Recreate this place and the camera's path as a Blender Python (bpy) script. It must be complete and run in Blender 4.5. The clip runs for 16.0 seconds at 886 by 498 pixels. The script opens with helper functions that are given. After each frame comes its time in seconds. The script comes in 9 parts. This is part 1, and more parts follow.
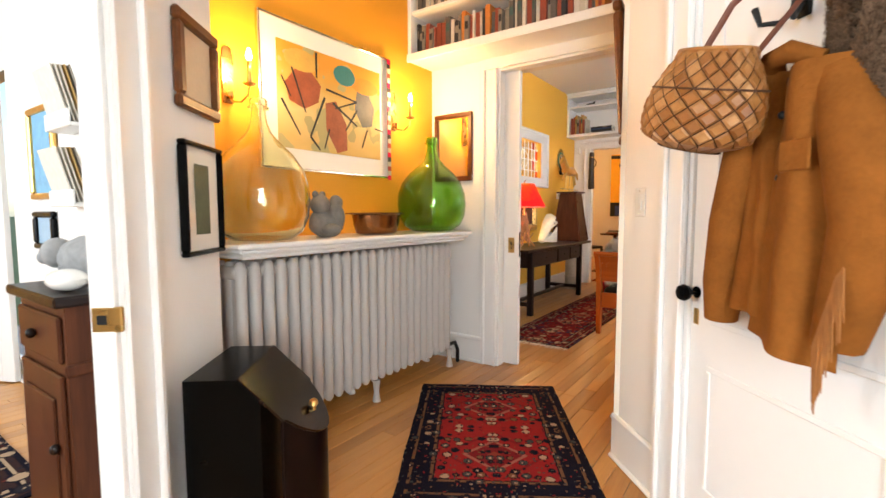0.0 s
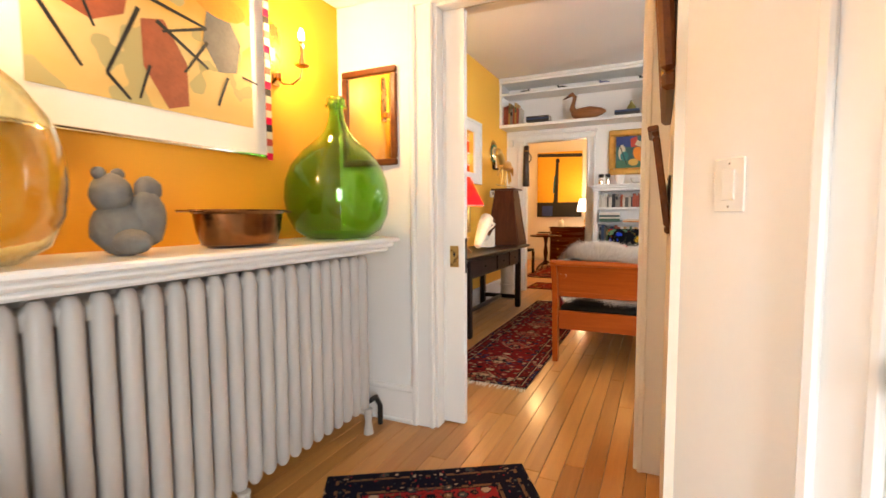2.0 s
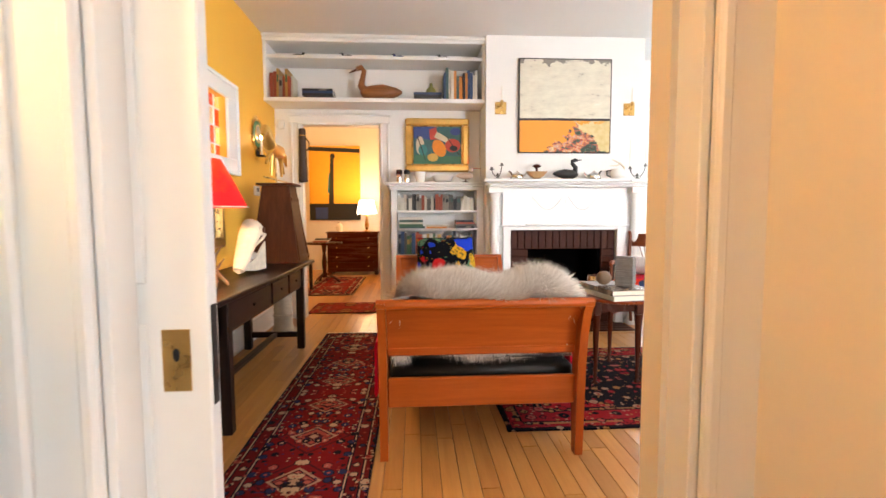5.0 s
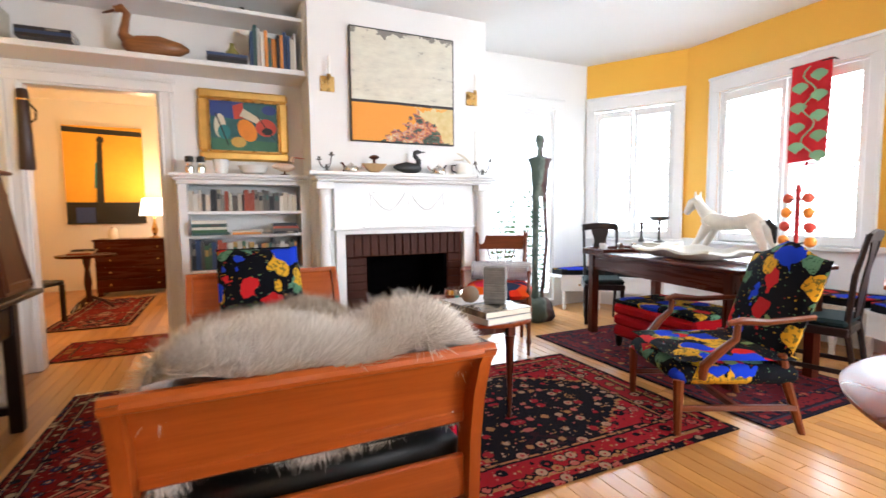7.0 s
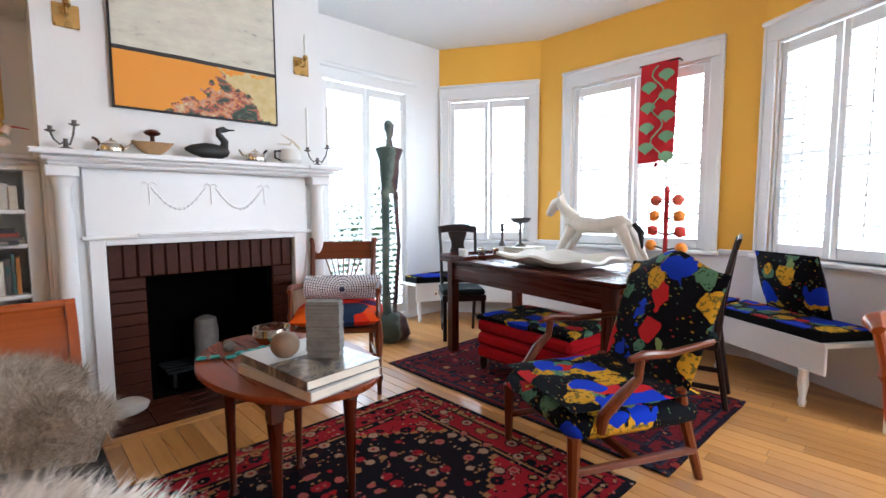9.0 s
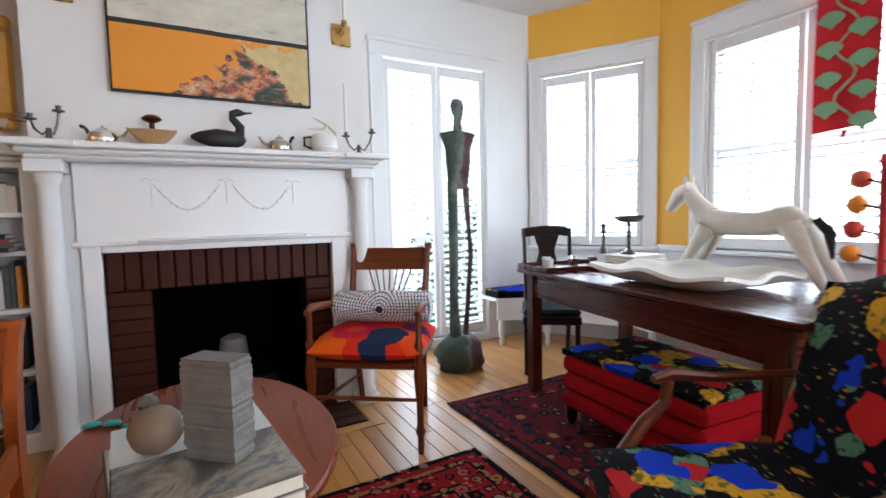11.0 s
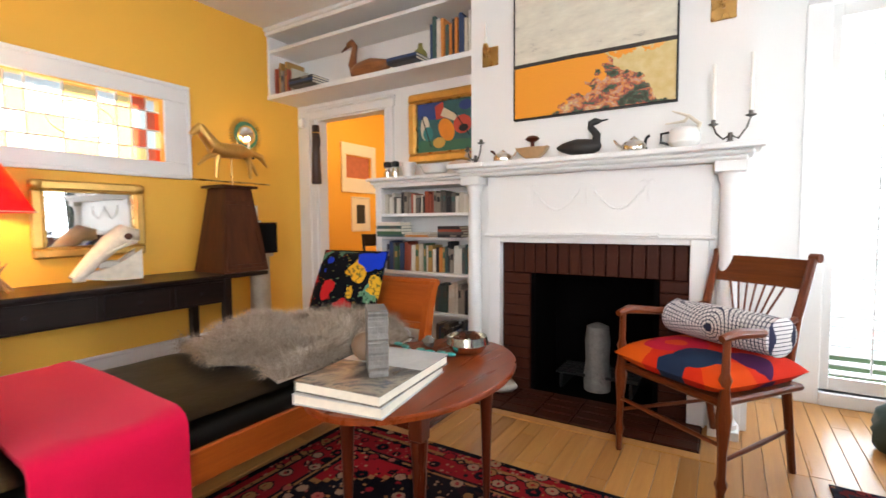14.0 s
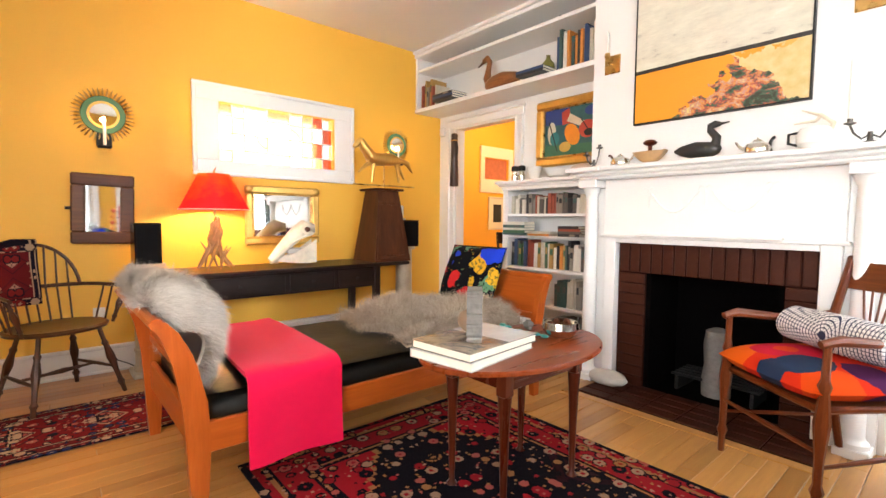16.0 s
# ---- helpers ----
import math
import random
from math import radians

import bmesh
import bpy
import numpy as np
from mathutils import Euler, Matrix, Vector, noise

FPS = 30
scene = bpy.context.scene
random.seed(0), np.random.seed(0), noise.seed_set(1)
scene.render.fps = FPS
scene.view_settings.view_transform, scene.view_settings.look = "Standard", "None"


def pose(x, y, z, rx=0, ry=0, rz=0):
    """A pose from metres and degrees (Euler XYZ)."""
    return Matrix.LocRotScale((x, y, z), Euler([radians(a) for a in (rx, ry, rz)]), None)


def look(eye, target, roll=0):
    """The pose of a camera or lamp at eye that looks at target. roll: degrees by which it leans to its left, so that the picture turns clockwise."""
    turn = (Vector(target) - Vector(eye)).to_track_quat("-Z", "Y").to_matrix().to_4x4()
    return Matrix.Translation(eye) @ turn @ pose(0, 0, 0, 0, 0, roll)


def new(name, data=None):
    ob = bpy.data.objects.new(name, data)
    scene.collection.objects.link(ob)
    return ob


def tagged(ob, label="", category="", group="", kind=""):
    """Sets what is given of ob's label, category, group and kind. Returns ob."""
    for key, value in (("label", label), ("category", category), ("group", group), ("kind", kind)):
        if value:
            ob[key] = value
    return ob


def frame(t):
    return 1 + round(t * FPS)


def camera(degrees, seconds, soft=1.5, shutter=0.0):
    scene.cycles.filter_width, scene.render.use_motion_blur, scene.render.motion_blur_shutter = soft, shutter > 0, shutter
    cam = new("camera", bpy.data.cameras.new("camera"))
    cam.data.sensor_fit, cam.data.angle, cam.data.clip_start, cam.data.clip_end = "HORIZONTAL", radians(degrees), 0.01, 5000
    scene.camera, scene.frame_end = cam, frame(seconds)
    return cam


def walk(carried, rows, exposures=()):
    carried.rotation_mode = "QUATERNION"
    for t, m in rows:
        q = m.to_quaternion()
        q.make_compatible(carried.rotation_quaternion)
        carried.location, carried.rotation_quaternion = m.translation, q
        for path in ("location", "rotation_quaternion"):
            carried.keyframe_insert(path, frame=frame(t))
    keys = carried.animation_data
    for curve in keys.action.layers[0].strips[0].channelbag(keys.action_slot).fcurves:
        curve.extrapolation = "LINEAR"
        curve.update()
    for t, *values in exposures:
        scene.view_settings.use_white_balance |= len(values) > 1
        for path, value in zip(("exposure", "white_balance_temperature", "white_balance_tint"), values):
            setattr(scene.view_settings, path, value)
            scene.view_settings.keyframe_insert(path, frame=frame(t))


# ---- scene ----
cam = camera(87.2, 16.0, shutter=0.35)
PATH = [
    (0, (0.013, 0.217, 1.127), (-1.128, 1.852, 0.973), -0.1),
    (0.5, (-0.123, 0.428, 1.117), (-1.27, 2.059, 0.967), -0.3),
    (1, (-0.279, 0.642, 1.121), (-1.402, 2.29, 0.971), -0.2),
    (1.5, (-0.42, 0.862, 1.125), (-1.42, 2.588, 0.975), -0.2),
    (2, (-0.555, 1.083, 1.11), (-1.399, 2.89, 0.962), -0.3),
    (2.5, (-0.697, 1.306, 1.123), (-1.386, 3.178, 0.976), -0.3),
    (3, (-0.847, 1.513, 1.137), (-1.355, 3.441, 0.985), -0.2),
    (3.5, (-0.937, 1.746, 1.142), (-1.271, 3.712, 0.985), -0.0),
    (4, (-1.012, 1.994, 1.145), (-1.181, 3.981, 0.993), -0.1),
    (4.2, (-1.036, 2.083, 1.145), (-1.143, 4.074, 0.993), -0.1),
    (6.3, (-1.132, 3.023, 1.145), (-0.591, 4.943, 0.997), -0.5),
    (6.5, (-1.106, 3.092, 1.163), (-0.484, 4.987, 1.005), -0.5),
    (7, (-1.005, 3.291, 1.159), (-0.172, 5.102, 1.004), -0.6),
    (7.5, (-0.923, 3.478, 1.17), (0.165, 5.149, 1.009), -0.4),
    (8, (-0.805, 3.653, 1.191), (0.491, 5.167, 1.017), -0.3),
    (8.2, (-0.766, 3.734, 1.19), (0.592, 5.192, 1.016), -0.2),
    (10.3, (-0.009, 4.235, 1.141), (1.284, 5.752, 0.987), -1.1),
    (10.5, (0.043, 4.296, 1.127), (1.269, 5.869, 0.978), -1.3),
    (11, (0.238, 4.425, 1.129), (1.201, 6.172, 0.986), -1.3),
    (11.5, (0.398, 4.535, 1.122), (1.08, 6.41, 0.984), -1.1),
    (11.8, (0.496, 4.613, 1.115), (0.988, 6.547, 0.987), -1.1),
    (12, (0.568, 4.624, 1.11), (0.901, 6.593, 0.989), -1.2),
    (12.5, (0.681, 4.626, 1.129), (0.63, 6.621, 1.004), -1.0),
    (13, (0.859, 4.544, 1.131), (0.461, 6.501, 1.011), -0.9),
    (13.5, (1.045, 4.463, 1.151), (0.277, 6.304, 1.012), -1.1),
    (14, (1.167, 4.343, 1.123), (0.121, 6.044, 1.005), -0.4),
    (14.5, (1.327, 4.235, 1.123), (0.086, 5.8, 1.009), -0.1),
    (15, (1.431, 4.188, 1.118), (0.048, 5.628, 1.004), 0.0),
    (15.5, (1.49, 4.176, 1.123), (0.009, 5.514, 1.003), 0.3),
    (16, (1.527, 4.169, 1.128), (0.015, 5.472, 1.004), 0.5),
]
# stops, kelvin and tint by which the picture brightens, darkens and cools on the way
EXPOSURES = [(0.0, 0.66, 6550, 10), (1.5, 0.8, 6650, 10), (3.5, 0.9, 6850, 11), (4.2, 1.0, 6700, 10), (6.3, 0.95, 6200, 10), (8.2, 0.7, 5750, 9), (10.3, 0.15, 5700, 9), (12.5, 0.2, 5900, 9), (13.5, 0.38, 6150, 10), (14.5, 0.85, 6500, 10), (16.0, 1.1, 6650, 10)]
walk(cam, [(t, look(eye, target, roll)) for t, eye, target, roll in PATH], EXPOSURES)

# ---- light ----
world = bpy.data.worlds.new("sky")
scene.world = world
world.use_nodes = True
wt = world.node_tree
sky = wt.nodes.new("ShaderNodeTexSky")
sky.sky_type, sky.sun_disc, sky.sun_elevation, sky.sun_rotation = "NISHITA", False, radians(40), radians(100)
wt.links.new(sky.outputs[0], wt.nodes["Background"].inputs[0])
wt.nodes["Background"].inputs[1].default_value = 0.15
sun_data = bpy.data.lights.new("sun", "SUN")
sun_data.energy, sun_data.angle, sun_data.color = 1.2, radians(12), (1.0, 0.95, 0.88)
sun = new("sun", sun_data)
sun.matrix_world = look((20, -4, 17), (3, 1, 0))


def area_lamp(name, eye, target, w, h, power, color):
    d = bpy.data.lights.new(name, "AREA")
    d.shape, d.size, d.size_y, d.energy, d.color = "RECTANGLE", w, h, power, color
    ob = new(name, d)
    ob.matrix_world = look(eye, target)
    return ob


def bulb_lamp(name, at, power, color=(1.0, 0.62, 0.26), size=0.03):
    d = bpy.data.lights.new(name, "POINT")
    d.energy, d.color, d.shadow_soft_size = power, color, size
    ob = new(name, d)
    ob.location = at
    return ob


DAY = (0.85, 0.94, 1.0)
# daylight standing in for the sky, outside each window
area_lamp("daylight_bay_north", (3.62, 7.57, 1.6), (2.6, 6.93, 1.3), 1.6, 1.8, 72, DAY)
area_lamp("daylight_bay_east", (3.92, 5.96, 1.6), (2.0, 5.96, 1.3), 2.0, 1.8, 90, DAY)
area_lamp("daylight_bay_south", (3.62, 4.35, 1.6), (2.6, 4.99, 1.3), 1.6, 1.8, 72, DAY)
area_lamp("daylight_garden_door", (2.1, 8.3, 1.30), (2.1, 6.0, 1.25), 3.6, 3.98, 238, DAY)
area_lamp("daylight_front_door", (1.10, -0.95, 1.4), (0.1, 0.3, 1.1), 0.9, 1.9, 80, DAY)
area_lamp("daylight_study", (-3.2, -1.95, 1.6), (-3.0, 0.5, 1.2), 1.6, 1.5, 85, DAY)
area_lamp("daylight_dining", (2.2, 1.05, 1.6), (0.4, 5.4, 1.5), 1.3, 1.5, 115, (0.95, 0.97, 1.0))
# lit lamps
bulb_lamp("sconce_bulb_light", (-2.03, 1.55, 1.83), 15)
bulb_lamp("sconce_bulb_light", (-2.03, 2.77, 1.87), 15)
bulb_lamp("table_lamp_bulb_light", (-2.30, 5.17, 1.27), 24, size=0.04)
bulb_lamp("sun_sconce_light", (-2.47, 4.525, 1.83), 0.8, size=0.015)
bulb_lamp("sun_sconce_light", (-2.47, 7.05, 1.90), 0.8, size=0.015)
area_lamp("daylight_leaded_window", (-2.95, 5.81, 1.85), (-1.5, 5.81, 1.7), 1.0, 0.45, 5, (1.0, 0.85, 0.62))
bulb_lamp("far_lamp_light", (-2.05, 11.55, 1.42), 30, size=0.06)
# added fill that lifts the whole far room; no fitting hangs here
bulb_lamp("far_room_fill", (-2.6, 9.6, 2.5), 30, size=0.1)


# ---- materials ----
class Nodes:
    """A small helper round one material's node tree."""

    def __init__(self, name):
        self.m = bpy.data.materials.new(name)
        self.m.use_nodes = True
        self.t = self.m.node_tree
        self.b = self.t.nodes["Principled BSDF"]
        self.coord = self.t.nodes.new("ShaderNodeTexCoord")

    def put(self, socket, value):
        if hasattr(value, "is_linked"):
            self.t.links.new(value, socket)
        elif isinstance(value, (tuple, list)) and len(value) == 3 and socket.type == "RGBA":
            socket.default_value = (*value, 1)
        else:
            socket.default_value = value

    def node(self, kind, out=0, **ins):
        n = self.t.nodes.new(kind)
        for k, v in ins.items():
            self.put(n.inputs[k.replace("_", " ")], v)
        return n.outputs[out]

    def math(self, op, a, b=0.0, c=0.0, clamp=False):
        n = self.t.nodes.new("ShaderNodeMath")
        n.operation, n.use_clamp = op, clamp
        self.put(n.inputs[0], a), self.put(n.inputs[1], b), self.put(n.inputs[2], c)
        return n.outputs[0]

    def mix(self, f, a, b, blend="MIX"):
        n = self.t.nodes.new("ShaderNodeMix")
        n.data_type, n.blend_type = "RGBA", blend
        self.put(n.inputs[0], f), self.put(n.inputs[6], a), self.put(n.inputs[7], b)
        return n.outputs[2]

    def ramp(self, f, stops, hard=False):
        n = self.t.nodes.new("ShaderNodeValToRGB")
        if hard:
            n.color_ramp.interpolation = "CONSTANT"
        e = n.color_ramp.elements
        while len(e) < len(stops):
            e.new(0.5)
        for el, (p, c) in zip(e, stops):
            el.position, el.color = p, (*c, 1) if not isinstance(c, (int, float)) else (c, c, c, 1)
        self.put(n.inputs[0], f)
        return n.outputs[0]

    def vec(self, scale=(1, 1, 1), off=(0, 0, 0), src=None, rot=(0, 0, 0)):
        n = self.t.nodes.new("ShaderNodeMapping")
        self.t.links.new(src or self.coord.outputs["Object"], n.inputs[0])
        n.inputs[1].default_value, n.inputs[2].default_value, n.inputs[3].default_value = off, rot, scale
        return n.outputs[0]

    def noise(self, scale=5.0, detail=3.0, v=None, out=0, rough=0.5, dist=0.0):
        return self.node("ShaderNodeTexNoise", out, Vector=v or self.coord.outputs["Object"], Scale=scale, Detail=detail, Roughness=rough, Distortion=dist)

    def voro(self, scale=5.0, v=None, out=0, feature="F1", rand=1.0):
        n = self.t.nodes.new("ShaderNodeTexVoronoi")
        n.feature = feature
        self.put(n.inputs["Vector"], v or self.coord.outputs["Object"])
        self.put(n.inputs["Scale"], scale), self.put(n.inputs["Randomness"], rand)
        return n.outputs[out]

    def xyz(self, v=None):
        n = self.t.nodes.new("ShaderNodeSeparateXYZ")
        self.put(n.inputs[0], v or self.coord.outputs["Object"])
        return n.outputs

    def comb(self, x, y, z=0.0):
        return self.node("ShaderNodeCombineXYZ", X=x, Y=y, Z=z)

    def bump(self, height, strength=0.2, dist=0.01):
        self.put(self.b.inputs["Normal"], self.node("ShaderNodeBump", Height=height, Strength=strength, Distance=dist))

    def set(self, **kw):
        for k, v in kw.items():
            self.put(self.b.inputs[k.replace("_", " ")], v)
        return self.m

    def random(self):
        a = self.t.nodes.new("ShaderNodeObjectInfo").outputs["Random"]
        g = self.t.nodes.new("ShaderNodeNewGeometry").outputs["Random Per Island"]
        return self.math("FRACT", self.math("ADD", a, g))


def plain(name, c, rough=0.5, metal=0.0, var=0.10, scale=4.0, bump=0.06, bscale=60.0, **kw):
    """A surface of one colour with soft patches, fine grain, uneven gloss and slight relief."""
    n = Nodes(name)
    big, fine = n.noise(scale, 3), n.noise(bscale, 4)
    lo, hi = tuple(v * (1 - var) for v in c), tuple(min(1, v * (1 + var * 0.6)) for v in c)
    col = n.mix(n.math("ADD", n.math("MULTIPLY", big, 0.7), n.math("MULTIPLY", fine, 0.3)), lo, hi)
    n.set(Base_Color=col, Metallic=metal, Roughness=n.math("ADD", rough - 0.06, n.math("MULTIPLY", big, 0.12)), **kw)
    if bump:
        n.bump(fine, bump, 0.004)
    return n.m


def wood(name, dark, light, axis=1, rough=0.35, ring=9.0, vary=0.0, coat=0.0, spec=0.3):
    """Wood with its grain along an axis (0 x, 1 y, 2 z)."""
    n = Nodes(name)
    sc = [14.0, 14.0, 14.0]
    sc[axis] = 0.9
    r = n.random()
    shift = n.comb(n.math("MULTIPLY", r, 7.0), n.math("MULTIPLY", r, 11.0), n.math("MULTIPLY", r, 5.0))
    add = n.t.nodes.new("ShaderNodeVectorMath")
    n.put(add.inputs[0], n.coord.outputs["Object"]), n.put(add.inputs[1], shift)
    v = n.vec(tuple(sc), src=add.outputs[0])
    grain = n.noise(1.4, 5, v, rough=0.62, dist=0.6)
    fine = n.noise(ring, 4, v, rough=0.7)
    f = n.math("ADD", n.math("MULTIPLY", grain, 0.75), n.math("MULTIPLY", fine, 0.3))
    col = n.ramp(f, [(0.28, dark), (0.52, tuple((a + b) / 2 for a, b in zip(dark, light))), (0.72, light)])
    if vary:
        col = n.mix(vary, col, n.ramp(r, [(0.0, tuple(v * 0.55 for v in dark)), (0.5, light), (1.0, tuple(min(1, v * 1.25) for v in light))]))
    n.set(Base_Color=col, Roughness=n.math("ADD", rough - 0.08, n.math("MULTIPLY", grain, 0.18)), Coat_Weight=coat, Coat_Roughness=0.15, Specular_IOR_Level=spec)
    n.bump(fine, 0.07, 0.003)
    return n.m


def rug_mat(name, w, l, field, border, guard, motif, scale=9.0, dark=(0.008, 0.008, 0.018), medallion=0.75, corner=None):
    """A knotted rug: mirrored motifs on a field, a wide border and thin guard stripes; the rug lies about its origin."""
    n = Nodes(name)
    x, y, z = n.xyz()
    ax, ay = n.math("ABSOLUTE", x), n.math("ABSOLUTE", y)
    edge = n.math("MINIMUM", n.math("SUBTRACT", w / 2, ax), n.math("SUBTRACT", l / 2, ay))
    step = n.math("DIVIDE", n.math("ROUND", n.math("MULTIPLY", edge, 140)), 140)
    bw = 0.17 * min(w, l)
    base = n.ramp(n.math("DIVIDE", step, bw * 1.25), [(0.0, dark), (0.10, border), (0.22, guard), (0.28, dark), (0.33, border), (0.70, dark), (0.74, guard), (0.80, dark), (0.84, field)], True)
    q = n.comb(n.math("DIVIDE", n.math("ROUND", n.math("MULTIPLY", ax, 150)), 150), n.math("DIVIDE", n.math("ROUND", n.math("MULTIPLY", ay, 150)), 150))
    # rows of large diamonds along the middle
    cell = n.math("ABSOLUTE", n.math("SUBTRACT", n.math("FRACT", n.math("DIVIDE", y, w * 0.62)), 0.5))
    diamond = n.math("ADD", n.math("MULTIPLY", n.math("DIVIDE", ax, w), 1.5), cell)
    rings = n.ramp(diamond, [(0.0, guard), (0.06, dark), (0.12, motif[0]), (0.20, dark), (0.23, motif[1]), (0.27, field), (0.40, dark), (0.43, field)], True)
    inside = n.math("GREATER_THAN", edge, bw * 1.08)
    col = n.mix(n.math("MULTIPLY", inside, medallion), base, rings)
    if corner:
        # red corner fields with a stepped edge round a dark centre
        far = n.math("ADD", n.math("DIVIDE", n.math("ROUND", n.math("MULTIPLY", ax, 34)), 34 * w), n.math("DIVIDE", n.math("ROUND", n.math("MULTIPLY", ay, 34)), 34 * l))
        col = n.mix(n.math("MULTIPLY", inside, n.math("GREATER_THAN", far, 0.47)), col, guard)
        col = n.mix(n.math("MULTIPLY", inside, n.math("GREATER_THAN", far, 0.485)), col, corner)
    d1, c1 = n.voro(scale, q, 0, rand=0.55), n.voro(scale, q, 1, rand=0.55)
    pick = n.xyz(c1)[0]
    flower = n.ramp(pick, [(0.0, motif[0]), (0.22, motif[1]), (0.42, guard), (0.60, motif[2]), (0.80, dark)], True)
    col = n.mix(n.math("LESS_THAN", d1, 0.44), col, dark)
    col = n.mix(n.math("LESS_THAN", d1, 0.36), col, flower)
    col = n.mix(n.math("LESS_THAN", d1, 0.15), col, motif[1])
    d2 = n.voro(scale * 2.7, q, 0, rand=0.8)
    c2 = n.xyz(n.voro(scale * 2.7, q, 1, rand=0.8))[1]
    col = n.mix(n.math("MULTIPLY", n.math("LESS_THAN", d2, 0.30), n.math("GREATER_THAN", c2, 0.25)), col, n.ramp(c2, [(0.0, guard), (0.55, motif[2]), (0.7, motif[0]), (0.85, field)], True))
    wear = n.noise(3.0, 4)
    col = n.mix(1.0, col, (0.80, 0.77, 0.74), "MULTIPLY")
    col = n.mix(n.math("MULTIPLY", wear, 0.35), col, n.mix(0.5, col, (0.03, 0.014, 0.012)))
    n.set(Base_Color=col, Roughness=1.0, Specular_IOR_Level=0.08)
    n.bump(n.noise(420, 2), 0.5, 0.004)
    return n.m


def floral(name, scale=5.0, off=(0, 0, 0)):
    """Printed cloth on black: leaf sprigs, then red, mottled gold and blue lobes and pale green fruit."""
    n = Nodes(name)
    v = n.vec((1, 1, 1), off)
    add = n.t.nodes.new("ShaderNodeVectorMath")
    add.operation = "MULTIPLY_ADD"
    n.put(add.inputs[0], n.noise(9.0, 2, v, 1, rough=0.5)), n.put(add.inputs[2], v)
    add.inputs[1].default_value = (0.14, 0.14, 0.14)
    w = add.outputs[0]
    leaf_v = n.vec((1, 3.0, 2.0), off, rot=(0.4, 0.3, 0.8))
    leaf_c = n.xyz(n.voro(scale * 3.8, leaf_v, 1))[1]
    leaf = n.ramp(leaf_c, [(0.0, (0.003, 0.003, 0.005)), (0.35, (0.07, 0.13, 0.07)), (0.62, (0.14, 0.15, 0.04)), (0.80, (0.34, 0.17, 0.012)), (0.92, (0.30, 0.02, 0.015))], True)
    col = n.mix(n.math("LESS_THAN", n.voro(scale * 3.8, leaf_v, 0), 0.25), (0.003, 0.003, 0.005), leaf)
    gold = n.mix(n.math("GREATER_THAN", n.noise(46, 3, v), 0.56), (0.56, 0.29, 0.015), (0.16, 0.12, 0.02))
    green = n.mix(n.math("GREATER_THAN", n.noise(60, 2, v), 0.60), (0.09, 0.19, 0.11), (0.02, 0.05, 0.03))
    for k, (sc, rad, share, paint) in enumerate(((1.05, 0.40, 0.40, green), (0.95, 0.42, 0.42, (0.44, 0.014, 0.016)), (0.85, 0.46, 0.58, gold), (0.62, 0.44, 0.62, (0.010, 0.036, 0.42)), (0.90, 0.27, 0.34, (0.20, 0.27, 0.10)))):
        q = n.vec((1, 1, 1), (0.37 * k, 0.21 * k, 0.13 * k), src=w)
        near = n.math("LESS_THAN", n.voro(scale * sc, q, 0), rad)
        pick = n.math("LESS_THAN", n.xyz(n.voro(scale * sc, q, 1))[0], share)
        col = n.mix(n.math("MULTIPLY", near, pick), col, paint)
    n.set(Base_Color=col, Roughness=0.9, Specular_IOR_Level=0.12)
    n.bump(n.noise(350, 2), 0.25, 0.002)
    return n.m


def glass(name, color, rough=0.02, ior=1.45):
    n = Nodes(name)
    n.set(Base_Color=color, Roughness=rough, Transmission_Weight=1.0, IOR=ior)
    n.bump(n.noise(7, 3), 0.12, 0.02)
    return n.m


def glow(name, color, strength):
    n = Nodes(name)
    return n.set(Base_Color=color, Emission_Color=color, Emission_Strength=strength)


def slat_mat():
    """Thin white slats that let some light through."""
    n = Nodes("white_slat")
    t = n.t.nodes.new("ShaderNodeBsdfTranslucent")
    t.inputs[0].default_value = (0.85, 0.87, 0.88, 1)
    mx = n.t.nodes.new("ShaderNodeMixShader")
    mx.inputs[0].default_value = 0.12
    n.set(Base_Color=n.mix(n.noise(6, 3), (0.76, 0.76, 0.75), (0.84, 0.84, 0.83)), Roughness=0.4)
    n.t.links.new(n.b.outputs[0], mx.inputs[1]), n.t.links.new(t.outputs[0], mx.inputs[2])
    n.t.links.new(mx.outputs[0], n.t.nodes["Material Output"].inputs[0])
    return n.m


SLATM = slat_mat()
WHITE = plain("white_paint", (0.80, 0.79, 0.77), 0.35, var=0.05, scale=2.0, bump=0.05, bscale=25)
WALL_WHITE = plain("white_wall_plaster", (0.80, 0.785, 0.76), 0.6, var=0.05, scale=1.3, bump=0.12, bscale=70)
CEIL = plain("ceiling_plaster", (0.78, 0.77, 0.75), 0.8, var=0.05, scale=1.0, bump=0.15, bscale=60)
CREAM_WALL = plain("cream_wall_plaster", (0.78, 0.70, 0.58), 0.6, var=0.05, scale=1.5, bump=0.12, bscale=70)
YELLOW = plain("yellow_wall_paint", (0.86, 0.47, 0.055), 0.6, var=0.07, scale=1.3, bump=0.14, bscale=70)
# same yellow paint, with the sconces' warm light put into its colour
YELLOW_LAMPLIT = plain("yellow_wall_paint_lamplit", (0.82, 0.36, 0.02), 0.6, var=0.08, scale=1.5, bump=0.14, bscale=70)
FLOOR_WOOD = wood("maple_floor_board", (0.36, 0.145, 0.034), (0.58, 0.29, 0.085), 1, 0.30, vary=0.35, coat=0.25)
DARK_GAP = plain("dark_subfloor", (0.04, 0.02, 0.01), 0.9)
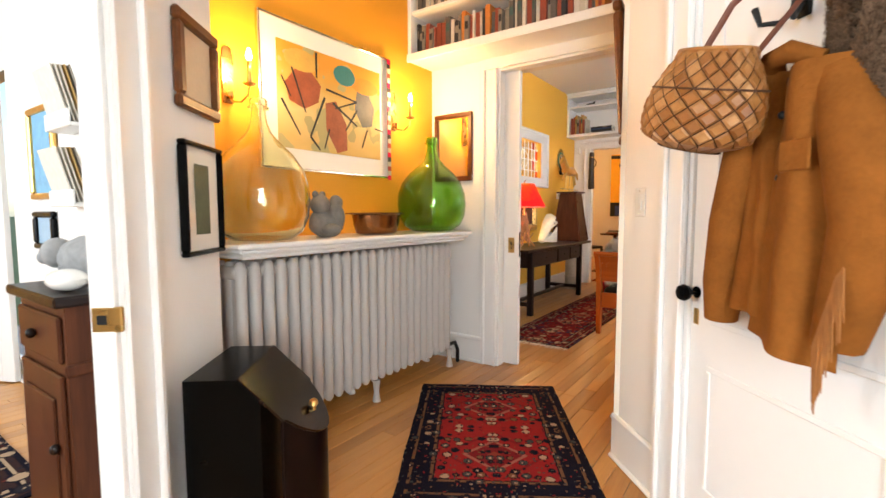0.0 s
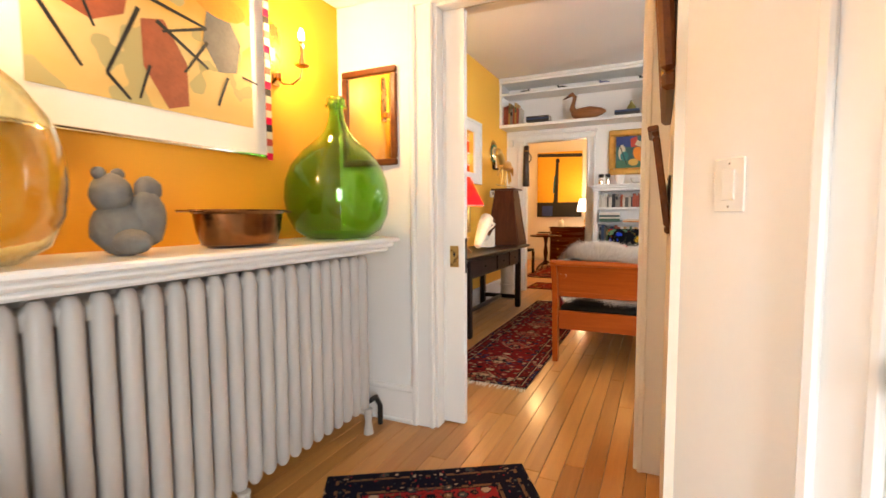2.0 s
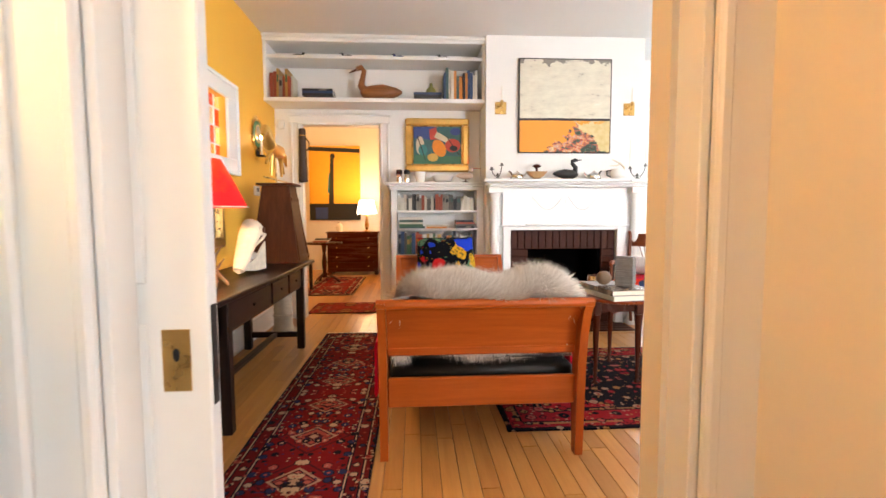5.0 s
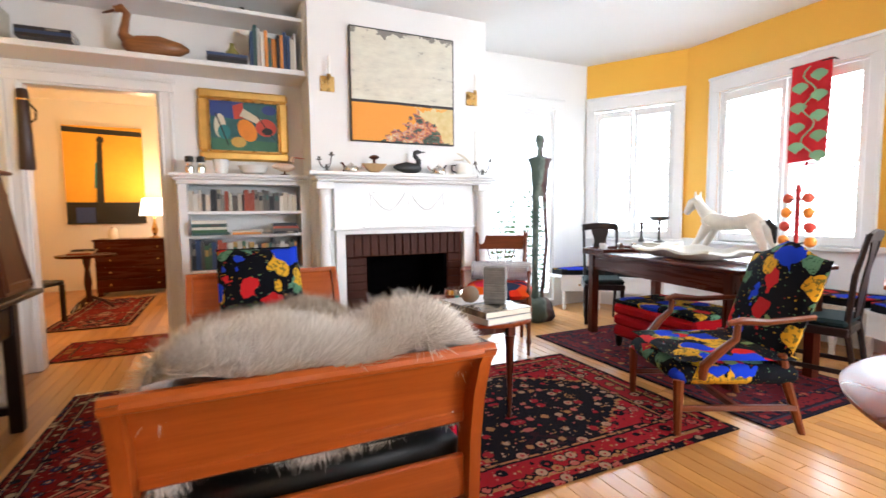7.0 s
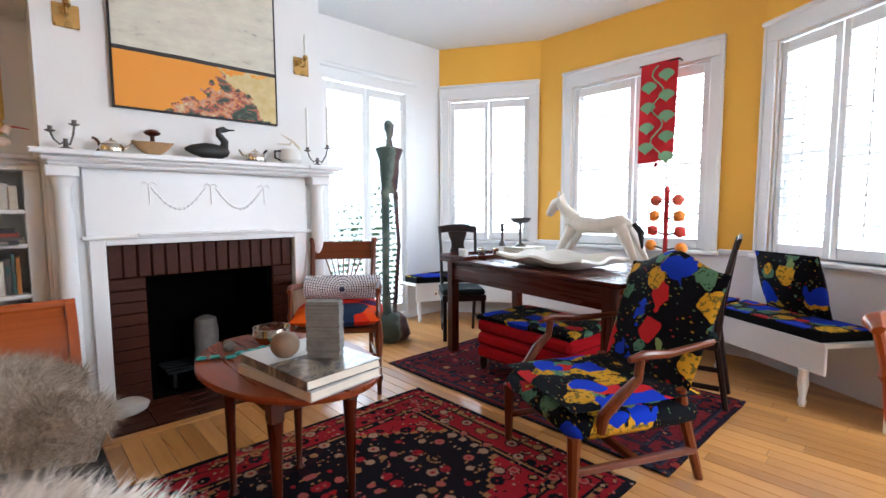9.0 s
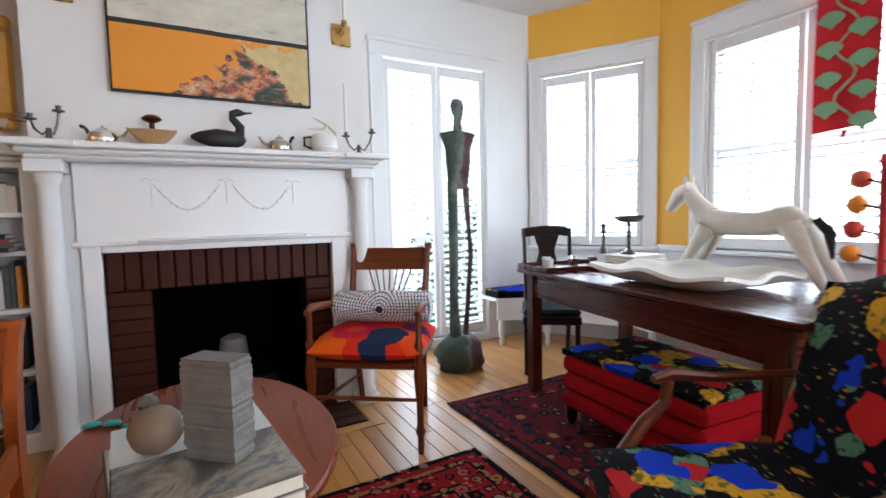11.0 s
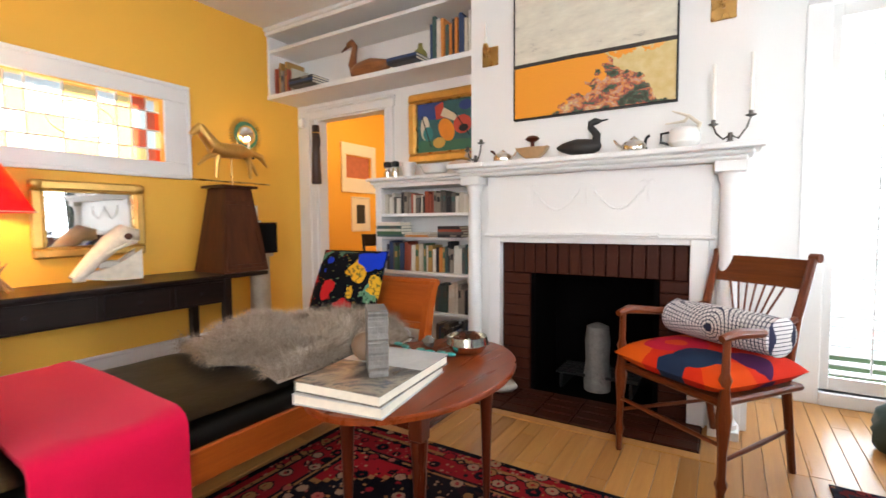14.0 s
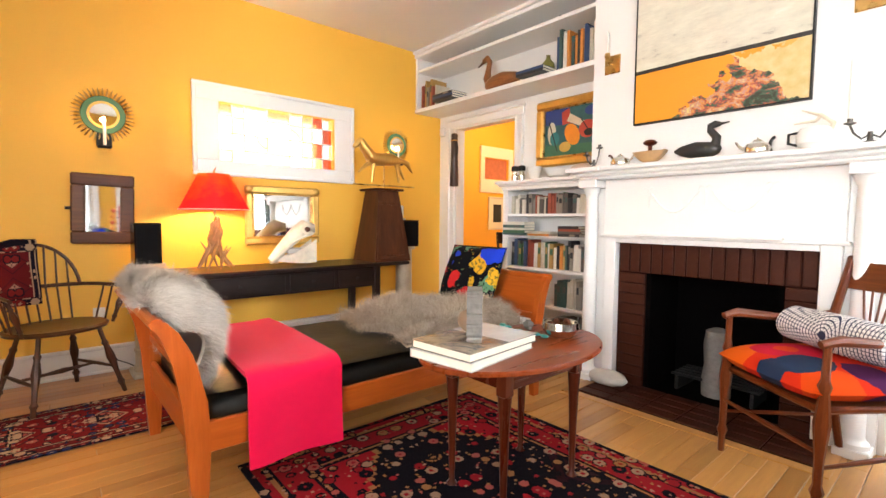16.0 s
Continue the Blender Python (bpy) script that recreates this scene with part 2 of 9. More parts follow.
CHERRY_X = wood("cherry_wood", (0.27, 0.046, 0.005), (0.45, 0.098, 0.012), 0, 0.32, coat=0.2)
CHERRY_Y = wood("cherry_wood_rail", (0.27, 0.046, 0.005), (0.45, 0.098, 0.012), 1, 0.32, coat=0.2)
CHERRY_Z = wood("cherry_wood_post", (0.27, 0.046, 0.005), (0.45, 0.098, 0.012), 2, 0.32, coat=0.2)
MAHOG_X = wood("dark_red_wood", (0.026, 0.004, 0.0015), (0.085, 0.014, 0.004), 0, 0.26, coat=0.08, spec=0.22)
MAHOG_Y = wood("dark_red_wood_long", (0.026, 0.004, 0.0015), (0.085, 0.014, 0.004), 1, 0.26, coat=0.08, spec=0.22)
MAHOG_Z = wood("dark_red_wood_leg", (0.026, 0.004, 0.0015), (0.085, 0.014, 0.004), 2, 0.28, coat=0.08, spec=0.22)
REDWOOD_X, REDWOOD_Y, REDWOOD_Z = [wood("reddish_chair_wood" + s, (0.060, 0.011, 0.003), (0.18, 0.040, 0.009), k, 0.30, coat=0.1) for k, s in enumerate(("_rail", "_arm", "_leg"))]
TABLE_RED = wood("polished_cherry_top", (0.10, 0.015, 0.003), (0.23, 0.043, 0.007), 1, 0.28, coat=0.0, spec=0.18)
BLACKWOOD = wood("blackened_wood", (0.004, 0.002, 0.002), (0.020, 0.008, 0.005), 1, 0.35, spec=0.25)
BLACKWOOD_Z = wood("blackened_wood_post", (0.004, 0.002, 0.002), (0.020, 0.008, 0.005), 2, 0.38, spec=0.25)
BROWNWOOD = wood("brown_wood", (0.035, 0.009, 0.004), (0.11, 0.034, 0.013), 2, 0.42, spec=0.18)
WALNUT = wood("walnut_frame_wood", (0.06, 0.018, 0.005), (0.17, 0.055, 0.014), 0, 0.35)
GOLD = plain("gilded_frame", (0.75, 0.46, 0.13), 0.32, 0.85, var=0.35, scale=14, bump=0.4, bscale=50)
BRASS = plain("aged_brass", (0.60, 0.38, 0.13), 0.28, 1.0, var=0.3, scale=20, bump=0.1)
COPPER = plain("tarnished_copper", (0.24, 0.11, 0.045), 0.22, 1.0, var=0.8, scale=16, bump=0.35, bscale=30)
SILVER = plain("silver_plate", (0.72, 0.69, 0.62), 0.16, 1.0, var=0.2, scale=20)
PEWTER = plain("dark_pewter", (0.12, 0.11, 0.10), 0.35, 0.9, var=0.3, scale=20)
IRON = plain("black_iron", (0.02, 0.02, 0.02), 0.5, 0.6)
BLACK = plain("black_lacquer", (0.003, 0.0028, 0.0026), 0.20, var=0.5, scale=8, bump=0.12, bscale=18, Specular_IOR_Level=0.07)
BLACKCLOTH = plain("black_speaker_cloth", (0.006, 0.006, 0.007), 0.9, Specular_IOR_Level=0.1)
LEATHER = plain("black_leather", (0.005, 0.004, 0.003), 0.42, var=0.5, scale=7, bump=0.35, bscale=30, Specular_IOR_Level=0.20)
RADIATOR = plain("radiator_enamel", (0.47, 0.44, 0.41), 0.42, var=0.08, scale=6, bump=0.12, bscale=30)
STONE = plain("grey_stone", (0.17, 0.16, 0.145), 0.8, var=0.6, scale=22, bump=0.9, bscale=55)
PALESTONE = plain("pale_stone", (0.52, 0.48, 0.42), 0.7, var=0.25, scale=14, bump=0.35, bscale=60)
MARBLE = plain("veined_cream_marble", (0.48, 0.40, 0.29), 0.4, var=0.5, scale=9, bump=0.1)
BONE = plain("weathered_bone", (0.72, 0.63, 0.50), 0.6, var=0.35, scale=22, bump=0.35, bscale=50)
ANTLER = plain("antler", (0.36, 0.19, 0.08), 0.55, var=0.6, scale=24, bump=0.4, bscale=60)
PORCELAIN = plain("white_porcelain", (0.78, 0.76, 0.72), 0.22, var=0.06, scale=10)
PAPER = plain("book_pages", (0.72, 0.66, 0.54), 0.85, var=0.12, scale=60)
MATBOARD = plain("white_mat_board", (0.80, 0.77, 0.70), 0.7, var=0.04)
MIRROR = plain("mirror_glass", (0.80, 0.81, 0.80), 0.03, 1.0, var=0.03, bump=0)
BRICK = plain("glazed_brown_brick", (0.055, 0.014, 0.007), 0.5, var=0.6, scale=9, bump=0.35, bscale=50, Specular_IOR_Level=0.15)
MORTAR = plain("dark_mortar", (0.026, 0.010, 0.007), 1.0, bump=0.3, Specular_IOR_Level=0.05)
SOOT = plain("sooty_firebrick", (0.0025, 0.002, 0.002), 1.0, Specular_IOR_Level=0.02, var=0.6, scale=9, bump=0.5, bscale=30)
PINK = plain("hot_pink_wool", (0.70, 0.006, 0.055), 0.95, var=0.12, scale=12, bump=0.6, bscale=220, Sheen_Weight=0.1, Specular_IOR_Level=0.1)
PINK_FRINGE = PINK
RED_CLOTH = plain("red_upholstery", (0.30, 0.004, 0.008), 0.95, var=0.2, scale=12, bump=0.4, bscale=200, Specular_IOR_Level=0.1)
FLORAL = floral("floral_print", 7.0, (0.15, 0.4, 0.05))
FLORAL_SMALL = floral("floral_print_cushion", 7.0, (0.3, 0.1, 0.2))
TEALCLOTH = plain("dark_teal_seat", (0.008, 0.016, 0.016), 0.9, Specular_IOR_Level=0.2)
SUEDE = plain("tan_suede", (0.23, 0.078, 0.014), 0.95, var=0.55, scale=11, bump=0.6, bscale=90, Specular_IOR_Level=0.08)
BARK = (lambda n: n.set(Base_Color=n.mix(n.noise(30, 4), n.ramp(n.random(), [(0.0, (0.24, 0.085, 0.018)), (0.5, (0.40, 0.18, 0.05)), (1.0, (0.56, 0.30, 0.12))]), (0.20, 0.07, 0.015)), Roughness=0.42))(Nodes("woven_birch_bark"))
GREENGLASS = glass("green_bottle_glass", (0.38, 0.73, 0.20))
PALEGLASS = glass("pale_green_bottle_glass", (0.95, 0.97, 0.79))
CLEAR = glass("clear_pane", (0.97, 0.98, 0.98), 0.0, 1.45)
BULB = glow("lit_bulb", (1.0, 0.70, 0.36), 30)
WAX = plain("white_candle", (0.80, 0.78, 0.72), 0.5, var=0.04)
TURQ = plain("turquoise_stone", (0.05, 0.36, 0.33), 0.35, var=0.4, scale=40)


# ---- mesh building ----
class G:
    """Collects faces of one part, then becomes one mesh."""

    def __init__(self):
        self.v, self.f, self.mi = [], [], []

    def add(self, verts, faces, mi=0):
        o = len(self.v)
        self.v += [tuple(p) for p in verts]
        self.f += [[i + o for i in f] for f in faces]
        self.mi += [mi] * len(faces)
        return self

    def box(self, x0, x1, y0, y1, z0, z1, c=0.004, m=None, mi=0):
        """A box with chamfered edges; m: a pose for it."""
        c = min(c, (x1 - x0) * 0.45, (y1 - y0) * 0.45, (z1 - z0) * 0.45)
        if c <= 0:
            vs = [(x, y, z) for x in (x0, x1) for y in (y0, y1) for z in (z0, z1)]
            fs = [[0, 1, 3, 2], [4, 6, 7, 5], [0, 4, 5, 1], [2, 3, 7, 6], [0, 2, 6, 4], [1, 5, 7, 3]]
            return self.add([m @ Vector(p) for p in vs] if m is not None else vs, fs, mi)
        vs, idx = [], {}
        lo, hi = (x0, y0, z0), (x1, y1, z1)
        for s in [(a, b, d) for a in (0, 1) for b in (0, 1) for d in (0, 1)]:
            for k in range(3):
                p = [(hi if s[i] else lo)[i] for i in range(3)]
                for i in range(3):
                    if i != k:
                        p[i] += -c if s[i] else c
                idx[s, k] = len(vs)
                vs.append(p)
        fs = []
        for k in range(3):
            i, j = [(1, 2), (2, 0), (0, 1)][k]
            for e in (0, 1):
                q = []
                for a, b in ((0, 0), (1, 0), (1, 1), (0, 1)):
                    s = [0, 0, 0]
                    s[k], s[i], s[j] = e, a, b
                    q.append(idx[tuple(s), k])
                fs.append(q if e else q[::-1])
        for k in range(3):
            i, j = [(1, 2), (2, 0), (0, 1)][k]
            for a in (0, 1):
                for b in (0, 1):
                    s0, s1 = [0, 0, 0], [0, 0, 0]
                    s0[i] = s1[i] = a
                    s0[j] = s1[j] = b
                    s1[k] = 1
                    s0, s1 = tuple(s0), tuple(s1)
                    q = [idx[s0, i], idx[s1, i], idx[s1, j], idx[s0, j]]
                    fs.append(q if (a == b) else q[::-1])
        for s in [(a, b, d) for a in (0, 1) for b in (0, 1) for d in (0, 1)]:
            q = [idx[s, 0], idx[s, 1], idx[s, 2]]
            fs.append(q if sum(s) % 2 else q[::-1])
        if m is not None:
            vs = [m @ Vector(p) for p in vs]
        return self.add(vs, fs, mi)

    def lathe(self, prof, at=(0, 0, 0), seg=20, sx=1.0, sy=1.0, m=None):
        """A turned body: (radius, height) from bottom to top."""
        vs, fs = [], []
        for r, z in prof:
            for k in range(seg):
                a = 2 * math.pi * k / seg
                vs.append(Vector((r * sx * math.cos(a), r * sy * math.sin(a), z)))
        for i in range(len(prof) - 1):
            for k in range(seg):
                a, b = i * seg + k, i * seg + (k + 1) % seg
                fs.append([a, b, b + seg, a + seg])
        fs.append(list(range(seg))[::-1])
        fs.append([(len(prof) - 1) * seg + k for k in range(seg)])
        vs = [(m @ p if m is not None else p) + Vector(at) for p in vs]
        return self.add(vs, fs)

    def tube(self, pts, rad, seg=8, flat=1.0):
        """A round bar along points; rad: one radius or one a point."""
        pts = [Vector(p) for p in pts]
        rad = rad if isinstance(rad, (list, tuple)) else [rad] * len(pts)
        vs, fs, side = [], [], None
        for i, p in enumerate(pts):
            d = (pts[min(i + 1, len(pts) - 1)] - pts[max(i - 1, 0)]).normalized()
            if side is None:
                side = d.orthogonal().normalized()
            side = (side - d * side.dot(d)).normalized()
            up = d.cross(side)
            for k in range(seg):
                a = 2 * math.pi * k / seg
                vs.append(p + (side * math.cos(a) + up * (math.sin(a) * flat)) * rad[i])
        for i in range(len(pts) - 1):
            for k in range(seg):
                a, b = i * seg + k, i * seg + (k + 1) % seg
                fs.append([a, b, b + seg, a + seg])
        fs.append(list(range(seg))[::-1])
        fs.append([(len(pts) - 1) * seg + k for k in range(seg)])
        return self.add(vs, fs)

    def prism(self, poly, z0, z1, m=None):
        """A polygon (counterclockwise in x, y) raised from z0 to z1."""
        n = len(poly)
        vs = [Vector((x, y, z0)) for x, y in poly] + [Vector((x, y, z1)) for x, y in poly]
        fs = [list(range(n))[::-1], list(range(n, 2 * n))] + [[k, (k + 1) % n, n + (k + 1) % n, n + k] for k in range(n)]
        if m is not None:
            vs = [m @ p for p in vs]
        return self.add(vs, fs)

    def ball(self, at, r, seg=14, rings=9, bumpy=0.0, seed=0.0):
        """An ellipsoid with an uneven skin."""
        r = r if isinstance(r, (list, tuple)) else (r, r, r)
        vs, fs = [], []
        for i in range(rings + 1):
            t = math.pi * (0.02 + 0.96 * i / rings)
            for k in range(seg):
                a = 2 * math.pi * k / seg
                d = Vector((math.sin(t) * math.cos(a), math.sin(t) * math.sin(a), -math.cos(t)))
                s = 1 + bumpy * noise.noise(d * 2.1 + Vector((seed, seed * 1.7, 3.1)))
                vs.append(Vector(at) + Vector((d.x * r[0], d.y * r[1], d.z * r[2])) * s)
        for i in range(rings):
            for k in range(seg):
                a, b = i * seg + k, i * seg + (k + 1) % seg
                fs.append([a, b, b + seg, a + seg])
        fs.append(list(range(seg))[::-1])
        fs.append([rings * seg + k for k in range(seg)])
        return self.add(vs, fs)

    def sheet(self, fn, nu, nv, thick=0.0):
        """A surface fn(u, v) over 0..1, given thickness along its normal."""
        top = [[Vector(fn(i / nu, j / nv)) for j in range(nv + 1)] for i in range(nu + 1)]
        vs, W = [], nv + 1
        for i in range(nu + 1):
            for j in range(nv + 1):
                vs.append(top[i][j])
        fs = [[i * W + j, (i + 1) * W + j, (i + 1) * W + j + 1, i * W + j + 1] for i in range(nu) for j in range(nv)]
        if thick:
            o = len(vs)
            for i in range(nu + 1):
                for j in range(nv + 1):
                    du = top[min(i + 1, nu)][j] - top[max(i - 1, 0)][j]
                    dv = top[i][min(j + 1, nv)] - top[i][max(j - 1, 0)]
                    vs.append(top[i][j] - du.cross(dv).normalized() * thick)
            fs += [[o + q for q in f[::-1]] for f in fs]
            rim = [i * W for i in range(nu + 1)] + [nu * W + j for j in range(1, W)] + [i * W + nv for i in range(nu - 1, -1, -1)] + [j for j in range(nv - 1, 0, -1)]
            fs += [[rim[(k + 1) % len(rim)], rim[k], rim[k] + o, rim[(k + 1) % len(rim)] + o] for k in range(len(rim))]
        return self.add(vs, fs)

    def strip(self, outline, y0, y1):
        """An outline in x, z carried from y0 to y1."""
        return self.prism([(x, z) for x, z in outline], -y1, -y0, Matrix(((1, 0, 0, 0), (0, 0, -1, 0), (0, 1, 0, 0), (0, 0, 0, 1))))

    def moved(self, m):
        self.v = [tuple(m @ Vector(p)) for p in self.v]
        return self

    def mesh(self, name, mats, smooth=35):
        me = bpy.data.meshes.new(name)
        me.from_pydata(self.v, [], self.f)
        for mt in mats if isinstance(mats, (list, tuple)) else [mats]:
            me.materials.append(mt)
        if any(self.mi):
            me.polygons.foreach_set("material_index", self.mi)
        me.update()
        bm = bmesh.new()
        bm.from_mesh(me)
        bmesh.ops.recalc_face_normals(bm, faces=bm.faces)
        bm.to_mesh(me)
        bm.free()
        if smooth:
            me.polygons.foreach_set("use_smooth", [True] * len(me.polygons))
            me.set_sharp_from_angle(angle=radians(smooth))
        return me


def thing(name, m, label, category, group="", kind=""):
    ob = new(name)
    ob.empty_display_size = 0.1
    ob.matrix_basis = m
    return tagged(ob, label, category, group, kind)


def part(name, g, material, parent, label="", smooth=35, m=None):
    me = g if isinstance(g, bpy.types.Mesh) else g.mesh(name, material, smooth)
    ob = new(name, me)
    ob.parent = parent
    if m is not None:
        ob.matrix_basis = m
    return tagged(ob, label)


def solo(name, g, material, m, label, category="", group="", kind="", smooth=35):
    ob = new(name, g if isinstance(g, bpy.types.Mesh) else g.mesh(name, material, smooth))
    ob.matrix_basis = m
    return tagged(ob, label, category, group, kind)


def structure(name, g, material, label, smooth=0):
    return solo(name, g, material, Matrix(), label, kind="structure", smooth=smooth)


def wall_run(name, p, q, thick, z0, z1, holes, material, label, side=1):
    """A wall from p to q in plan, thickened to one side, with openings (s0, s1, z0, z1) along it."""
    p, q = Vector((*p, 0)), Vector((*q, 0))
    length, ang = (q - p).length, math.atan2(q.y - p.y, q.x - p.x)
    g = G()
    xs = sorted({0.0, length, *[h[0] for h in holes], *[h[1] for h in holes]})
    for a, b in zip(xs, xs[1:]):
        cuts = sorted([h for h in holes if h[0] <= a + 1e-6 and h[1] >= b - 1e-6], key=lambda h: h[2])
        z = z0
        for h in cuts:
            if h[2] > z + 1e-4:
                g.box(a, b, min(0, side * thick), max(0, side * thick), z, h[2], 0)
            z = h[3]
        if z < z1 - 1e-4:
            g.box(a, b, min(0, side * thick), max(0, side * thick), z, z1, 0)
    g.moved(Matrix.Translation(p) @ Matrix.Rotation(ang, 4, "Z"))
    return structure(name, g, material, label), Matrix.Translation(p) @ Matrix.Rotation(ang, 4, "Z")


# ---- structure ----
CZ = 2.94
XW, YA, YF, YG = -2.60, 7.67, 7.23, 7.90      # yellow wall, alcove wall, chimney breast, garden-door wall
HX, HY = -2.17, 3.20                          # radiator wall, pocket-door wall
BAY = [(3.10, 7.90), (3.69, 6.96), (3.69, 4.95), (3.10, 4.01)]
DA, DD = Vector((-0.53, 2.385)), Vector((0.67, -0.742)).normalized()      # coat-door wall: start, way
LA, LD = Vector((-1.72, 1.19)), Vector((0.62, -0.785)).normalized()       # study-door wall: start, way
LEND, REND = LA + LD * 3.2, DA + DD * 3.2


def diag(s, off, z, start=DA, way=DD, turn=-1):
    """A place s along a slanting wall, off metres out from it into the hall."""
    nrm = Vector((way.y, -way.x)) * (1 if turn < 0 else -1)
    p = start + way * s + nrm * off
    return Vector((p.x, p.y, z))


ANG_R = math.degrees(math.atan2(DD.y, DD.x))
ANG_L = math.degrees(math.atan2(LD.y, LD.x))

floor = structure("floor", G().box(-6.2, 3.9, -2.2, 8.05, -0.12, -0.022, 0).box(-6.2, -0.45, 8.05, 13.0, -0.12, -0.022, 0), DARK_GAP, "dark subfloor under honey-coloured maple boards")
structure("ceiling", G().box(-6.2, 3.9, -2.2, 8.05, CZ, CZ + 0.1, 0).box(-6.2, -0.45, 8.05, 13.0, CZ, CZ + 0.1, 0), CEIL, "white plaster ceiling")
ground = structure("ground", G().box(-400, 400, -400, 400, -0.75, -0.7, 0), plain("lawn", (0.10, 0.15, 0.06), 0.95, var=0.4, scale=1.0), "green lawn outside the house")

wall_run("wall_living_west", (XW, 12.6), (XW, 3.40), 0.12, 0, CZ, [(12.6 - 6.33, 12.6 - 5.29, 1.60, 2.08), (0, 12.6 - 7.79, 0, CZ)], YELLOW, "yellow painted wall with a small leaded window", -1)
wall_run("wall_radiator", (HX, HY), (HX, 1.22), 0.10, 0, CZ, [], YELLOW_LAMPLIT, "yellow painted wall behind the radiator, tinted orange for lamplight", -1)
wall_run("wall_alcove_return", (-1.72, 1.19), (-2.30, 1.22), 0.09, 0, CZ, [], WALL_WHITE, "white wall beside the radiator alcove", 1)
wall_run("wall_pocket_door", (-2.70, HY), (-0.50, HY), 0.075, 0, CZ, [(2.70 - 1.59, 2.70 - 0.62, 0, 2.14)], WALL_WHITE, "white wall with the pocket door opening", 1)
wall_run("wall_pocket_door_rear", (-2.70, HY + 0.125), (-0.43, HY + 0.125), 0.075, 0, CZ, [(2.70 - 1.59, 2.70 - 0.62, 0, 2.14)], CREAM_WALL, "cream wall on the living room side of the pocket door", 1)
wall_run("wall_mirror", (-0.53, 2.36), (-0.53, HY), 0.10, 0, CZ, [], CREAM_WALL, "cream wall with small antique mirrors", -1)
wall_run("wall_coat_door", tuple(DA), tuple(REND), 0.10, 0, CZ, [(0.47, 1.27, 0, 2.08)], WALL_WHITE, "white slanting wall with a panelled door", 1)
wall_run("wall_study_door", tuple(LA), tuple(LEND), 0.06, 0, CZ, [(0.62, 1.46, 0, 2.10)], WALL_WHITE, "white slanting wall with an open doorway", -1)
wall_run("wall_front", tuple(LEND), tuple(REND), 0.12, 0, CZ, [(0.45, 1.45, 0, 2.1)], WALL_WHITE, "white wall round the front door", -1)
# chimney breast and garden wall
wall_run("wall_alcove", (XW, YA), (-0.37, YA), 0.12, 0, CZ, [(2.60 - 2.335, 2.60 - 1.47, 0, 2.14)], WALL_WHITE, "white wall with the doorway to the far room", 1)
breast = G()
breast.box(-0.37, 0.07, YF, YG, 0, CZ, 0).box(0.84, 1.27, YF, YG, 0, CZ, 0).box(0.07, 0.84, YF, YG, 0.785, CZ, 0).box(0.07, 0.84, 7.72, YG, 0, 0.785, 0)
structure("chimney_breast", breast, WALL_WHITE, "white plastered chimney breast")
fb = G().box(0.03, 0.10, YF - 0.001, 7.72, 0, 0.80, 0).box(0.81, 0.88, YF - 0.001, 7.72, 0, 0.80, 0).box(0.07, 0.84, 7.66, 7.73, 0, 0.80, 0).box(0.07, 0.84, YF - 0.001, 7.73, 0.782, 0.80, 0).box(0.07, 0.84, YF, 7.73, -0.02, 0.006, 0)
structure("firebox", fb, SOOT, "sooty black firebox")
wall_run("wall_garden", (1.27, YG), (3.10, YG), 0.14, 0, CZ, [(0.38, 1.33, 0.08, 2.38)], WALL_WHITE, "white wall with shuttered garden doors", 1)
wall_run("wall_south_dining", (0.56, 1.25), (3.10, 1.25), 0.12, 0, CZ, [(0.95, 2.35, 0.85, 2.3)], WALL_WHITE, "plain white wall with a window", -1)
wall_run("wall_east_dining", (3.10, 1.25), (3.10, 4.01), 0.12, 0, CZ, [], WALL_WHITE, "plain white wall", -1)
SILL = 0.83
bay_walls = []
for k, (nm, s0, s1) in enumerate((("north", 0.11, 1.00), ("east", 0.39, 1.65), ("south", 0.11, 1.00))):
    p, q = BAY[k], BAY[k + 1]
    L = (Vector(q) - Vector(p)).length
    a, m = wall_run("wall_bay_" + nm + "_upper", p, q, 0.14, SILL, CZ, [(s0, s1, SILL, 2.38)], YELLOW, "yellow painted bay wall above the rail", 1)
    wall_run("wall_bay_" + nm + "_lower", p, q, 0.14, 0, SILL, [], WHITE, "white panelled bay wall below the rail", 1)
    bay_walls.append((nm, m, L, s0, s1))
# study and far room shells
wall_run("wall_study_north", (-2.30, 1.12), (-6.0, 1.12), 0.08, 0, CZ, [(1.75, 2.6, 0, 2.05)], WALL_WHITE, "white study wall with pictures", -1)
wall_run("wall_study_west", (-6.0, 1.2), (-6.0, -2.0), 0.1, 0, CZ, [], YELLOW, "yellow study wall", -1)
wall_run("wall_study_south", (-6.0, -2.0), (0.3, -2.0), 0.1, 0, CZ, [(2.0, 3.6, 0.8, 2.3)], WALL_WHITE, "white study wall with a window", -1)
wall_run("wall_study_east", (0.3, -2.0), (0.3, -1.25), 0.1, 0, CZ, [], WALL_WHITE, "plain white wall", -1)
wall_run("wall_study_north_far", (-4.2, 2.6), (-6.0, 2.6), 0.08, 0, CZ, [], YELLOW, "yellow wall beyond the glazed door", -1)
wall_run("wall_far_west", (-3.9, 7.79), (-3.9, 12.4), 0.1, 0, CZ, [(1.93, 2.52, 1.82, 2.16)], YELLOW, "yellow far-room wall with a small window", 1)
wall_run("wall_far_south", (-3.9, 7.79), (-2.6, 7.79), 0.02, 0, CZ, [], YELLOW, "yellow far-room wall", 1)
wall_run("wall_far_north", (-3.9, 12.3), (-0.4, 12.3), 0.1, 0, CZ, [], WALL_WHITE, "white far-room wall", 1)
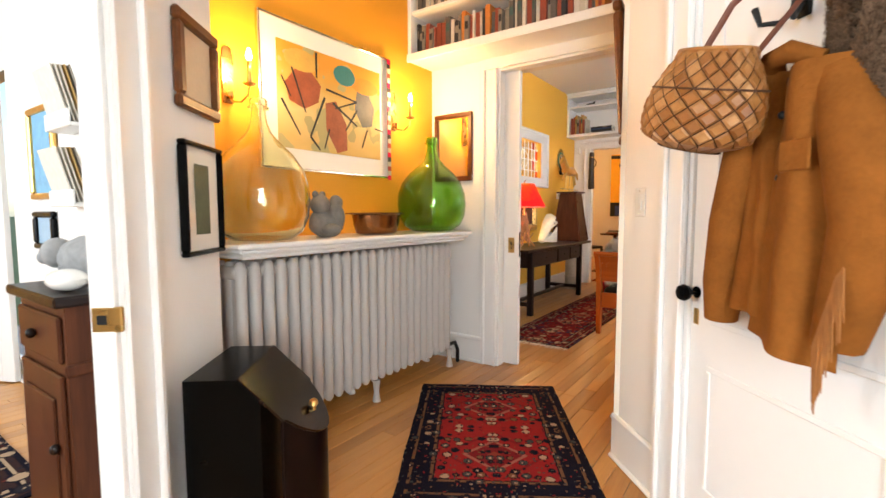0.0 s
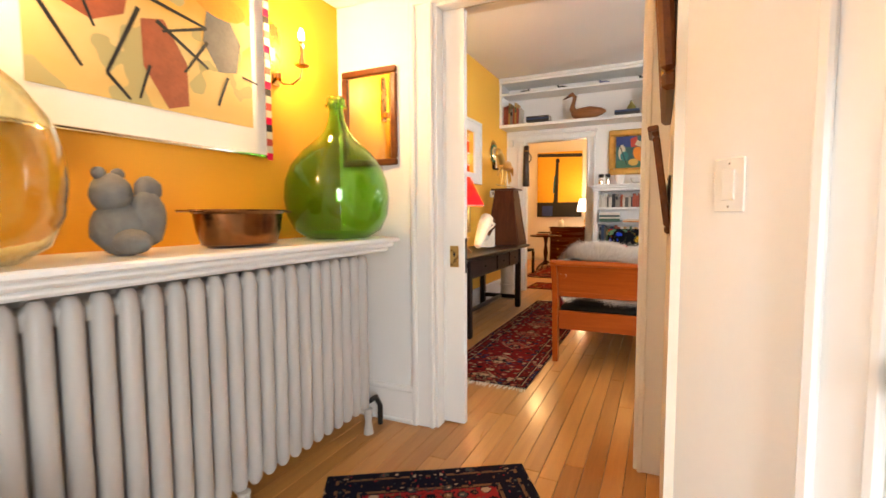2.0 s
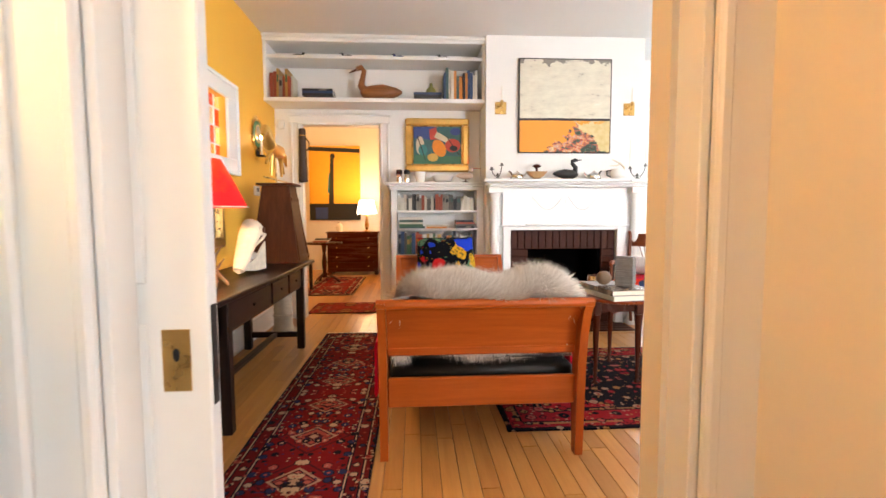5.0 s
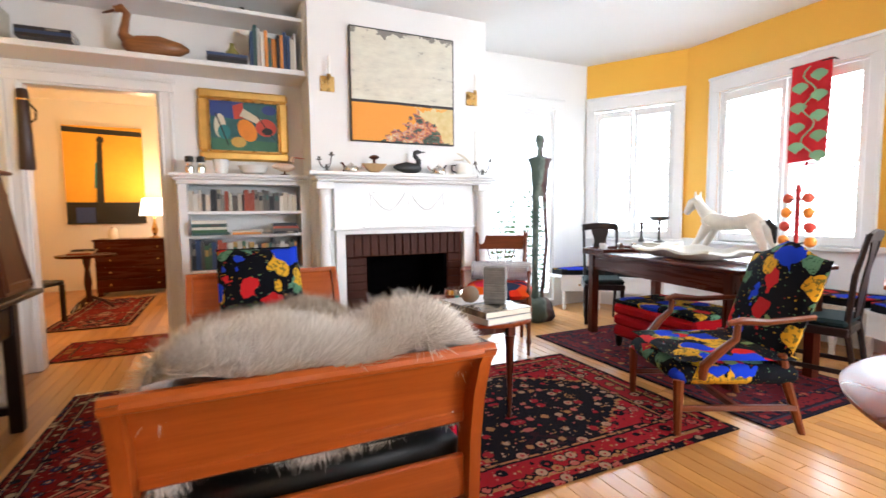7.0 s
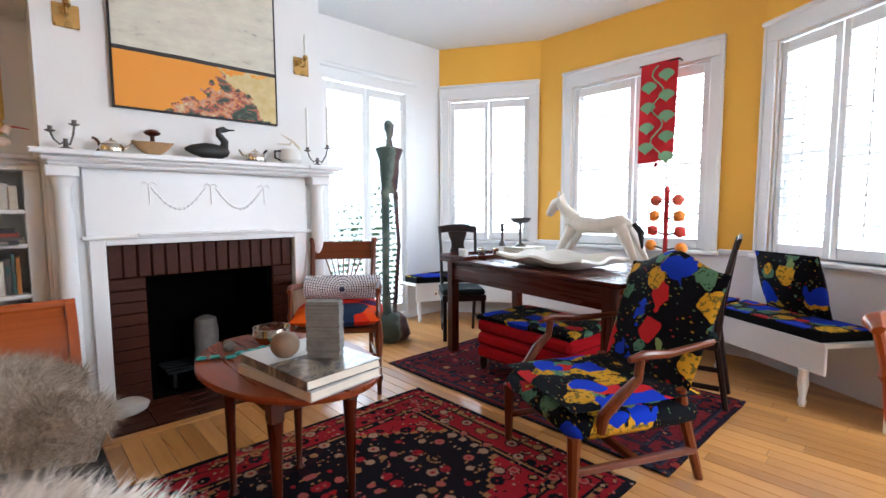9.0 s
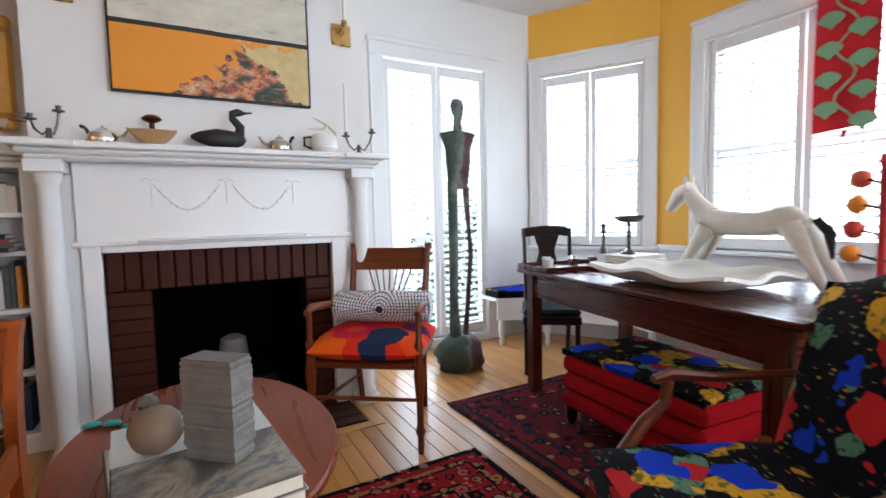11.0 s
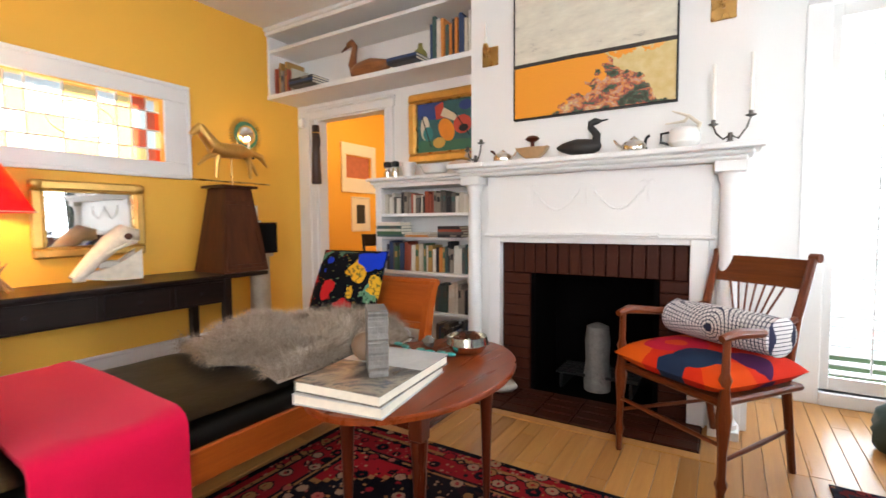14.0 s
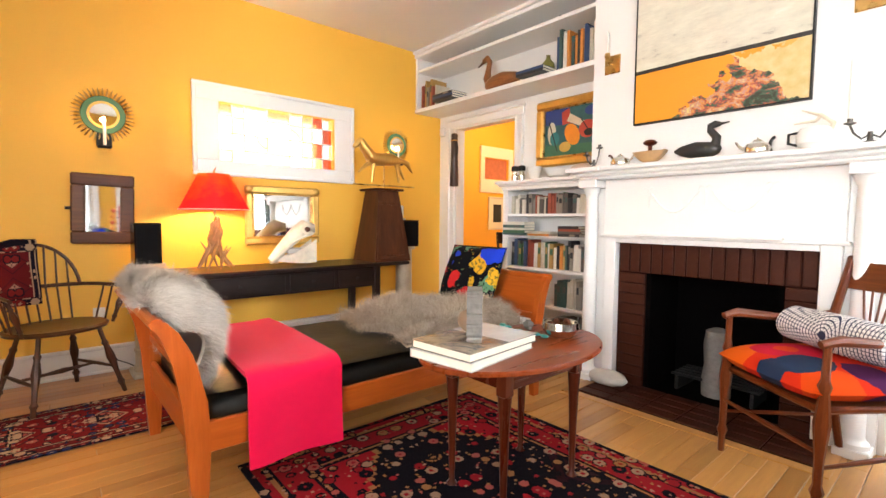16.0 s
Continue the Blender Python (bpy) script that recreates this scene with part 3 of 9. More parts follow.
wall_run("wall_far_east", (-0.6, 12.3), (-0.6, 7.79), 0.1, 0, CZ, [], WALL_WHITE, "white far-room wall", 1)


def casing(name, m, w, h, face, depth, label, both=True, wide=0.115, head=True):
    """A moulded door or window casing round an opening w wide and h high, with the jamb lining; local x along the wall, local y out of the room."""
    root = thing(name, m, label, "door frame", kind="structure")
    for nm, x in (("jamb_left", -wide), ("jamb_right", w)):
        g = G().box(x, x + wide, face - 0.018, face, 0, h + 0.001, 0.004)
        g.box(x + (0 if x < 0 else wide - 0.028), x + (0.028 if x < 0 else wide), face - 0.036, face - 0.016, 0, h, 0.006)
        g.box(x + (wide - 0.022 if x < 0 else 0), x + (wide if x < 0 else 0.022), face - 0.026, face - 0.016, 0, h, 0.006)
        part(nm, g, WHITE, root)
    if head:
        g = G().box(-wide - 0.01, w + wide + 0.01, face - 0.022, face, h, h + wide, 0.004).box(-wide - 0.025, w + wide + 0.025, face - 0.045, face - 0.002, h + wide - 0.03, h + wide, 0.008)
        part("head", g, WHITE, root)
    lining = G().box(-0.004, 0.016, face, face + depth, 0, h, 0.002).box(w - 0.016, w + 0.004, face, face + depth, 0, h, 0.002).box(0.016, w - 0.016, face, face + depth, h - 0.016, h + 0.003, 0.002)
    part("lining", lining, WHITE, root)
    return root


def base(name, p, q, h=0.20, off=0.0):
    p, q = Vector((*p, 0)), Vector((*q, 0))
    L = (q - p).length
    g = G().box(0, L, -0.018, 0.0, 0, h - 0.025, 0.003).box(0, L, -0.026, 0.0, h - 0.03, h, 0.008).box(0, L, -0.032, 0.0, 0, 0.02, 0.006)
    g.moved(Matrix.Translation(p) @ Matrix.Rotation(math.atan2(q.y - p.y, q.x - p.x), 4, "Z"))
    return structure(name, g, WHITE, "white painted baseboard", smooth=30)


casing("door_frame_1", pose(-1.59, HY, 0), 0.97, 2.14, 0, 0.075, "white moulded frame of the pocket door opening", wide=0.12)
casing("door_frame_2", pose(-2.335, YA, 0), 0.865, 2.14, 0, 0.12, "white moulded frame of the far-room doorway", wide=0.10)
casing("door_frame_3", Matrix.Translation((*(DA + DD * 0.47), 0)) @ pose(0, 0, 0, 0, 0, ANG_R), 0.80, 2.08, 0, 0.09, "white moulded frame of the coat door", wide=0.12)
casing("door_frame_4", Matrix.Translation((*(LA + LD * 1.46), 0)) @ pose(0, 0, 0, 0, 0, ANG_L + 180), 0.84, 2.10, 0, 0.06, "white moulded frame of the study doorway", wide=0.14)
base("baseboard_hall", (HX, HY), (-1.71, HY))
base("baseboard_coat_wall", tuple(DA), tuple(DA + DD * 0.35), 0.21)
base("baseboard_west", (XW, 3.40), (XW, YA), 0.20)
base("baseboard_study", (-4.9, 1.12), (-2.3, 1.12), 0.18)
base("baseboard_garden", (1.27, YG), (1.53, YG), 0.18)

# glazed front door behind the start of the walk
fd = thing("front_door", Matrix.Translation((*LEND, 0)) @ pose(0, 0, 0, 0, 0, math.degrees(math.atan2(REND.y - LEND.y, REND.x - LEND.x))), "white front door with a large clear pane", "door", kind="structure")
part("stile", G().box(0.45, 0.57, -0.08, -0.04, 0, 2.1).box(1.33, 1.45, -0.08, -0.04, 0, 2.1).box(0.57, 1.33, -0.08, -0.04, 0, 0.3).box(0.57, 1.33, -0.08, -0.04, 1.98, 2.1), WHITE, fd)


# ---- windows with louvred shutters ----
SLAT = {}


def slat_mesh(w):
    key = round(w, 3)
    if key not in SLAT:
        SLAT[key] = G().box(-w / 2, w / 2, -0.022, 0.022, -0.004, 0.004, 0.0035).mesh("slat", SLATM)
    return SLAT[key]


def shutter(root, x0, x1, z0, z1, y, step=0.062, tilt=28, mid=None):
    """A hinged shutter leaf between x0, x1 and z0, z1: stiles, rails, slats and a tilt rod."""
    st = 0.045
    g = G().box(x0, x0 + st, y - 0.014, y + 0.014, z0, z1, 0.004).box(x1 - st, x1, y - 0.014, y + 0.014, z0, z1, 0.004)
    g.box(x0 + st, x1 - st, y - 0.013, y + 0.013, z0, z0 + 0.08, 0.004).box(x0 + st, x1 - st, y - 0.013, y + 0.013, z1 - 0.08, z1, 0.004)
    if mid:
        g.box(x0 + st, x1 - st, y - 0.013, y + 0.013, mid - 0.035, mid + 0.035, 0.004)
    leaf = part("shutter", g, WHITE, root)
    z = z0 + 0.11
    while z < z1 - 0.10:
        if not mid or abs(z - mid) > 0.06:
            part("slat", slat_mesh(x1 - x0 - 2 * st - 0.004), None, leaf, m=pose((x0 + x1) / 2, y, z, tilt))
        z += step
    part("tilt_rod", G().box((x0 + x1) / 2 - 0.005, (x0 + x1) / 2 + 0.005, y - 0.034, y - 0.026, z0 + 0.12, z1 - 0.12, 0.002), WHITE, leaf)


def window(name, m, x0, x1, z0, z1, label, floor_long=False):
    root = thing(name, m, label, "window", kind="structure")
    w = 0.10
    fr = G().box(x0 - w, x0, -0.022, 0, z0 - 0.02, z1, 0.004).box(x1, x1 + w, -0.022, 0, z0 - 0.02, z1, 0.004).box(x0 - w, x1 + w, -0.026, 0, z1, z1 + 0.15, 0.005).box(x0 - w - 0.005, x1 + w + 0.005, -0.05, 0, z1 + 0.125, z1 + 0.155, 0.008)
    fr.box(x0 - w, x0 - w + 0.025, -0.036, -0.02, z0, z1 + 0.12, 0.006).box(x1 + w - 0.025, x1 + w, -0.036, -0.02, z0, z1 + 0.12, 0.006)
    part("window_frame", fr, WHITE, root)
    part("lining", G().box(x0, x0 + 0.015, 0, 0.13, z0, z1, 0.002).box(x1 - 0.015, x1, 0, 0.13, z0, z1, 0.002).box(x0 + 0.015, x1 - 0.015, 0, 0.13, z1 - 0.015, z1, 0.002), WHITE, root)
    if not floor_long:
        part("window_sill", G().box(x0 - w - 0.02, x1 + w + 0.02, -0.06, 0.13, z0 - 0.035, z0, 0.008), WHITE, root)
    zm = z0 + (z1 - z0) * 0.48
    sash = G()
    for a, b, yy in ((z0, zm + 0.02, 0.085), (zm - 0.02, z1, 0.105)):
        sash.box(x0 + 0.015, x0 + 0.06, yy, yy + 0.02, a, b, 0.003).box(x1 - 0.06, x1 - 0.015, yy, yy + 0.02, a, b, 0.003).box(x0 + 0.06, x1 - 0.06, yy, yy + 0.02, a, a + 0.045, 0.003).box(x0 + 0.06, x1 - 0.06, yy, yy + 0.02, b - 0.045, b, 0.003)
    part("sash", sash, WHITE, root)
    for a, b, yy in ((z0 + 0.04, zm, 0.093), (zm, z1 - 0.04, 0.113)):
        pn = part("pane", G().box(x0 + 0.05, x1 - 0.05, yy, yy + 0.004, a, b, 0), CLEAR, root)
        pn.visible_shadow = False
    mid = (x0 + x1) / 2
    shutter(root, x0 + 0.018, mid - 0.004, z0 + 0.01, z1 - 0.02, 0.035)
    shutter(root, mid + 0.004, x1 - 0.018, z0 + 0.01, z1 - 0.02, 0.035)
    return root


for (nm, m, L, s0, s1), lab in zip(bay_walls, ("white sash window with open louvred shutters", "wide white sash window with louvred shutters behind a hanging banner", "white sash window with open louvred shutters above a window seat")):
    window("window_bay_" + nm, m, s0, s1, SILL, 2.38, lab)
    g = G()
    for a, b in ((0, max(0, s0 - 0.11)), (min(L, s1 + 0.11), L)):
        if b - a > 0.05:
            g.box(a, b, -0.02, 0, SILL - 0.03, SILL + 0.02, 0.006)
    if g.v:
        structure("rail_bay_" + nm, g.moved(m), WHITE, "white chair rail of the bay", 30)
gd = thing("garden_door", pose(1.27, YG, 0), "tall white double garden doors with closed louvred shutters", "door", kind="structure")
part("frame", G().box(0.26, 0.38, -0.022, 0, 0, 2.38, 0.004).box(1.33, 1.45, -0.022, 0, 0, 2.38, 0.004).box(0.26, 1.45, -0.026, 0, 2.38, 2.50, 0.005).box(0.24, 1.47, -0.05, 0, 2.48, 2.52, 0.008), WHITE, gd)
part("threshold", G().box(0.38, 1.33, -0.03, 0.14, 0, 0.08, 0.006), WHITE, gd)
shutter(gd, 0.385, 0.852, 0.09, 2.37, 0.02, 0.058, 30)
shutter(gd, 0.858, 1.325, 0.09, 2.37, 0.02, 0.058, 30)


# ---- fireplace ----
mantel = thing("mantelpiece", pose(0, YF, 0), "white painted wooden mantelpiece with columns and swags", "mantelpiece")
MT = 1.495
shelf = G().box(-0.41, 1.29, -0.23, -0.003, MT - 0.03, MT, 0.006)
part("moulding", G().box(-0.385, 1.265, -0.205, -0.003, MT - 0.055, MT - 0.03, 0.01), WHITE, mantel)
part("moulding", G().box(-0.36, 1.24, -0.18, -0.003, MT - 0.08, MT - 0.055, 0.01), WHITE, mantel)
shelf.box(-0.425, -0.16, -0.255, -0.23, MT - 0.03, MT, 0.006).box(1.04, 1.305, -0.255, -0.23, MT - 0.03, MT, 0.006)
part("shelf", shelf, WHITE, mantel)
part("frieze", G().box(-0.21, 1.09, -0.075, -0.003, 1.03, MT - 0.08, 0.004), WHITE, mantel)
part("back_board", G().box(-0.36, -0.125, -0.035, -0.003, 0, MT - 0.08, 0.003), WHITE, mantel)
part("back_board", G().box(0.995, 1.24, -0.035, -0.003, 0, MT - 0.08, 0.003), WHITE, mantel)
inner = G().box(-0.20, -0.122, -0.075, -0.036, 0, 1.02, 0.004).box(0.992, 1.08, -0.075, -0.036, 0, 1.02, 0.004).box(-0.122, 0.992, -0.075, -0.036, 0.985, 1.02, 0.004)
inner.box(-0.23, 1.11, -0.10, -0.02, 1.018, 1.04, 0.006).box(0.03, 0.84, -0.115, -0.02, 1.03, 1.05, 0.006)
part("surround_frame", inner, WHITE, mantel)
for x in (-0.295, 1.165):
    for dx in (0,):
        col = G().lathe([(0.062, 0.0), (0.062, 0.07), (0.05, 0.085), (0.044, 0.10), (0.046, 0.5), (0.040, 1.30), (0.043, 1.31), (0.052, 1.33), (0.052, 1.345), (0.060, 1.36)], (x + dx, -0.10, 0), 24)
        col.box(x - 0.07, x + 0.07, -0.17, -0.03, 1.36, MT - 0.079, 0.005).box(x - 0.07, x + 0.07, -0.17, -0.03, 0, 0.045, 0.004)
        part("column", col, WHITE, mantel)
for k in (-1, 1):
    pts = [(0.44 + k * (0.03 + 0.30 * t), -0.079, 1.32 - 0.13 * math.sin(math.pi * t)) for t in [i / 24 for i in range(25)]]
    sw = G().tube(pts, 0.005, 6)
    for p in pts[2:-2:2]:
        sw.ball(p, 0.009, 6, 4)
    part("swag", sw, WHITE, mantel)
for x in (0.10, 0.44, 0.78):
    bow = G().tube([(x - 0.04, -0.079, 1.335), (x - 0.02, -0.082, 1.35), (x, -0.082, 1.335), (x + 0.02, -0.082, 1.35), (x + 0.04, -0.079, 1.335)], 0.004, 6).tube([(x, -0.079, 1.33), (x + 0.003, -0.079, 1.22)], 0.004, 6)
    part("bow", bow, WHITE, mantel)
# brick facing: each brick its own piece on a mortar bed
facing = thing("brick_facing", pose(0, YF, 0), "dark brown glazed brick facing round the fireplace opening", "fireplace")
part("mortar_bed", G().box(-0.122, 0.07, -0.012, -0.002, 0, 0.985, 0).box(0.84, 0.992, -0.012, -0.002, 0, 0.985, 0).box(0.07, 0.84, -0.012, -0.002, 0.785, 0.985, 0), MORTAR, facing)
b_side = G().box(-0.092, 0.092, -0.012, 0, 0, 0.065, 0.005).mesh("brick", BRICK, 0)
b_end = G().box(-0.072, 0.072, -0.012, 0, 0, 0.065, 0.005).mesh("brick", BRICK, 0)
b_top = G().box(0, 0.065, -0.012, 0, 0, 0.194, 0.005).mesh("brick", BRICK, 0)
for k in range(11):
    part("brick", b_side, None, facing, m=pose(-0.026, -0.012, 0.006 + k * 0.0708))
    part("brick", b_end, None, facing, m=pose(0.916, -0.012, 0.006 + k * 0.0708))
for k in range(15):
    part("brick", b_top, None, facing, m=pose(-0.112 + k * 0.0734, -0.012, 0.788))
hearth = thing("hearth", pose(0, 0, 0), "dark red-brown tiled hearth flush with the floor", "hearth", kind="structure")
part("hearth_bed", G().box(-0.19, 1.07, 6.83, YF, -0.02, 0.004, 0.002), MORTAR, hearth)
tile = G().box(-0.101, 0.101, -0.046, 0.046, 0, 0.008, 0.003).mesh("tile", BRICK, 0)
for i in range(4):
    for k in range(6):
        part("tile", tile, None, hearth, m=pose(-0.085 + 0.21 * k, 6.885 + 0.1 * i, 0.003))
part("oak_border", G().box(-0.26, -0.195, 6.76, YF, -0.01, 0.005, 0.002).box(1.075, 1.14, 6.76, YF, -0.01, 0.005, 0.002).box(-0.195, 1.075, 6.76, 6.825, -0.01, 0.005, 0.002), FLOOR_WOOD, hearth)
post = G().lathe([(0.085, 0), (0.088, 0.1), (0.075, 0.2), (0.082, 0.33), (0.070, 0.42), (0.03, 0.44)], seg=14)
solo("carved_stone_post", post, STONE, pose(0.45, 7.44, 0.01), "rough grey stone post standing in the fireplace", "stone")
grate = thing("fire_grate", pose(0.45, 7.5, 0.006), "low black iron fire grate", "grate")
for x in (-0.22, 0.22):
    part("foot", G().box(x - 0.012, x + 0.012, -0.13, 0.13, 0, 0.09, 0.004), IRON, grate)
for k in range(5):
    part("bar", G().box(-0.26, 0.26, -0.12 + 0.06 * k, -0.10 + 0.06 * k, 0.092, 0.108, 0.003), IRON, grate)
solo("pebble", G().ball((0, 0, 0.055), (0.13, 0.075, 0.055), 18, 10, 0.12, 2), PALESTONE, pose(-0.10, 7.07, 0.008, 0, 0, 10), "large smooth pale pebble on the hearth", "stone")

# ---- alcove shelves and bookcase ----
BOOKC = [(0.55, 0.50, 0.40), (0.02, 0.02, 0.025), (0.30, 0.06, 0.03), (0.05, 0.10, 0.09), (0.62, 0.58, 0.50), (0.03, 0.06, 0.14), (0.42, 0.25, 0.07), (0.10, 0.09, 0.08), (0.60, 0.22, 0.04), (0.25, 0.22, 0.18), (0.05, 0.12, 0.06), (0.70, 0.66, 0.58)]
BOOKM = [plain("book_cloth", c, 0.55, var=0.25, scale=30, bump=0.1) for c in BOOKC]
random.seed(5)


def book(x, y, z, w, h, d, mat_i, rz=0, flat=False, lean=0, group="books on a shelf"):
    """A book: spine towards -y; w thick, h high, d deep."""
    g = G().box(0, 0.003, -d, 0, 0, h, 0.001).box(w - 0.003, w, -d, 0, 0, h, 0.001).box(0.0025, w - 0.0025, -d, -d + 0.003, 0, h, 0.001)
    g.box(0.003, w - 0.003, -d + 0.003, -0.004, 0.004, h - 0.005, 0, mi=1)
    if h > 0.15 and random.random() < 0.7:
        g.box(0.004, w - 0.004, -d - 0.001, -d, h * 0.55, h * 0.80, 0, mi=2)
    m = pose(x, y, z, 0, lean, rz) if not flat else pose(x, y, z, 0, 0, rz) @ pose(0, 0, w, 0, 90, 0)
    words = {0: "cream", 1: "black", 2: "dark red", 3: "dark green", 4: "ivory", 5: "navy blue", 6: "ochre", 7: "charcoal", 8: "orange", 9: "grey-brown", 10: "forest green", 11: "white"}
    return solo("book", g, [BOOKM[mat_i], PAPER, BOOKM[(mat_i * 5 + 4) % 12]], m, words[mat_i] + " clothbound book " + ("lying flat in a stack" if flat else "standing upright on a shelf"), "book", group, smooth=0)


def book_row(x0, x1, y, z, hmax, group, pal=range(12), d=0.16, thick=(0.016, 0.040)):
    x = x0
    while x < x1 - 0.04:
        w = random.uniform(*thick)
        h = hmax * random.uniform(0.70, 1.0)
        book(x, y, z, w, h, d * random.uniform(0.85, 1.0), random.choice(list(pal)), group=group, lean=random.choice((0, 0, 0, 1.5)))
        x += w + 0.0015


case = thing("bookcase", pose(0, 0, 0), "white built-in bookcase filled with books", "bookcase")
SH = [0.10, 0.415, 0.725, 1.005, 1.19, 1.405]
part("side", G().box(-1.345, -1.285, 7.36, YA - 0.002, 0, 1.42, 0.003), WHITE, case)
part("side", G().box(-0.445, -0.372, 7.36, YA - 0.002, 0, 1.42, 0.003), WHITE, case)
part("back", G().box(-1.285, -0.445, YA - 0.02, YA - 0.003, 0.02, 1.40, 0), WHITE, case)
for z in SH[:-1]:
    part("shelf", G().box(-1.285, -0.445, 7.365, YA - 0.02, z - 0.024, z, 0.003), WHITE, case)
part("plinth", G().box(-1.285, -0.445, 7.37, 7.39, 0, 0.075, 0.003), WHITE, case)
part("cornice", G().box(-1.36, -0.372, 7.35, YA - 0.002, 1.40, 1.43, 0.004).box(-1.38, -0.372, 7.325, YA - 0.002, 1.43, 1.455, 0.01).box(-1.40, -0.372, 7.30, YA - 0.002, 1.455, 1.48, 0.006), WHITE, case)
book_row(-1.28, -0.45, 7.56, 1.19, 0.175, "books in the bookcase", (0, 4, 11, 1, 9, 2, 7, 4, 0))
book_row(-1.28, -0.45, 7.56, 0.725, 0.25, "books in the bookcase")
book_row(-0.80, -0.45, 7.56, 0.415, 0.26, "books in the bookcase", (1, 7, 9, 0, 3))
book_row(-0.80, -0.45, 7.56, 0.10, 0.26, "books in the bookcase", (1, 7, 9, 5))
for x0, n, w in ((-1.26, 5, 0.27), (-0.98, 2, 0.25), (-0.68, 4, 0.22)):
    z = 1.005
    for k in range(n):
        t = random.uniform(0.016, 0.026)
        book(x0, 7.55 - 0.13, z, t, w * random.uniform(0.85, 1), 0.15, (3, 10, 4, 3, 11)[k] if x0 < -1 else (8, 0)[k % 2] if x0 < -0.9 else (1, 7, 2, 1)[k], rz=0, flat=True, group="books in the bookcase")
        z += t
over = thing("alcove_shelf", pose(0, 0, 0), "white built-in shelf unit high above the doorway", "shelf unit")
part("lower_shelf", G().box(XW + 0.002, -0.372, 7.30, YA - 0.002, 2.285, 2.325, 0.004), WHITE, over)
part("upper_shelf", G().box(XW + 0.002, -0.372, 7.32, YA - 0.002, 2.715, 2.745, 0.004), WHITE, over)
part("side", G().box(XW + 0.002, XW + 0.032, 7.31, YA - 0.002, 2.325, 2.88, 0.003), WHITE, over)
part("side", G().box(-0.40, -0.372, 7.31, YA - 0.002, 2.325, 2.88, 0.003), WHITE, over)
part("cornice", G().box(XW + 0.002, -0.372, 7.29, YA - 0.002, 2.87, 2.905, 0.006).box(XW + 0.002, -0.372, 7.265, YA - 0.002, 2.905, CZ - 0.002, 0.01), WHITE, over)
book_row(-2.55, -2.30, 7.56, 2.325, 0.30, "large books on the alcove shelf", (2, 7, 9, 2, 0, 6), 0.22, (0.016, 0.034))
book_row(-0.79, -0.41, 7.56, 2.325, 0.33, "large books on the alcove shelf", (11, 4, 1, 8, 0, 3, 5, 11), 0.22, (0.016, 0.036))
for x0, n, w in ((-2.20, 3, 0.30), (-1.10, 2, 0.28)):
    z = 2.325
    for k in range(n):
        book(x0, 7.42, z, 0.022, w, 0.2, (1, 5, 1)[k], flat=True, group="large books on the alcove shelf")
        z += 0.022

# ---- radiator and its shelf ----
rad = thing("radiator", pose(-1.98, 0, 0), "tall white cast-iron column radiator on short feet", "radiator")
sec = G()
for cx in (-0.078, 0.0, 0.078):
    sec.tube([(cx, 0, z) for z in (0.115, 0.13, 0.16, 0.86, 0.895, 0.91)], [0.014, 0.024, 0.029, 0.029, 0.024, 0.014], 12)
for z0, z1 in ((0.13, 0.19), (0.83, 0.89)):
    sec.box(-0.09, 0.09, -0.035, 0.035, z0, z1, 0.014)
sec.box(-0.078, 0.078, -0.012, 0.012, 0.14, 0.88, 0.004)
sec = sec.mesh("section", RADIATOR, 50)
NS = 24
for k in range(NS):
    part("section", sec, None, rad, m=pose(0, 1.385 + k * 0.0703, 0))
for y in (1.385, 2.22, 3.0):
    for x in (-0.085, 0.085):
        part("foot", G().lathe([(0.026, 0), (0.022, 0.02), (0.016, 0.06), (0.024, 0.13)], (x * 1.25, y, 0), 10), RADIATOR, rad)
part("valve", G().tube([(0.10, 3.02, 0.16), (0.10, 3.08, 0.16), (0.10, 3.12, 0.10), (0.10, 3.12, 0.0)], 0.014, 8), IRON, rad)
RS = 1.0
rs = thing("radiator_shelf", pose(0, 0, 0), "white moulded wooden shelf above the radiator", "shelf")
part("board", G().box(HX + 0.003, -1.725, 1.275, 3.085, RS - 0.022, RS, 0.006), WHITE, rs)
part("moulding", G().box(HX + 0.003, -1.745, 1.295, 3.065, RS - 0.045, RS - 0.022, 0.009).box(HX + 0.003, -1.765, 1.315, 3.045, RS - 0.068, RS - 0.045, 0.009), WHITE, rs)


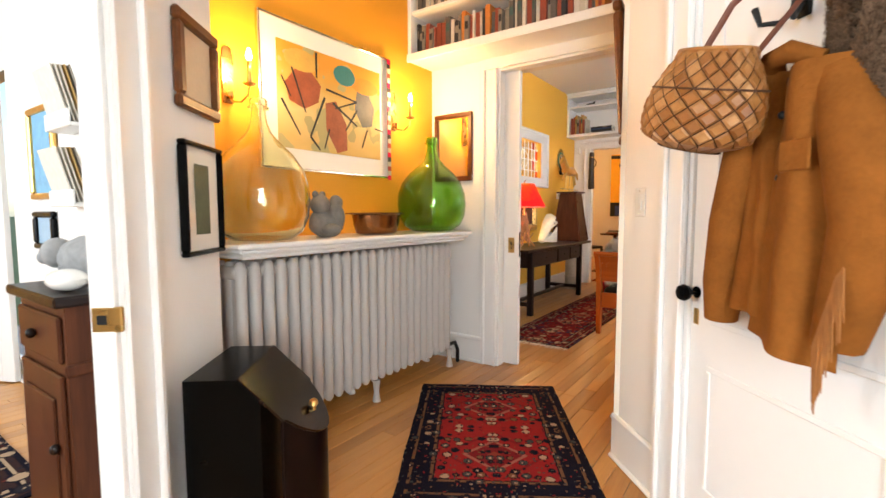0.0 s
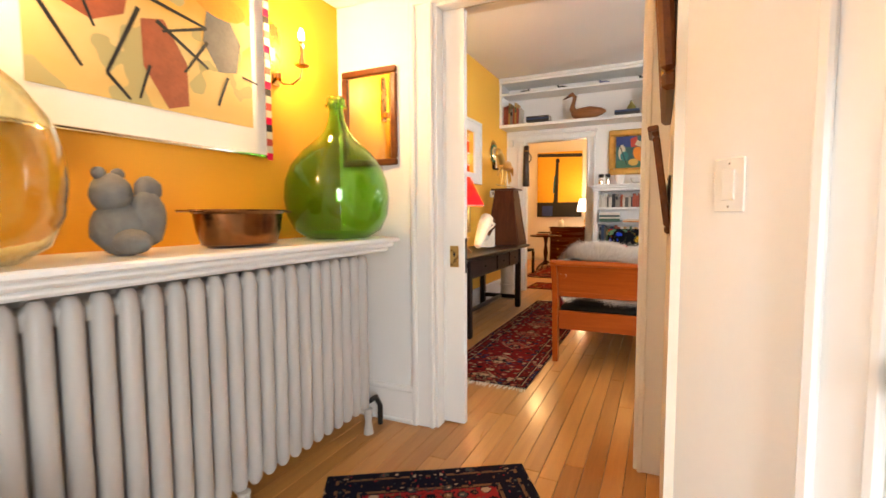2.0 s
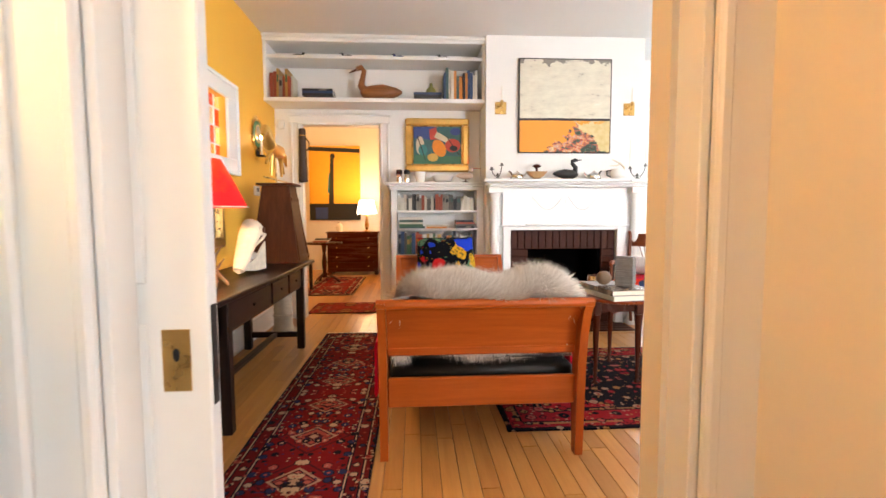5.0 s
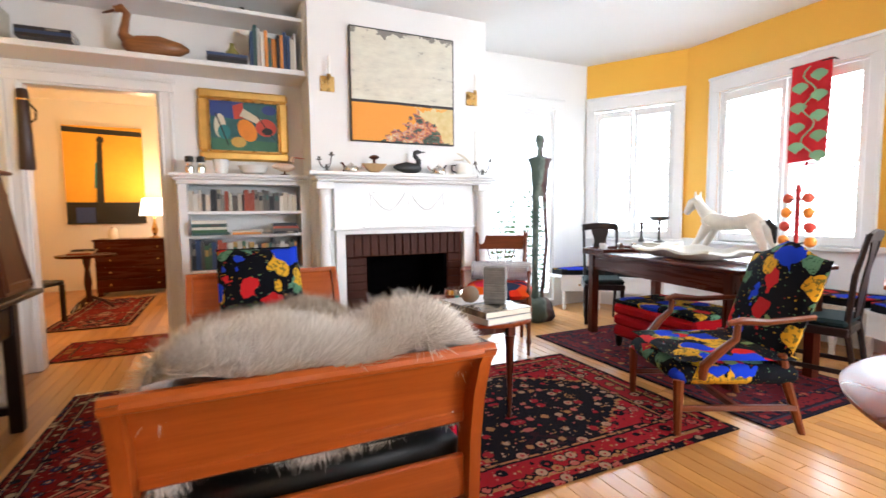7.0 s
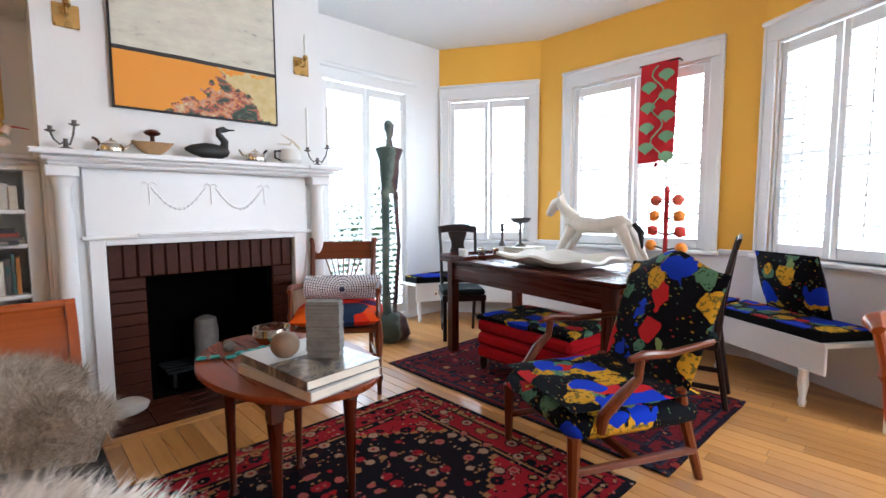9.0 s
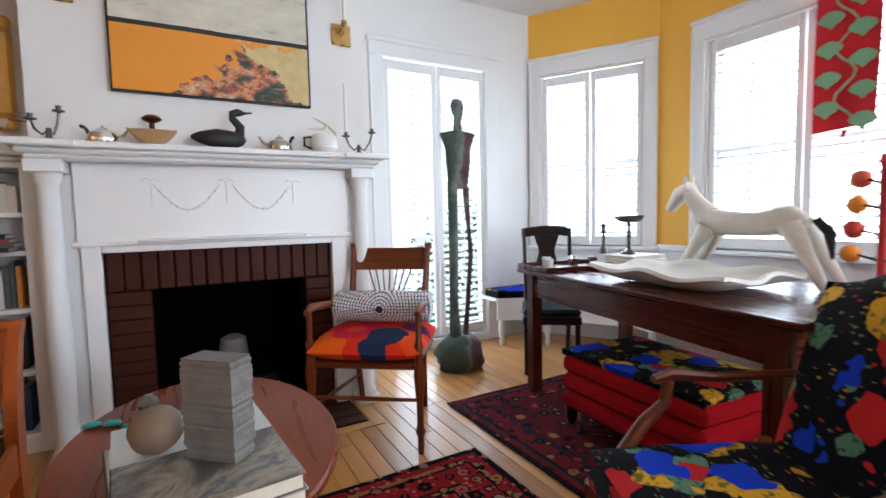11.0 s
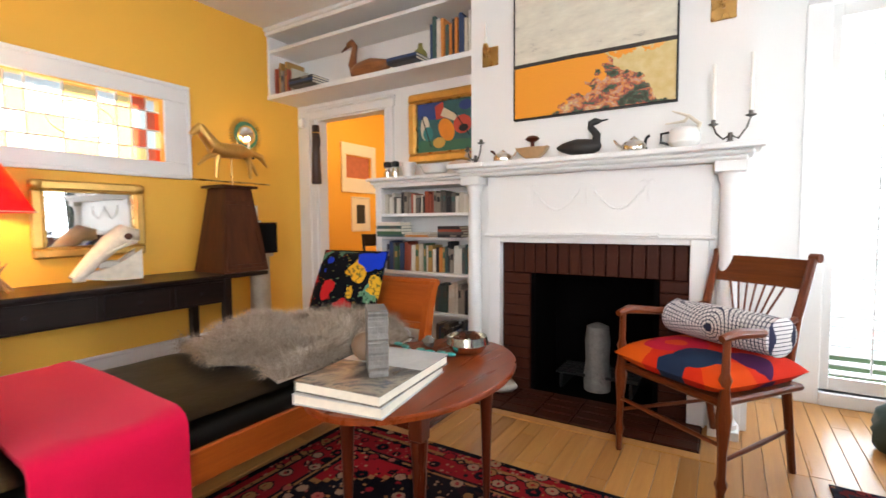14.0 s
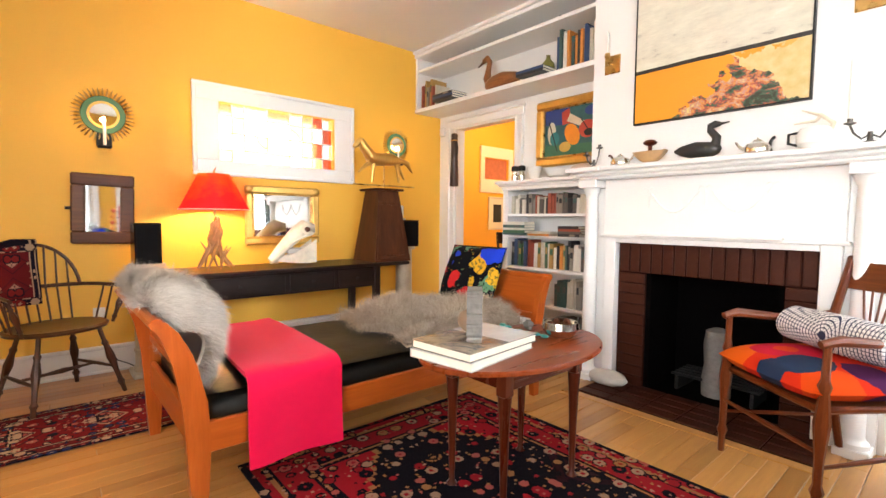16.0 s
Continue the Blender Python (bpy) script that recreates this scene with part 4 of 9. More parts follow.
def demijohn(m, r, h, material, label, rim):
    prof = [(0.35, 0.0), (0.58, 0.004), (0.82, 0.06), (0.96, 0.17), (1.0, 0.29), (0.975, 0.40), (0.87, 0.51), (0.67, 0.61), (0.43, 0.69), (0.25, 0.76), (0.17, 0.83), (0.14, 0.90), (0.135, 0.95), (0.175, 0.955), (0.175, 0.985), (0.14, 1.0)]
    outer = [(a * r, b * h) for a, b in prof]
    inner = [(max(0.01, a * r - 0.005), min(b * h + (0.006 if b < 0.1 else 0), h - 0.002)) for a, b in prof]
    seg = 40
    g = G()
    vs, fs = [], []
    ring = outer + inner[::-1]
    for rr, z in ring:
        for k in range(seg):
            a = 2 * math.pi * k / seg
            wob = 1 + 0.012 * math.sin(3 * a + z * 9)
            vs.append((rr * wob * math.cos(a), rr * wob * math.sin(a), z))
    for i in range(len(ring) - 1):
        for k in range(seg):
            a, b = i * seg + k, i * seg + (k + 1) % seg
            fs.append([a, b, b + seg, a + seg])
    fs += [list(range(seg))[::-1], [(len(ring) - 1) * seg + k for k in range(seg)]]
    g.add(vs, fs)
    root = thing("demijohn", m, label, "glass bottle", "demijohns on the radiator shelf")
    part("bottle", g, material, root, smooth=60)
    part("lip", G().tube([(0.18 * r * math.cos(k * math.pi / 12), 0.18 * r * math.sin(k * math.pi / 12), 0.935 * h) for k in range(25)], 0.007, 8), material, root, smooth=60)
    return root


demijohn(pose(-1.93, 1.52, RS + 0.002), 0.225, 0.65, PALEGLASS, "large pale yellow-green glass demijohn on the radiator shelf", 0)
demijohn(pose(-1.915, 2.845, RS + 0.002), 0.238, 0.645, GREENGLASS, "large bright green glass demijohn on the radiator shelf", 0)

# ---- daybed ----
bed = thing("daybed", pose(0, 0, 0), "cherry wood sleigh daybed with a black leather mattress", "daybed")
BX0, BX1 = -1.25, -0.33


def bed_end(y, way):
    """A curved end board: way -1 leans back towards -y."""
    for x in (BX0, BX1):
        pts = [(0, 0.0), (0.0, 0.30), (0.01, 0.45), (0.04, 0.60), (0.085, 0.715), (0.125, 0.765)]
        out = G()
        vs, fs = [], []
        for i, (dy, z) in enumerate(pts):
            t = 0.024 + 0.018 * min(1, z / 0.3) - 0.015 * max(0, (z - 0.5) / 0.3)
            for sx in (-0.019, 0.019):
                for sy in (-t, t):
                    vs.append((x + sx, y + way * dy + sy, z))
        for i in range(len(pts) - 1):
            o = 4 * i
            for a, b in ((0, 1), (1, 3), (3, 2), (2, 0)):
                fs.append([o + a, o + b, o + b + 4, o + a + 4])
        fs += [[0, 1, 3, 2], [4 * len(pts) - 4 + q for q in (0, 2, 3, 1)]]
        out.add(vs, fs)
        part("end_post", out, CHERRY_Z, bed)
    part("end_panel", G().sheet(lambda u, v: (BX0 + 0.02 + u * (BX1 - BX0 - 0.04), y + way * (0.02 + 0.10 * v * v + 0.01 * v) - way * 0.012, 0.53 + 0.225 * v), 4, 8, 0.022), CHERRY_X, bed)
    part("top_rail", G().tube([(BX0 - 0.02, y + way * 0.125, 0.758), (BX1 + 0.02, y + way * 0.125, 0.758)], 0.022, 10), CHERRY_X, bed)
    part("middle_rail", G().box(BX0 + 0.019, BX1 - 0.019, y - 0.013, y + 0.013, 0.495, 0.535, 0.006), CHERRY_X, bed)
    part("low_rail", G().box(BX0 + 0.019, BX1 - 0.019, y - 0.013, y + 0.013, 0.25, 0.39, 0.006), CHERRY_X, bed)


bed_end(4.58, -1)
bed_end(6.56, 1)
for x in (BX0, BX1):
    part("side_rail", G().box(x - 0.013, x + 0.013, 4.585, 6.53, 0.25, 0.37, 0.005), CHERRY_Y, bed)
part("slat_base", G().box(BX0 + 0.014, BX1 - 0.014, 4.60, 6.53, 0.30, 0.325, 0), CHERRY_Y, bed)


def puff(u, v, a, b, h, sag=0.0, seed=0):
    e = min(1, 7 * min(u, 1 - u)) * min(1, 9 * min(v, 1 - v))
    return h * (0.72 + 0.28 * e ** 0.5) + 0.008 * noise.noise(Vector((u * a * 4, v * b * 4, seed)))


mx0, mx1, my0, my1 = BX0 + 0.025, BX1 - 0.005, 4.61, 6.50
mat_g = G().box(mx0, mx1, my0, my1, 0.327, 0.44, 0.03)
mat_g.sheet(lambda u, v: (mx0 + 0.006 + u * (mx1 - mx0 - 0.012), my0 + 0.006 + v * (my1 - my0 - 0.012), 0.41 + puff(u, v, 0.8, 2.0, 0.075)), 20, 40)
part("mattress", mat_g, LEATHER, bed, "black leather mattress", 60)


# ---- rugs ----
def rug(name, x0, x1, y0, y1, material, label, fringe=False, rz=0):
    cx, cy, w, l = (x0 + x1) / 2, (y0 + y1) / 2, x1 - x0, y1 - y0
    g = G().sheet(lambda u, v: ((u - 0.5) * w + 0.006 * noise.noise(Vector((v * 5, cx, u))), (v - 0.5) * l + 0.006 * noise.noise(Vector((u * 5, cy, v))), 0.010 + 0.002 * noise.noise(Vector((u * w * 3, v * l * 3, cx)))), 24, 40, 0.008)
    root = thing(name, pose(cx, cy, 0.001, 0, 0, rz), label, "rug")
    part("weave", g, material, root, smooth=40)
    if fringe:
        for s in (-1, 1):
            fr = G()
            n = int(w / 0.012)
            for k in range(n):
                x = -w / 2 + w * (k + 0.5) / n
                dx, ln = random.uniform(-0.02, 0.02), random.uniform(0.035, 0.065)
                fr.tube([(x, s * l / 2, 0.008), (x + dx * 0.5, s * (l / 2 + ln * 0.5), 0.006), (x + dx, s * (l / 2 + ln), 0.003)], [0.003, 0.0035, 0.002], 4)
            part("fringe", fr, PAPER, root, "cream wool fringe")
    return root


RED, NAVY, IVORY, ROSE, OCHRE = (0.32, 0.012, 0.020), (0.006, 0.007, 0.020), (0.50, 0.36, 0.24), (0.42, 0.10, 0.08), (0.36, 0.17, 0.06)
rug("runner_rug", -1.95, -1.30, 3.90, 6.92, rug_mat("runner_pile", 0.65, 3.02, (0.20, 0.010, 0.016), (0.14, 0.010, 0.014), IVORY, [ROSE, IVORY, (0.02, 0.03, 0.10)], 17.0), "long dark red runner rug with diamonds and cream fringe", True)
rug("carpet", -0.62, 1.40, 4.80, 6.26, rug_mat("carpet_pile", 2.02, 1.46, (0.004, 0.004, 0.008), RED, OCHRE, [ROSE, RED, (0.40, 0.25, 0.16)], 13.0, medallion=0.06, dark=(0.003, 0.003, 0.008), corner=(0.36, 0.012, 0.022)), "large red and navy oriental carpet with floral border")
rug("carpet", 1.55, 2.70, 4.72, 6.80, rug_mat("desk_carpet_pile", 1.15, 2.08, (0.10, 0.008, 0.014), (0.16, 0.012, 0.016), (0.03, 0.03, 0.05), [(0.28, 0.03, 0.03), OCHRE, NAVY], 13.0, medallion=0.25), "dark red oriental carpet under the desk")
rug("hall_rug", -0.42, 0.42, -0.62, 0.62, rug_mat("hall_pile", 0.84, 1.24, (0.34, 0.022, 0.026), NAVY, (0.20, 0.10, 0.05), [NAVY, IVORY, (0.06, 0.07, 0.07)], 19.0, medallion=0.35), "red and navy oriental hall rug", rz=-31).matrix_basis = pose(-1.115, 2.275, 0.001, 0, 0, 31.6)

# ---- coffee table ----
CT = 0.605
tab = thing("coffee_table", pose(0.25, 5.68, 0), "oval polished cherry side table with tapered legs", "table")
top = G().lathe([(0.96, CT - 0.022), (1.0, CT - 0.018), (1.0, CT - 0.006), (0.985, CT), (0.5, CT + 0.0002)], (0, 0, 0), 48, 0.305, 0.465)
part("tabletop", top, TABLE_RED, tab, "glossy reddish tabletop", 40)
part("apron", G().box(-0.135, 0.135, -0.22, -0.20, CT - 0.115, CT - 0.023, 0.003).box(-0.135, 0.135, 0.20, 0.22, CT - 0.115, CT - 0.023, 0.003).box(-0.155, -0.135, -0.22, 0.22, CT - 0.115, CT - 0.023, 0.003).box(0.135, 0.155, -0.22, 0.22, CT - 0.115, CT - 0.023, 0.003), MAHOG_Y, tab)
leg = G().box(-0.024, 0.024, -0.024, 0.024, CT - 0.13, CT - 0.022, 0.003).lathe([(0.020, 0), (0.024, 0.012), (0.012, 0.03), (0.016, 0.2), (0.022, 0.40), (0.028, CT - 0.13)], seg=12).mesh("leg", MAHOG_Z)
for sx, sy in ((-1, -1), (1, -1), (-1, 1), (1, 1)):
    part("leg", leg, None, tab, m=pose(sx * 0.145, sy * 0.225, 0))

# ---- console ----
con = thing("console_table", pose(0, 0, 0), "long black-stained rustic console table with drawers", "table")
CH = 0.735
part("tabletop", G().box(-2.575, -2.03, 4.70, 6.82, CH - 0.03, CH, 0.006), BLACKWOOD, con, "worn brown-black top")
part("apron", G().box(-2.55, -2.08, 4.86, 6.50, CH - 0.21, CH - 0.03, 0.004), BLACKWOOD, con)
for k, (a, b) in enumerate(((4.93, 5.62), (5.66, 6.05), (6.09, 6.45))):
    d = part("drawer", G().box(-2.085, -2.068, a, b, CH - 0.195, CH - 0.05, 0.004), BLACKWOOD, con)
    part("drawer_pull", G().box(-2.068, -2.055, (a + b) / 2 - 0.012, (a + b) / 2 + 0.012, CH - 0.13, CH - 0.11, 0.004), IRON, d)
for x in (-2.53, -2.085):
    for y in (4.89, 6.475):
        part("leg", G().box(x - 0.03, x + 0.03, y - 0.03, y + 0.03, 0, CH - 0.03, 0.006), BLACKWOOD_Z, con)
for y in (4.89, 6.475):
    part("stretcher", G().box(-2.50, -2.115, y - 0.018, y + 0.018, 0.10, 0.145, 0.004), BLACKWOOD, con)
part("stretcher", G().box(-2.32, -2.28, 4.91, 6.455, 0.105, 0.14, 0.004), BLACKWOOD, con)


# ---- shared small builders ----
def frame_parts(root, w, h, bar, deep, frame_mat, glass_mat, inner=None, lip=None):
    """A picture or mirror hung with its back on local y = 0, facing -y, centred at the origin."""
    for nm, a in (("frame_top", (-w / 2, w / 2, h / 2 - bar, h / 2)), ("frame_bottom", (-w / 2, w / 2, -h / 2, -h / 2 + bar)), ("frame_left", (-w / 2, -w / 2 + bar, -h / 2 + bar, h / 2 - bar)), ("frame_right", (w / 2 - bar, w / 2, -h / 2 + bar, h / 2 - bar))):
        x0, x1, z0, z1 = a
        part(nm, G().box(x0, x1, -deep, 0, z0, z1, min(bar, deep) * 0.3), frame_mat, root)
    if lip:
        q = bar
        part("inner_lip", G().box(-w / 2 + q, w / 2 - q, -deep * 0.8, -deep * 0.3, h / 2 - q - 0.012, h / 2 - q, 0.003).box(-w / 2 + q, w / 2 - q, -deep * 0.8, -deep * 0.3, -h / 2 + q, -h / 2 + q + 0.012, 0.003).box(-w / 2 + q, -w / 2 + q + 0.012, -deep * 0.8, -deep * 0.3, -h / 2 + q + 0.012, h / 2 - q - 0.012, 0.003).box(w / 2 - q - 0.012, w / 2 - q, -deep * 0.8, -deep * 0.3, -h / 2 + q + 0.012, h / 2 - q - 0.012, 0.003), lip, root)
    part("mirror_glass" if glass_mat is MIRROR else "picture", G().box(-w / 2 + bar - 0.003, w / 2 - bar + 0.003, -deep * 0.3, -0.002, -h / 2 + bar - 0.003, h / 2 - bar + 0.003, 0), glass_mat, root)


def patch(root, name, pts, y, material):
    """A flat painted shape given by points in x, z, on the plane y."""
    n = len(pts)
    part(name, G().add([(x, y, z) for x, z in pts], [list(range(n))]), material, root, smooth=0)


def ellipse(cx, cz, rx, rz, n=14, tilt=0.0):
    return [(cx + rx * math.cos(a) * math.cos(tilt) - rz * math.sin(a) * math.sin(tilt), cz + rx * math.cos(a) * math.sin(tilt) + rz * math.sin(a) * math.cos(tilt)) for a in [2 * math.pi * k / n for k in range(n)]]


def stroke(x0, z0, x1, z1, w):
    d = Vector((x1 - x0, z1 - z0)).normalized()
    s = Vector((-d.y, d.x)) * w / 2
    return [(x0 + s.x, z0 + s.y), (x0 - s.x, z0 - s.y), (x1 - s.x * 0.7, z1 - s.y * 0.7), (x1 + s.x * 0.7, z1 + s.y * 0.7)]


def daub(name, c, var=0.3):
    return plain(name, c, 0.6, var=var, scale=14, bump=0.35, bscale=70)


FACE_W = 90          # hung on the yellow wall, facing +x
P_RED, P_BLUE, P_BLACK, P_OCHRE, P_GREEN, P_CREAM, P_ORANGE, P_TEAL = [daub(n, c) for n, c in (("paint_red", (0.50, 0.06, 0.035)), ("paint_blue", (0.03, 0.06, 0.22)), ("paint_black", (0.012, 0.012, 0.012)), ("paint_ochre", (0.62, 0.38, 0.08)), ("paint_green", (0.05, 0.16, 0.09)), ("paint_cream", (0.66, 0.58, 0.42)), ("paint_orange", (0.80, 0.26, 0.02)), ("paint_teal", (0.03, 0.20, 0.20)))]


def fur(root, fn, nu, nv, count, length, material, seed, name="wool", droop=0.5, comb=(0, 1)):
    """Many fine curved hairs lying along the surface fn(u, v), parted in soft tufts."""
    rnd = random.Random(seed)
    g = G()
    tufts = [(rnd.random(), rnd.random(), rnd.uniform(-1, 1), rnd.uniform(-1, 1)) for _ in range(70)]
    for _ in range(count):
        u, v = rnd.random(), rnd.random()
        p = Vector(fn(u, v))
        du = Vector(fn(min(1, u + 0.01), v)) - Vector(fn(max(0, u - 0.01), v))
        dv = Vector(fn(u, min(1, v + 0.01))) - Vector(fn(u, max(0, v - 0.01)))
        n = du.cross(dv).normalized()
        du, dv = du.normalized(), dv.normalized()
        near = min(tufts, key=lambda q: (q[0] - u) ** 2 + (q[1] - v) ** 2)
        flow = du * (comb[0] + 0.7 * near[2]) + dv * (comb[1] + 0.7 * near[3])
        lean = Vector((rnd.uniform(-1, 1), rnd.uniform(-1, 1), rnd.uniform(-1, 1)))
        way = (n * 0.62 + flow * 0.42 + lean * 0.30).normalized()
        ln = length * rnd.uniform(0.7, 1.2)
        a = p + way * ln * 0.45
        b = a + (n * 0.22 + flow * 0.50 + lean * 0.34 - Vector((0, 0, droop * 0.5))).normalized() * ln * 0.6
        side = way.cross(flow + lean * 0.6 + Vector((0.01, 0, 0))).normalized() * rnd.uniform(0.0009, 0.0017)
        g.add([p - side, p + side, a + side * 0.9, a - side * 0.9, b], [[0, 1, 2, 3], [3, 2, 4]])
    me = bpy.data.meshes.new(name)
    me.from_pydata(g.v, [], g.f)
    me.materials.append(material)
    ob = new(name, me)
    ob.parent = root
    tagged(ob, "long shaggy wool locks", kind="stuff")


def wool_mat(name, dark, light):
    n = Nodes(name)
    col = n.mix(n.random(), dark, light)
    big = n.noise(5, 3)
    n.set(Base_Color=n.mix(n.math("MULTIPLY", big, 1.3, clamp=True), col, n.mix(0.6, col, dark)), Roughness=0.9, Specular_IOR_Level=0.15)
    return n.m


WOOL_PALE = wool_mat("pale_grey_wool", (0.46, 0.40, 0.34), (0.90, 0.85, 0.78))
WOOL_TAN = wool_mat("tan_grey_wool", (0.24, 0.18, 0.13), (0.78, 0.66, 0.53))
WOOL_DARK = wool_mat("brown_fur", (0.06, 0.035, 0.02), (0.25, 0.16, 0.10))
HIDE = plain("hide", (0.70, 0.62, 0.53), 0.9)


def pillow(name, m, w, h, t, material, label, category="cushion"):
    def side(sgn):
        def fn(u, v):
            a, b = 2 * u - 1, 2 * v - 1
            e = max(0.0, (1 - a * a) * (1 - b * b)) ** 0.45
            pull = 1 - 0.06 * (1 - abs(a * b))
            return (a * w / 2 * pull if abs(b) > 0.5 else a * w / 2 * (1 - 0.03 * (1 - a * a)), sgn * t / 2 * e, b * h / 2 * pull)
        return fn
    root = thing(name, m, label, category)
    part("cover", G().sheet(side(-1), 16, 16).sheet(side(1), 16, 16), material, root, smooth=60)
    e = [(-w / 2, -h / 2), (w / 2, -h / 2), (w / 2, h / 2), (-w / 2, h / 2), (-w / 2, -h / 2)]
    part("piping", G().tube([(x * 0.97, 0, z * 0.97) for x, z in e], 0.006, 6), BLACKCLOTH, root)
    return root


def turned(g, p, q, r, seg=8, knob=True):
    """A turned stick from p to q with swellings."""
    p, q = Vector(p), Vector(q)
    prof = [(0, 0.7), (0.12, 0.8), (0.16, 1.25), (0.2, 0.8), (0.35, 0.85), (0.55, 1.45), (0.72, 0.85), (0.76, 1.2), (0.8, 0.75), (1, 0.7)] if knob else [(0, 0.75), (0.5, 1.1), (1, 0.75)]
    return g.tube([p.lerp(q, t) for t, _ in prof], [r * s for _, s in prof], seg)


def bolt(g, x, y, z, r=0.004):
    return g.ball((x, y, z), r, 8, 5)


# ---- hall ----
pd = thing("pocket_door", pose(-1.59, HY + 0.08, 0.008), "white panelled pocket door slid mostly into the wall", "door", kind="structure")
part("leaf", G().box(-0.7, 0.13, 0, 0.038, 0, 2.12, 0.003), WHITE, pd)
for z0, z1 in ((0.2, 0.55), (0.62, 0.95), (1.02, 1.55), (1.62, 1.98)):
    part("panel", G().box(-0.6, 0.03, -0.006, 0, z0, z1, 0.004), WHITE, pd)
lk = part("lock_plate", G().box(0.05, 0.098, -0.003, 0, 0.83, 0.94, 0.001), BRASS, pd, "aged brass lock plate")
part("keyhole", G().ball((0.074, -0.003, 0.895), (0.006, 0.002, 0.012), 10, 6), IRON, lk)
part("edge_latch", G().box(0.1295, 0.132, 0.009, 0.029, 0.80, 0.98, 0.0005), IRON, pd)
hs = thing("hall_bookshelf", pose(0, 0, 0), "white bookshelf built high over the pocket door", "shelf unit")
part("lower_shelf", G().box(HX + 0.003, -0.535, 2.90, HY - 0.003, 2.215, 2.25, 0.004), WHITE, hs)
part("fascia", G().box(HX + 0.003, -0.535, 2.885, 2.90, 2.205, 2.262, 0.004), WHITE, hs)
part("upper_shelf", G().box(HX + 0.034, -0.535, 2.91, HY - 0.003, 2.535, 2.56, 0.004), WHITE, hs)
part("side", G().box(HX + 0.003, HX + 0.033, 2.90, HY - 0.003, 2.25, CZ - 0.002, 0.003), WHITE, hs)
random.seed(8)
book_row(HX + 0.045, -0.75, 3.09, 2.251, 0.235, "books over the pocket door", (1, 2, 8, 7, 0, 4, 9, 2, 11), 0.15, (0.014, 0.038))
book_row(HX + 0.045, -1.1, 3.09, 2.561, 0.22, "books over the pocket door", (9, 2, 7, 0, 4, 6), 0.15, (0.016, 0.036))

wm = thing("wall_mirror", pose(-1.965, HY - 0.002, 1.62), "small mirror in a plain honey wood frame", "mirror")
frame_parts(wm, 0.34, 0.505, 0.035, 0.022, WALNUT, MIRROR)


def hall_sconce(y, z):
    s = thing("wall_sconce", pose(HX + 0.003, y, z), "brass wall sconce with one electric candle and tall back plate", "wall lamp", "hall sconces")
    plate = G().prism([(-0.026, -0.13), (0.026, -0.13), (0.030, 0.08), (0.022, 0.13), (0, 0.145), (-0.022, 0.13), (-0.030, 0.08)], 0, 0.008, Matrix(((0, 0, 1, 0), (1, 0, 0, 0), (0, 1, 0, 0), (0, 0, 0, 1))))
    part("back_plate", plate, BRASS, s)
    part("arm", G().tube([(0.008, 0.0, -0.09), (0.045, 0.005, -0.125), (0.09, 0.015, -0.13), (0.125, 0.03, -0.10), (0.13, 0.035, -0.05)], 0.006, 8), BRASS, s)
    part("boss", G().lathe([(0.005, -0.02), (0.02, -0.01), (0.02, 0.01), (0.005, 0.02)], (0.02, 0, -0.09), 12), BRASS, s)
    part("drip_pan", G().lathe([(0.010, -0.06), (0.030, -0.05), (0.032, -0.045), (0.012, -0.043), (0.014, -0.02)], (0.13, 0.035, 0), 16), BRASS, s)
    part("candle_sleeve", G().lathe([(0.010, -0.02), (0.010, 0.06)], (0.13, 0.035, 0), 12), BRASS, s)
    part("bulb", G().lathe([(0.008, 0.06), (0.014, 0.075), (0.013, 0.09), (0.004, 0.115)], (0.13, 0.035, 0), 12), BULB, s, "lit flame bulb").visible_shadow = False


hall_sconce(1.515, 1.79)
hall_sconce(2.73, 1.83)

P_MAROON, P_SLATE = daub("paint_maroon", (0.36, 0.09, 0.035), 0.6), daub("paint_slate", (0.13, 0.13, 0.13), 0.6)
# framed abstract drawing: coloured fields, dark strokes
ad = thing("framed_abstract_print", pose(HX + 0.003, 2.172, 1.765, 0, 0, 90), "large framed abstract print in red and ochre with white mat", "picture")
frame_parts(ad, 1.0, 0.80, 0.012, 0.028, SILVER, MATBOARD)


def abstract_field():
    n = Nodes("abstract_field")
    x, y, z = n.xyz()
    base_c = n.ramp(n.math("ADD", n.math("MULTIPLY", z, 1.6), n.math("ADD", 0.5, n.math("MULTIPLY", n.math("SUBTRACT", n.noise(4, 3), 0.5), 0.5))), [(0.15, (0.62, 0.42, 0.14)), (0.42, (0.66, 0.50, 0.22)), (0.62, (0.60, 0.36, 0.08)), (0.85, (0.66, 0.30, 0.03))])
    tint = n.mix(n.math("GREATER_THAN", n.noise(5.2, 2), 0.56), base_c, (0.42, 0.36, 0.16))
    n.set(Base_Color=tint, Roughness=0.8)
    return n.m


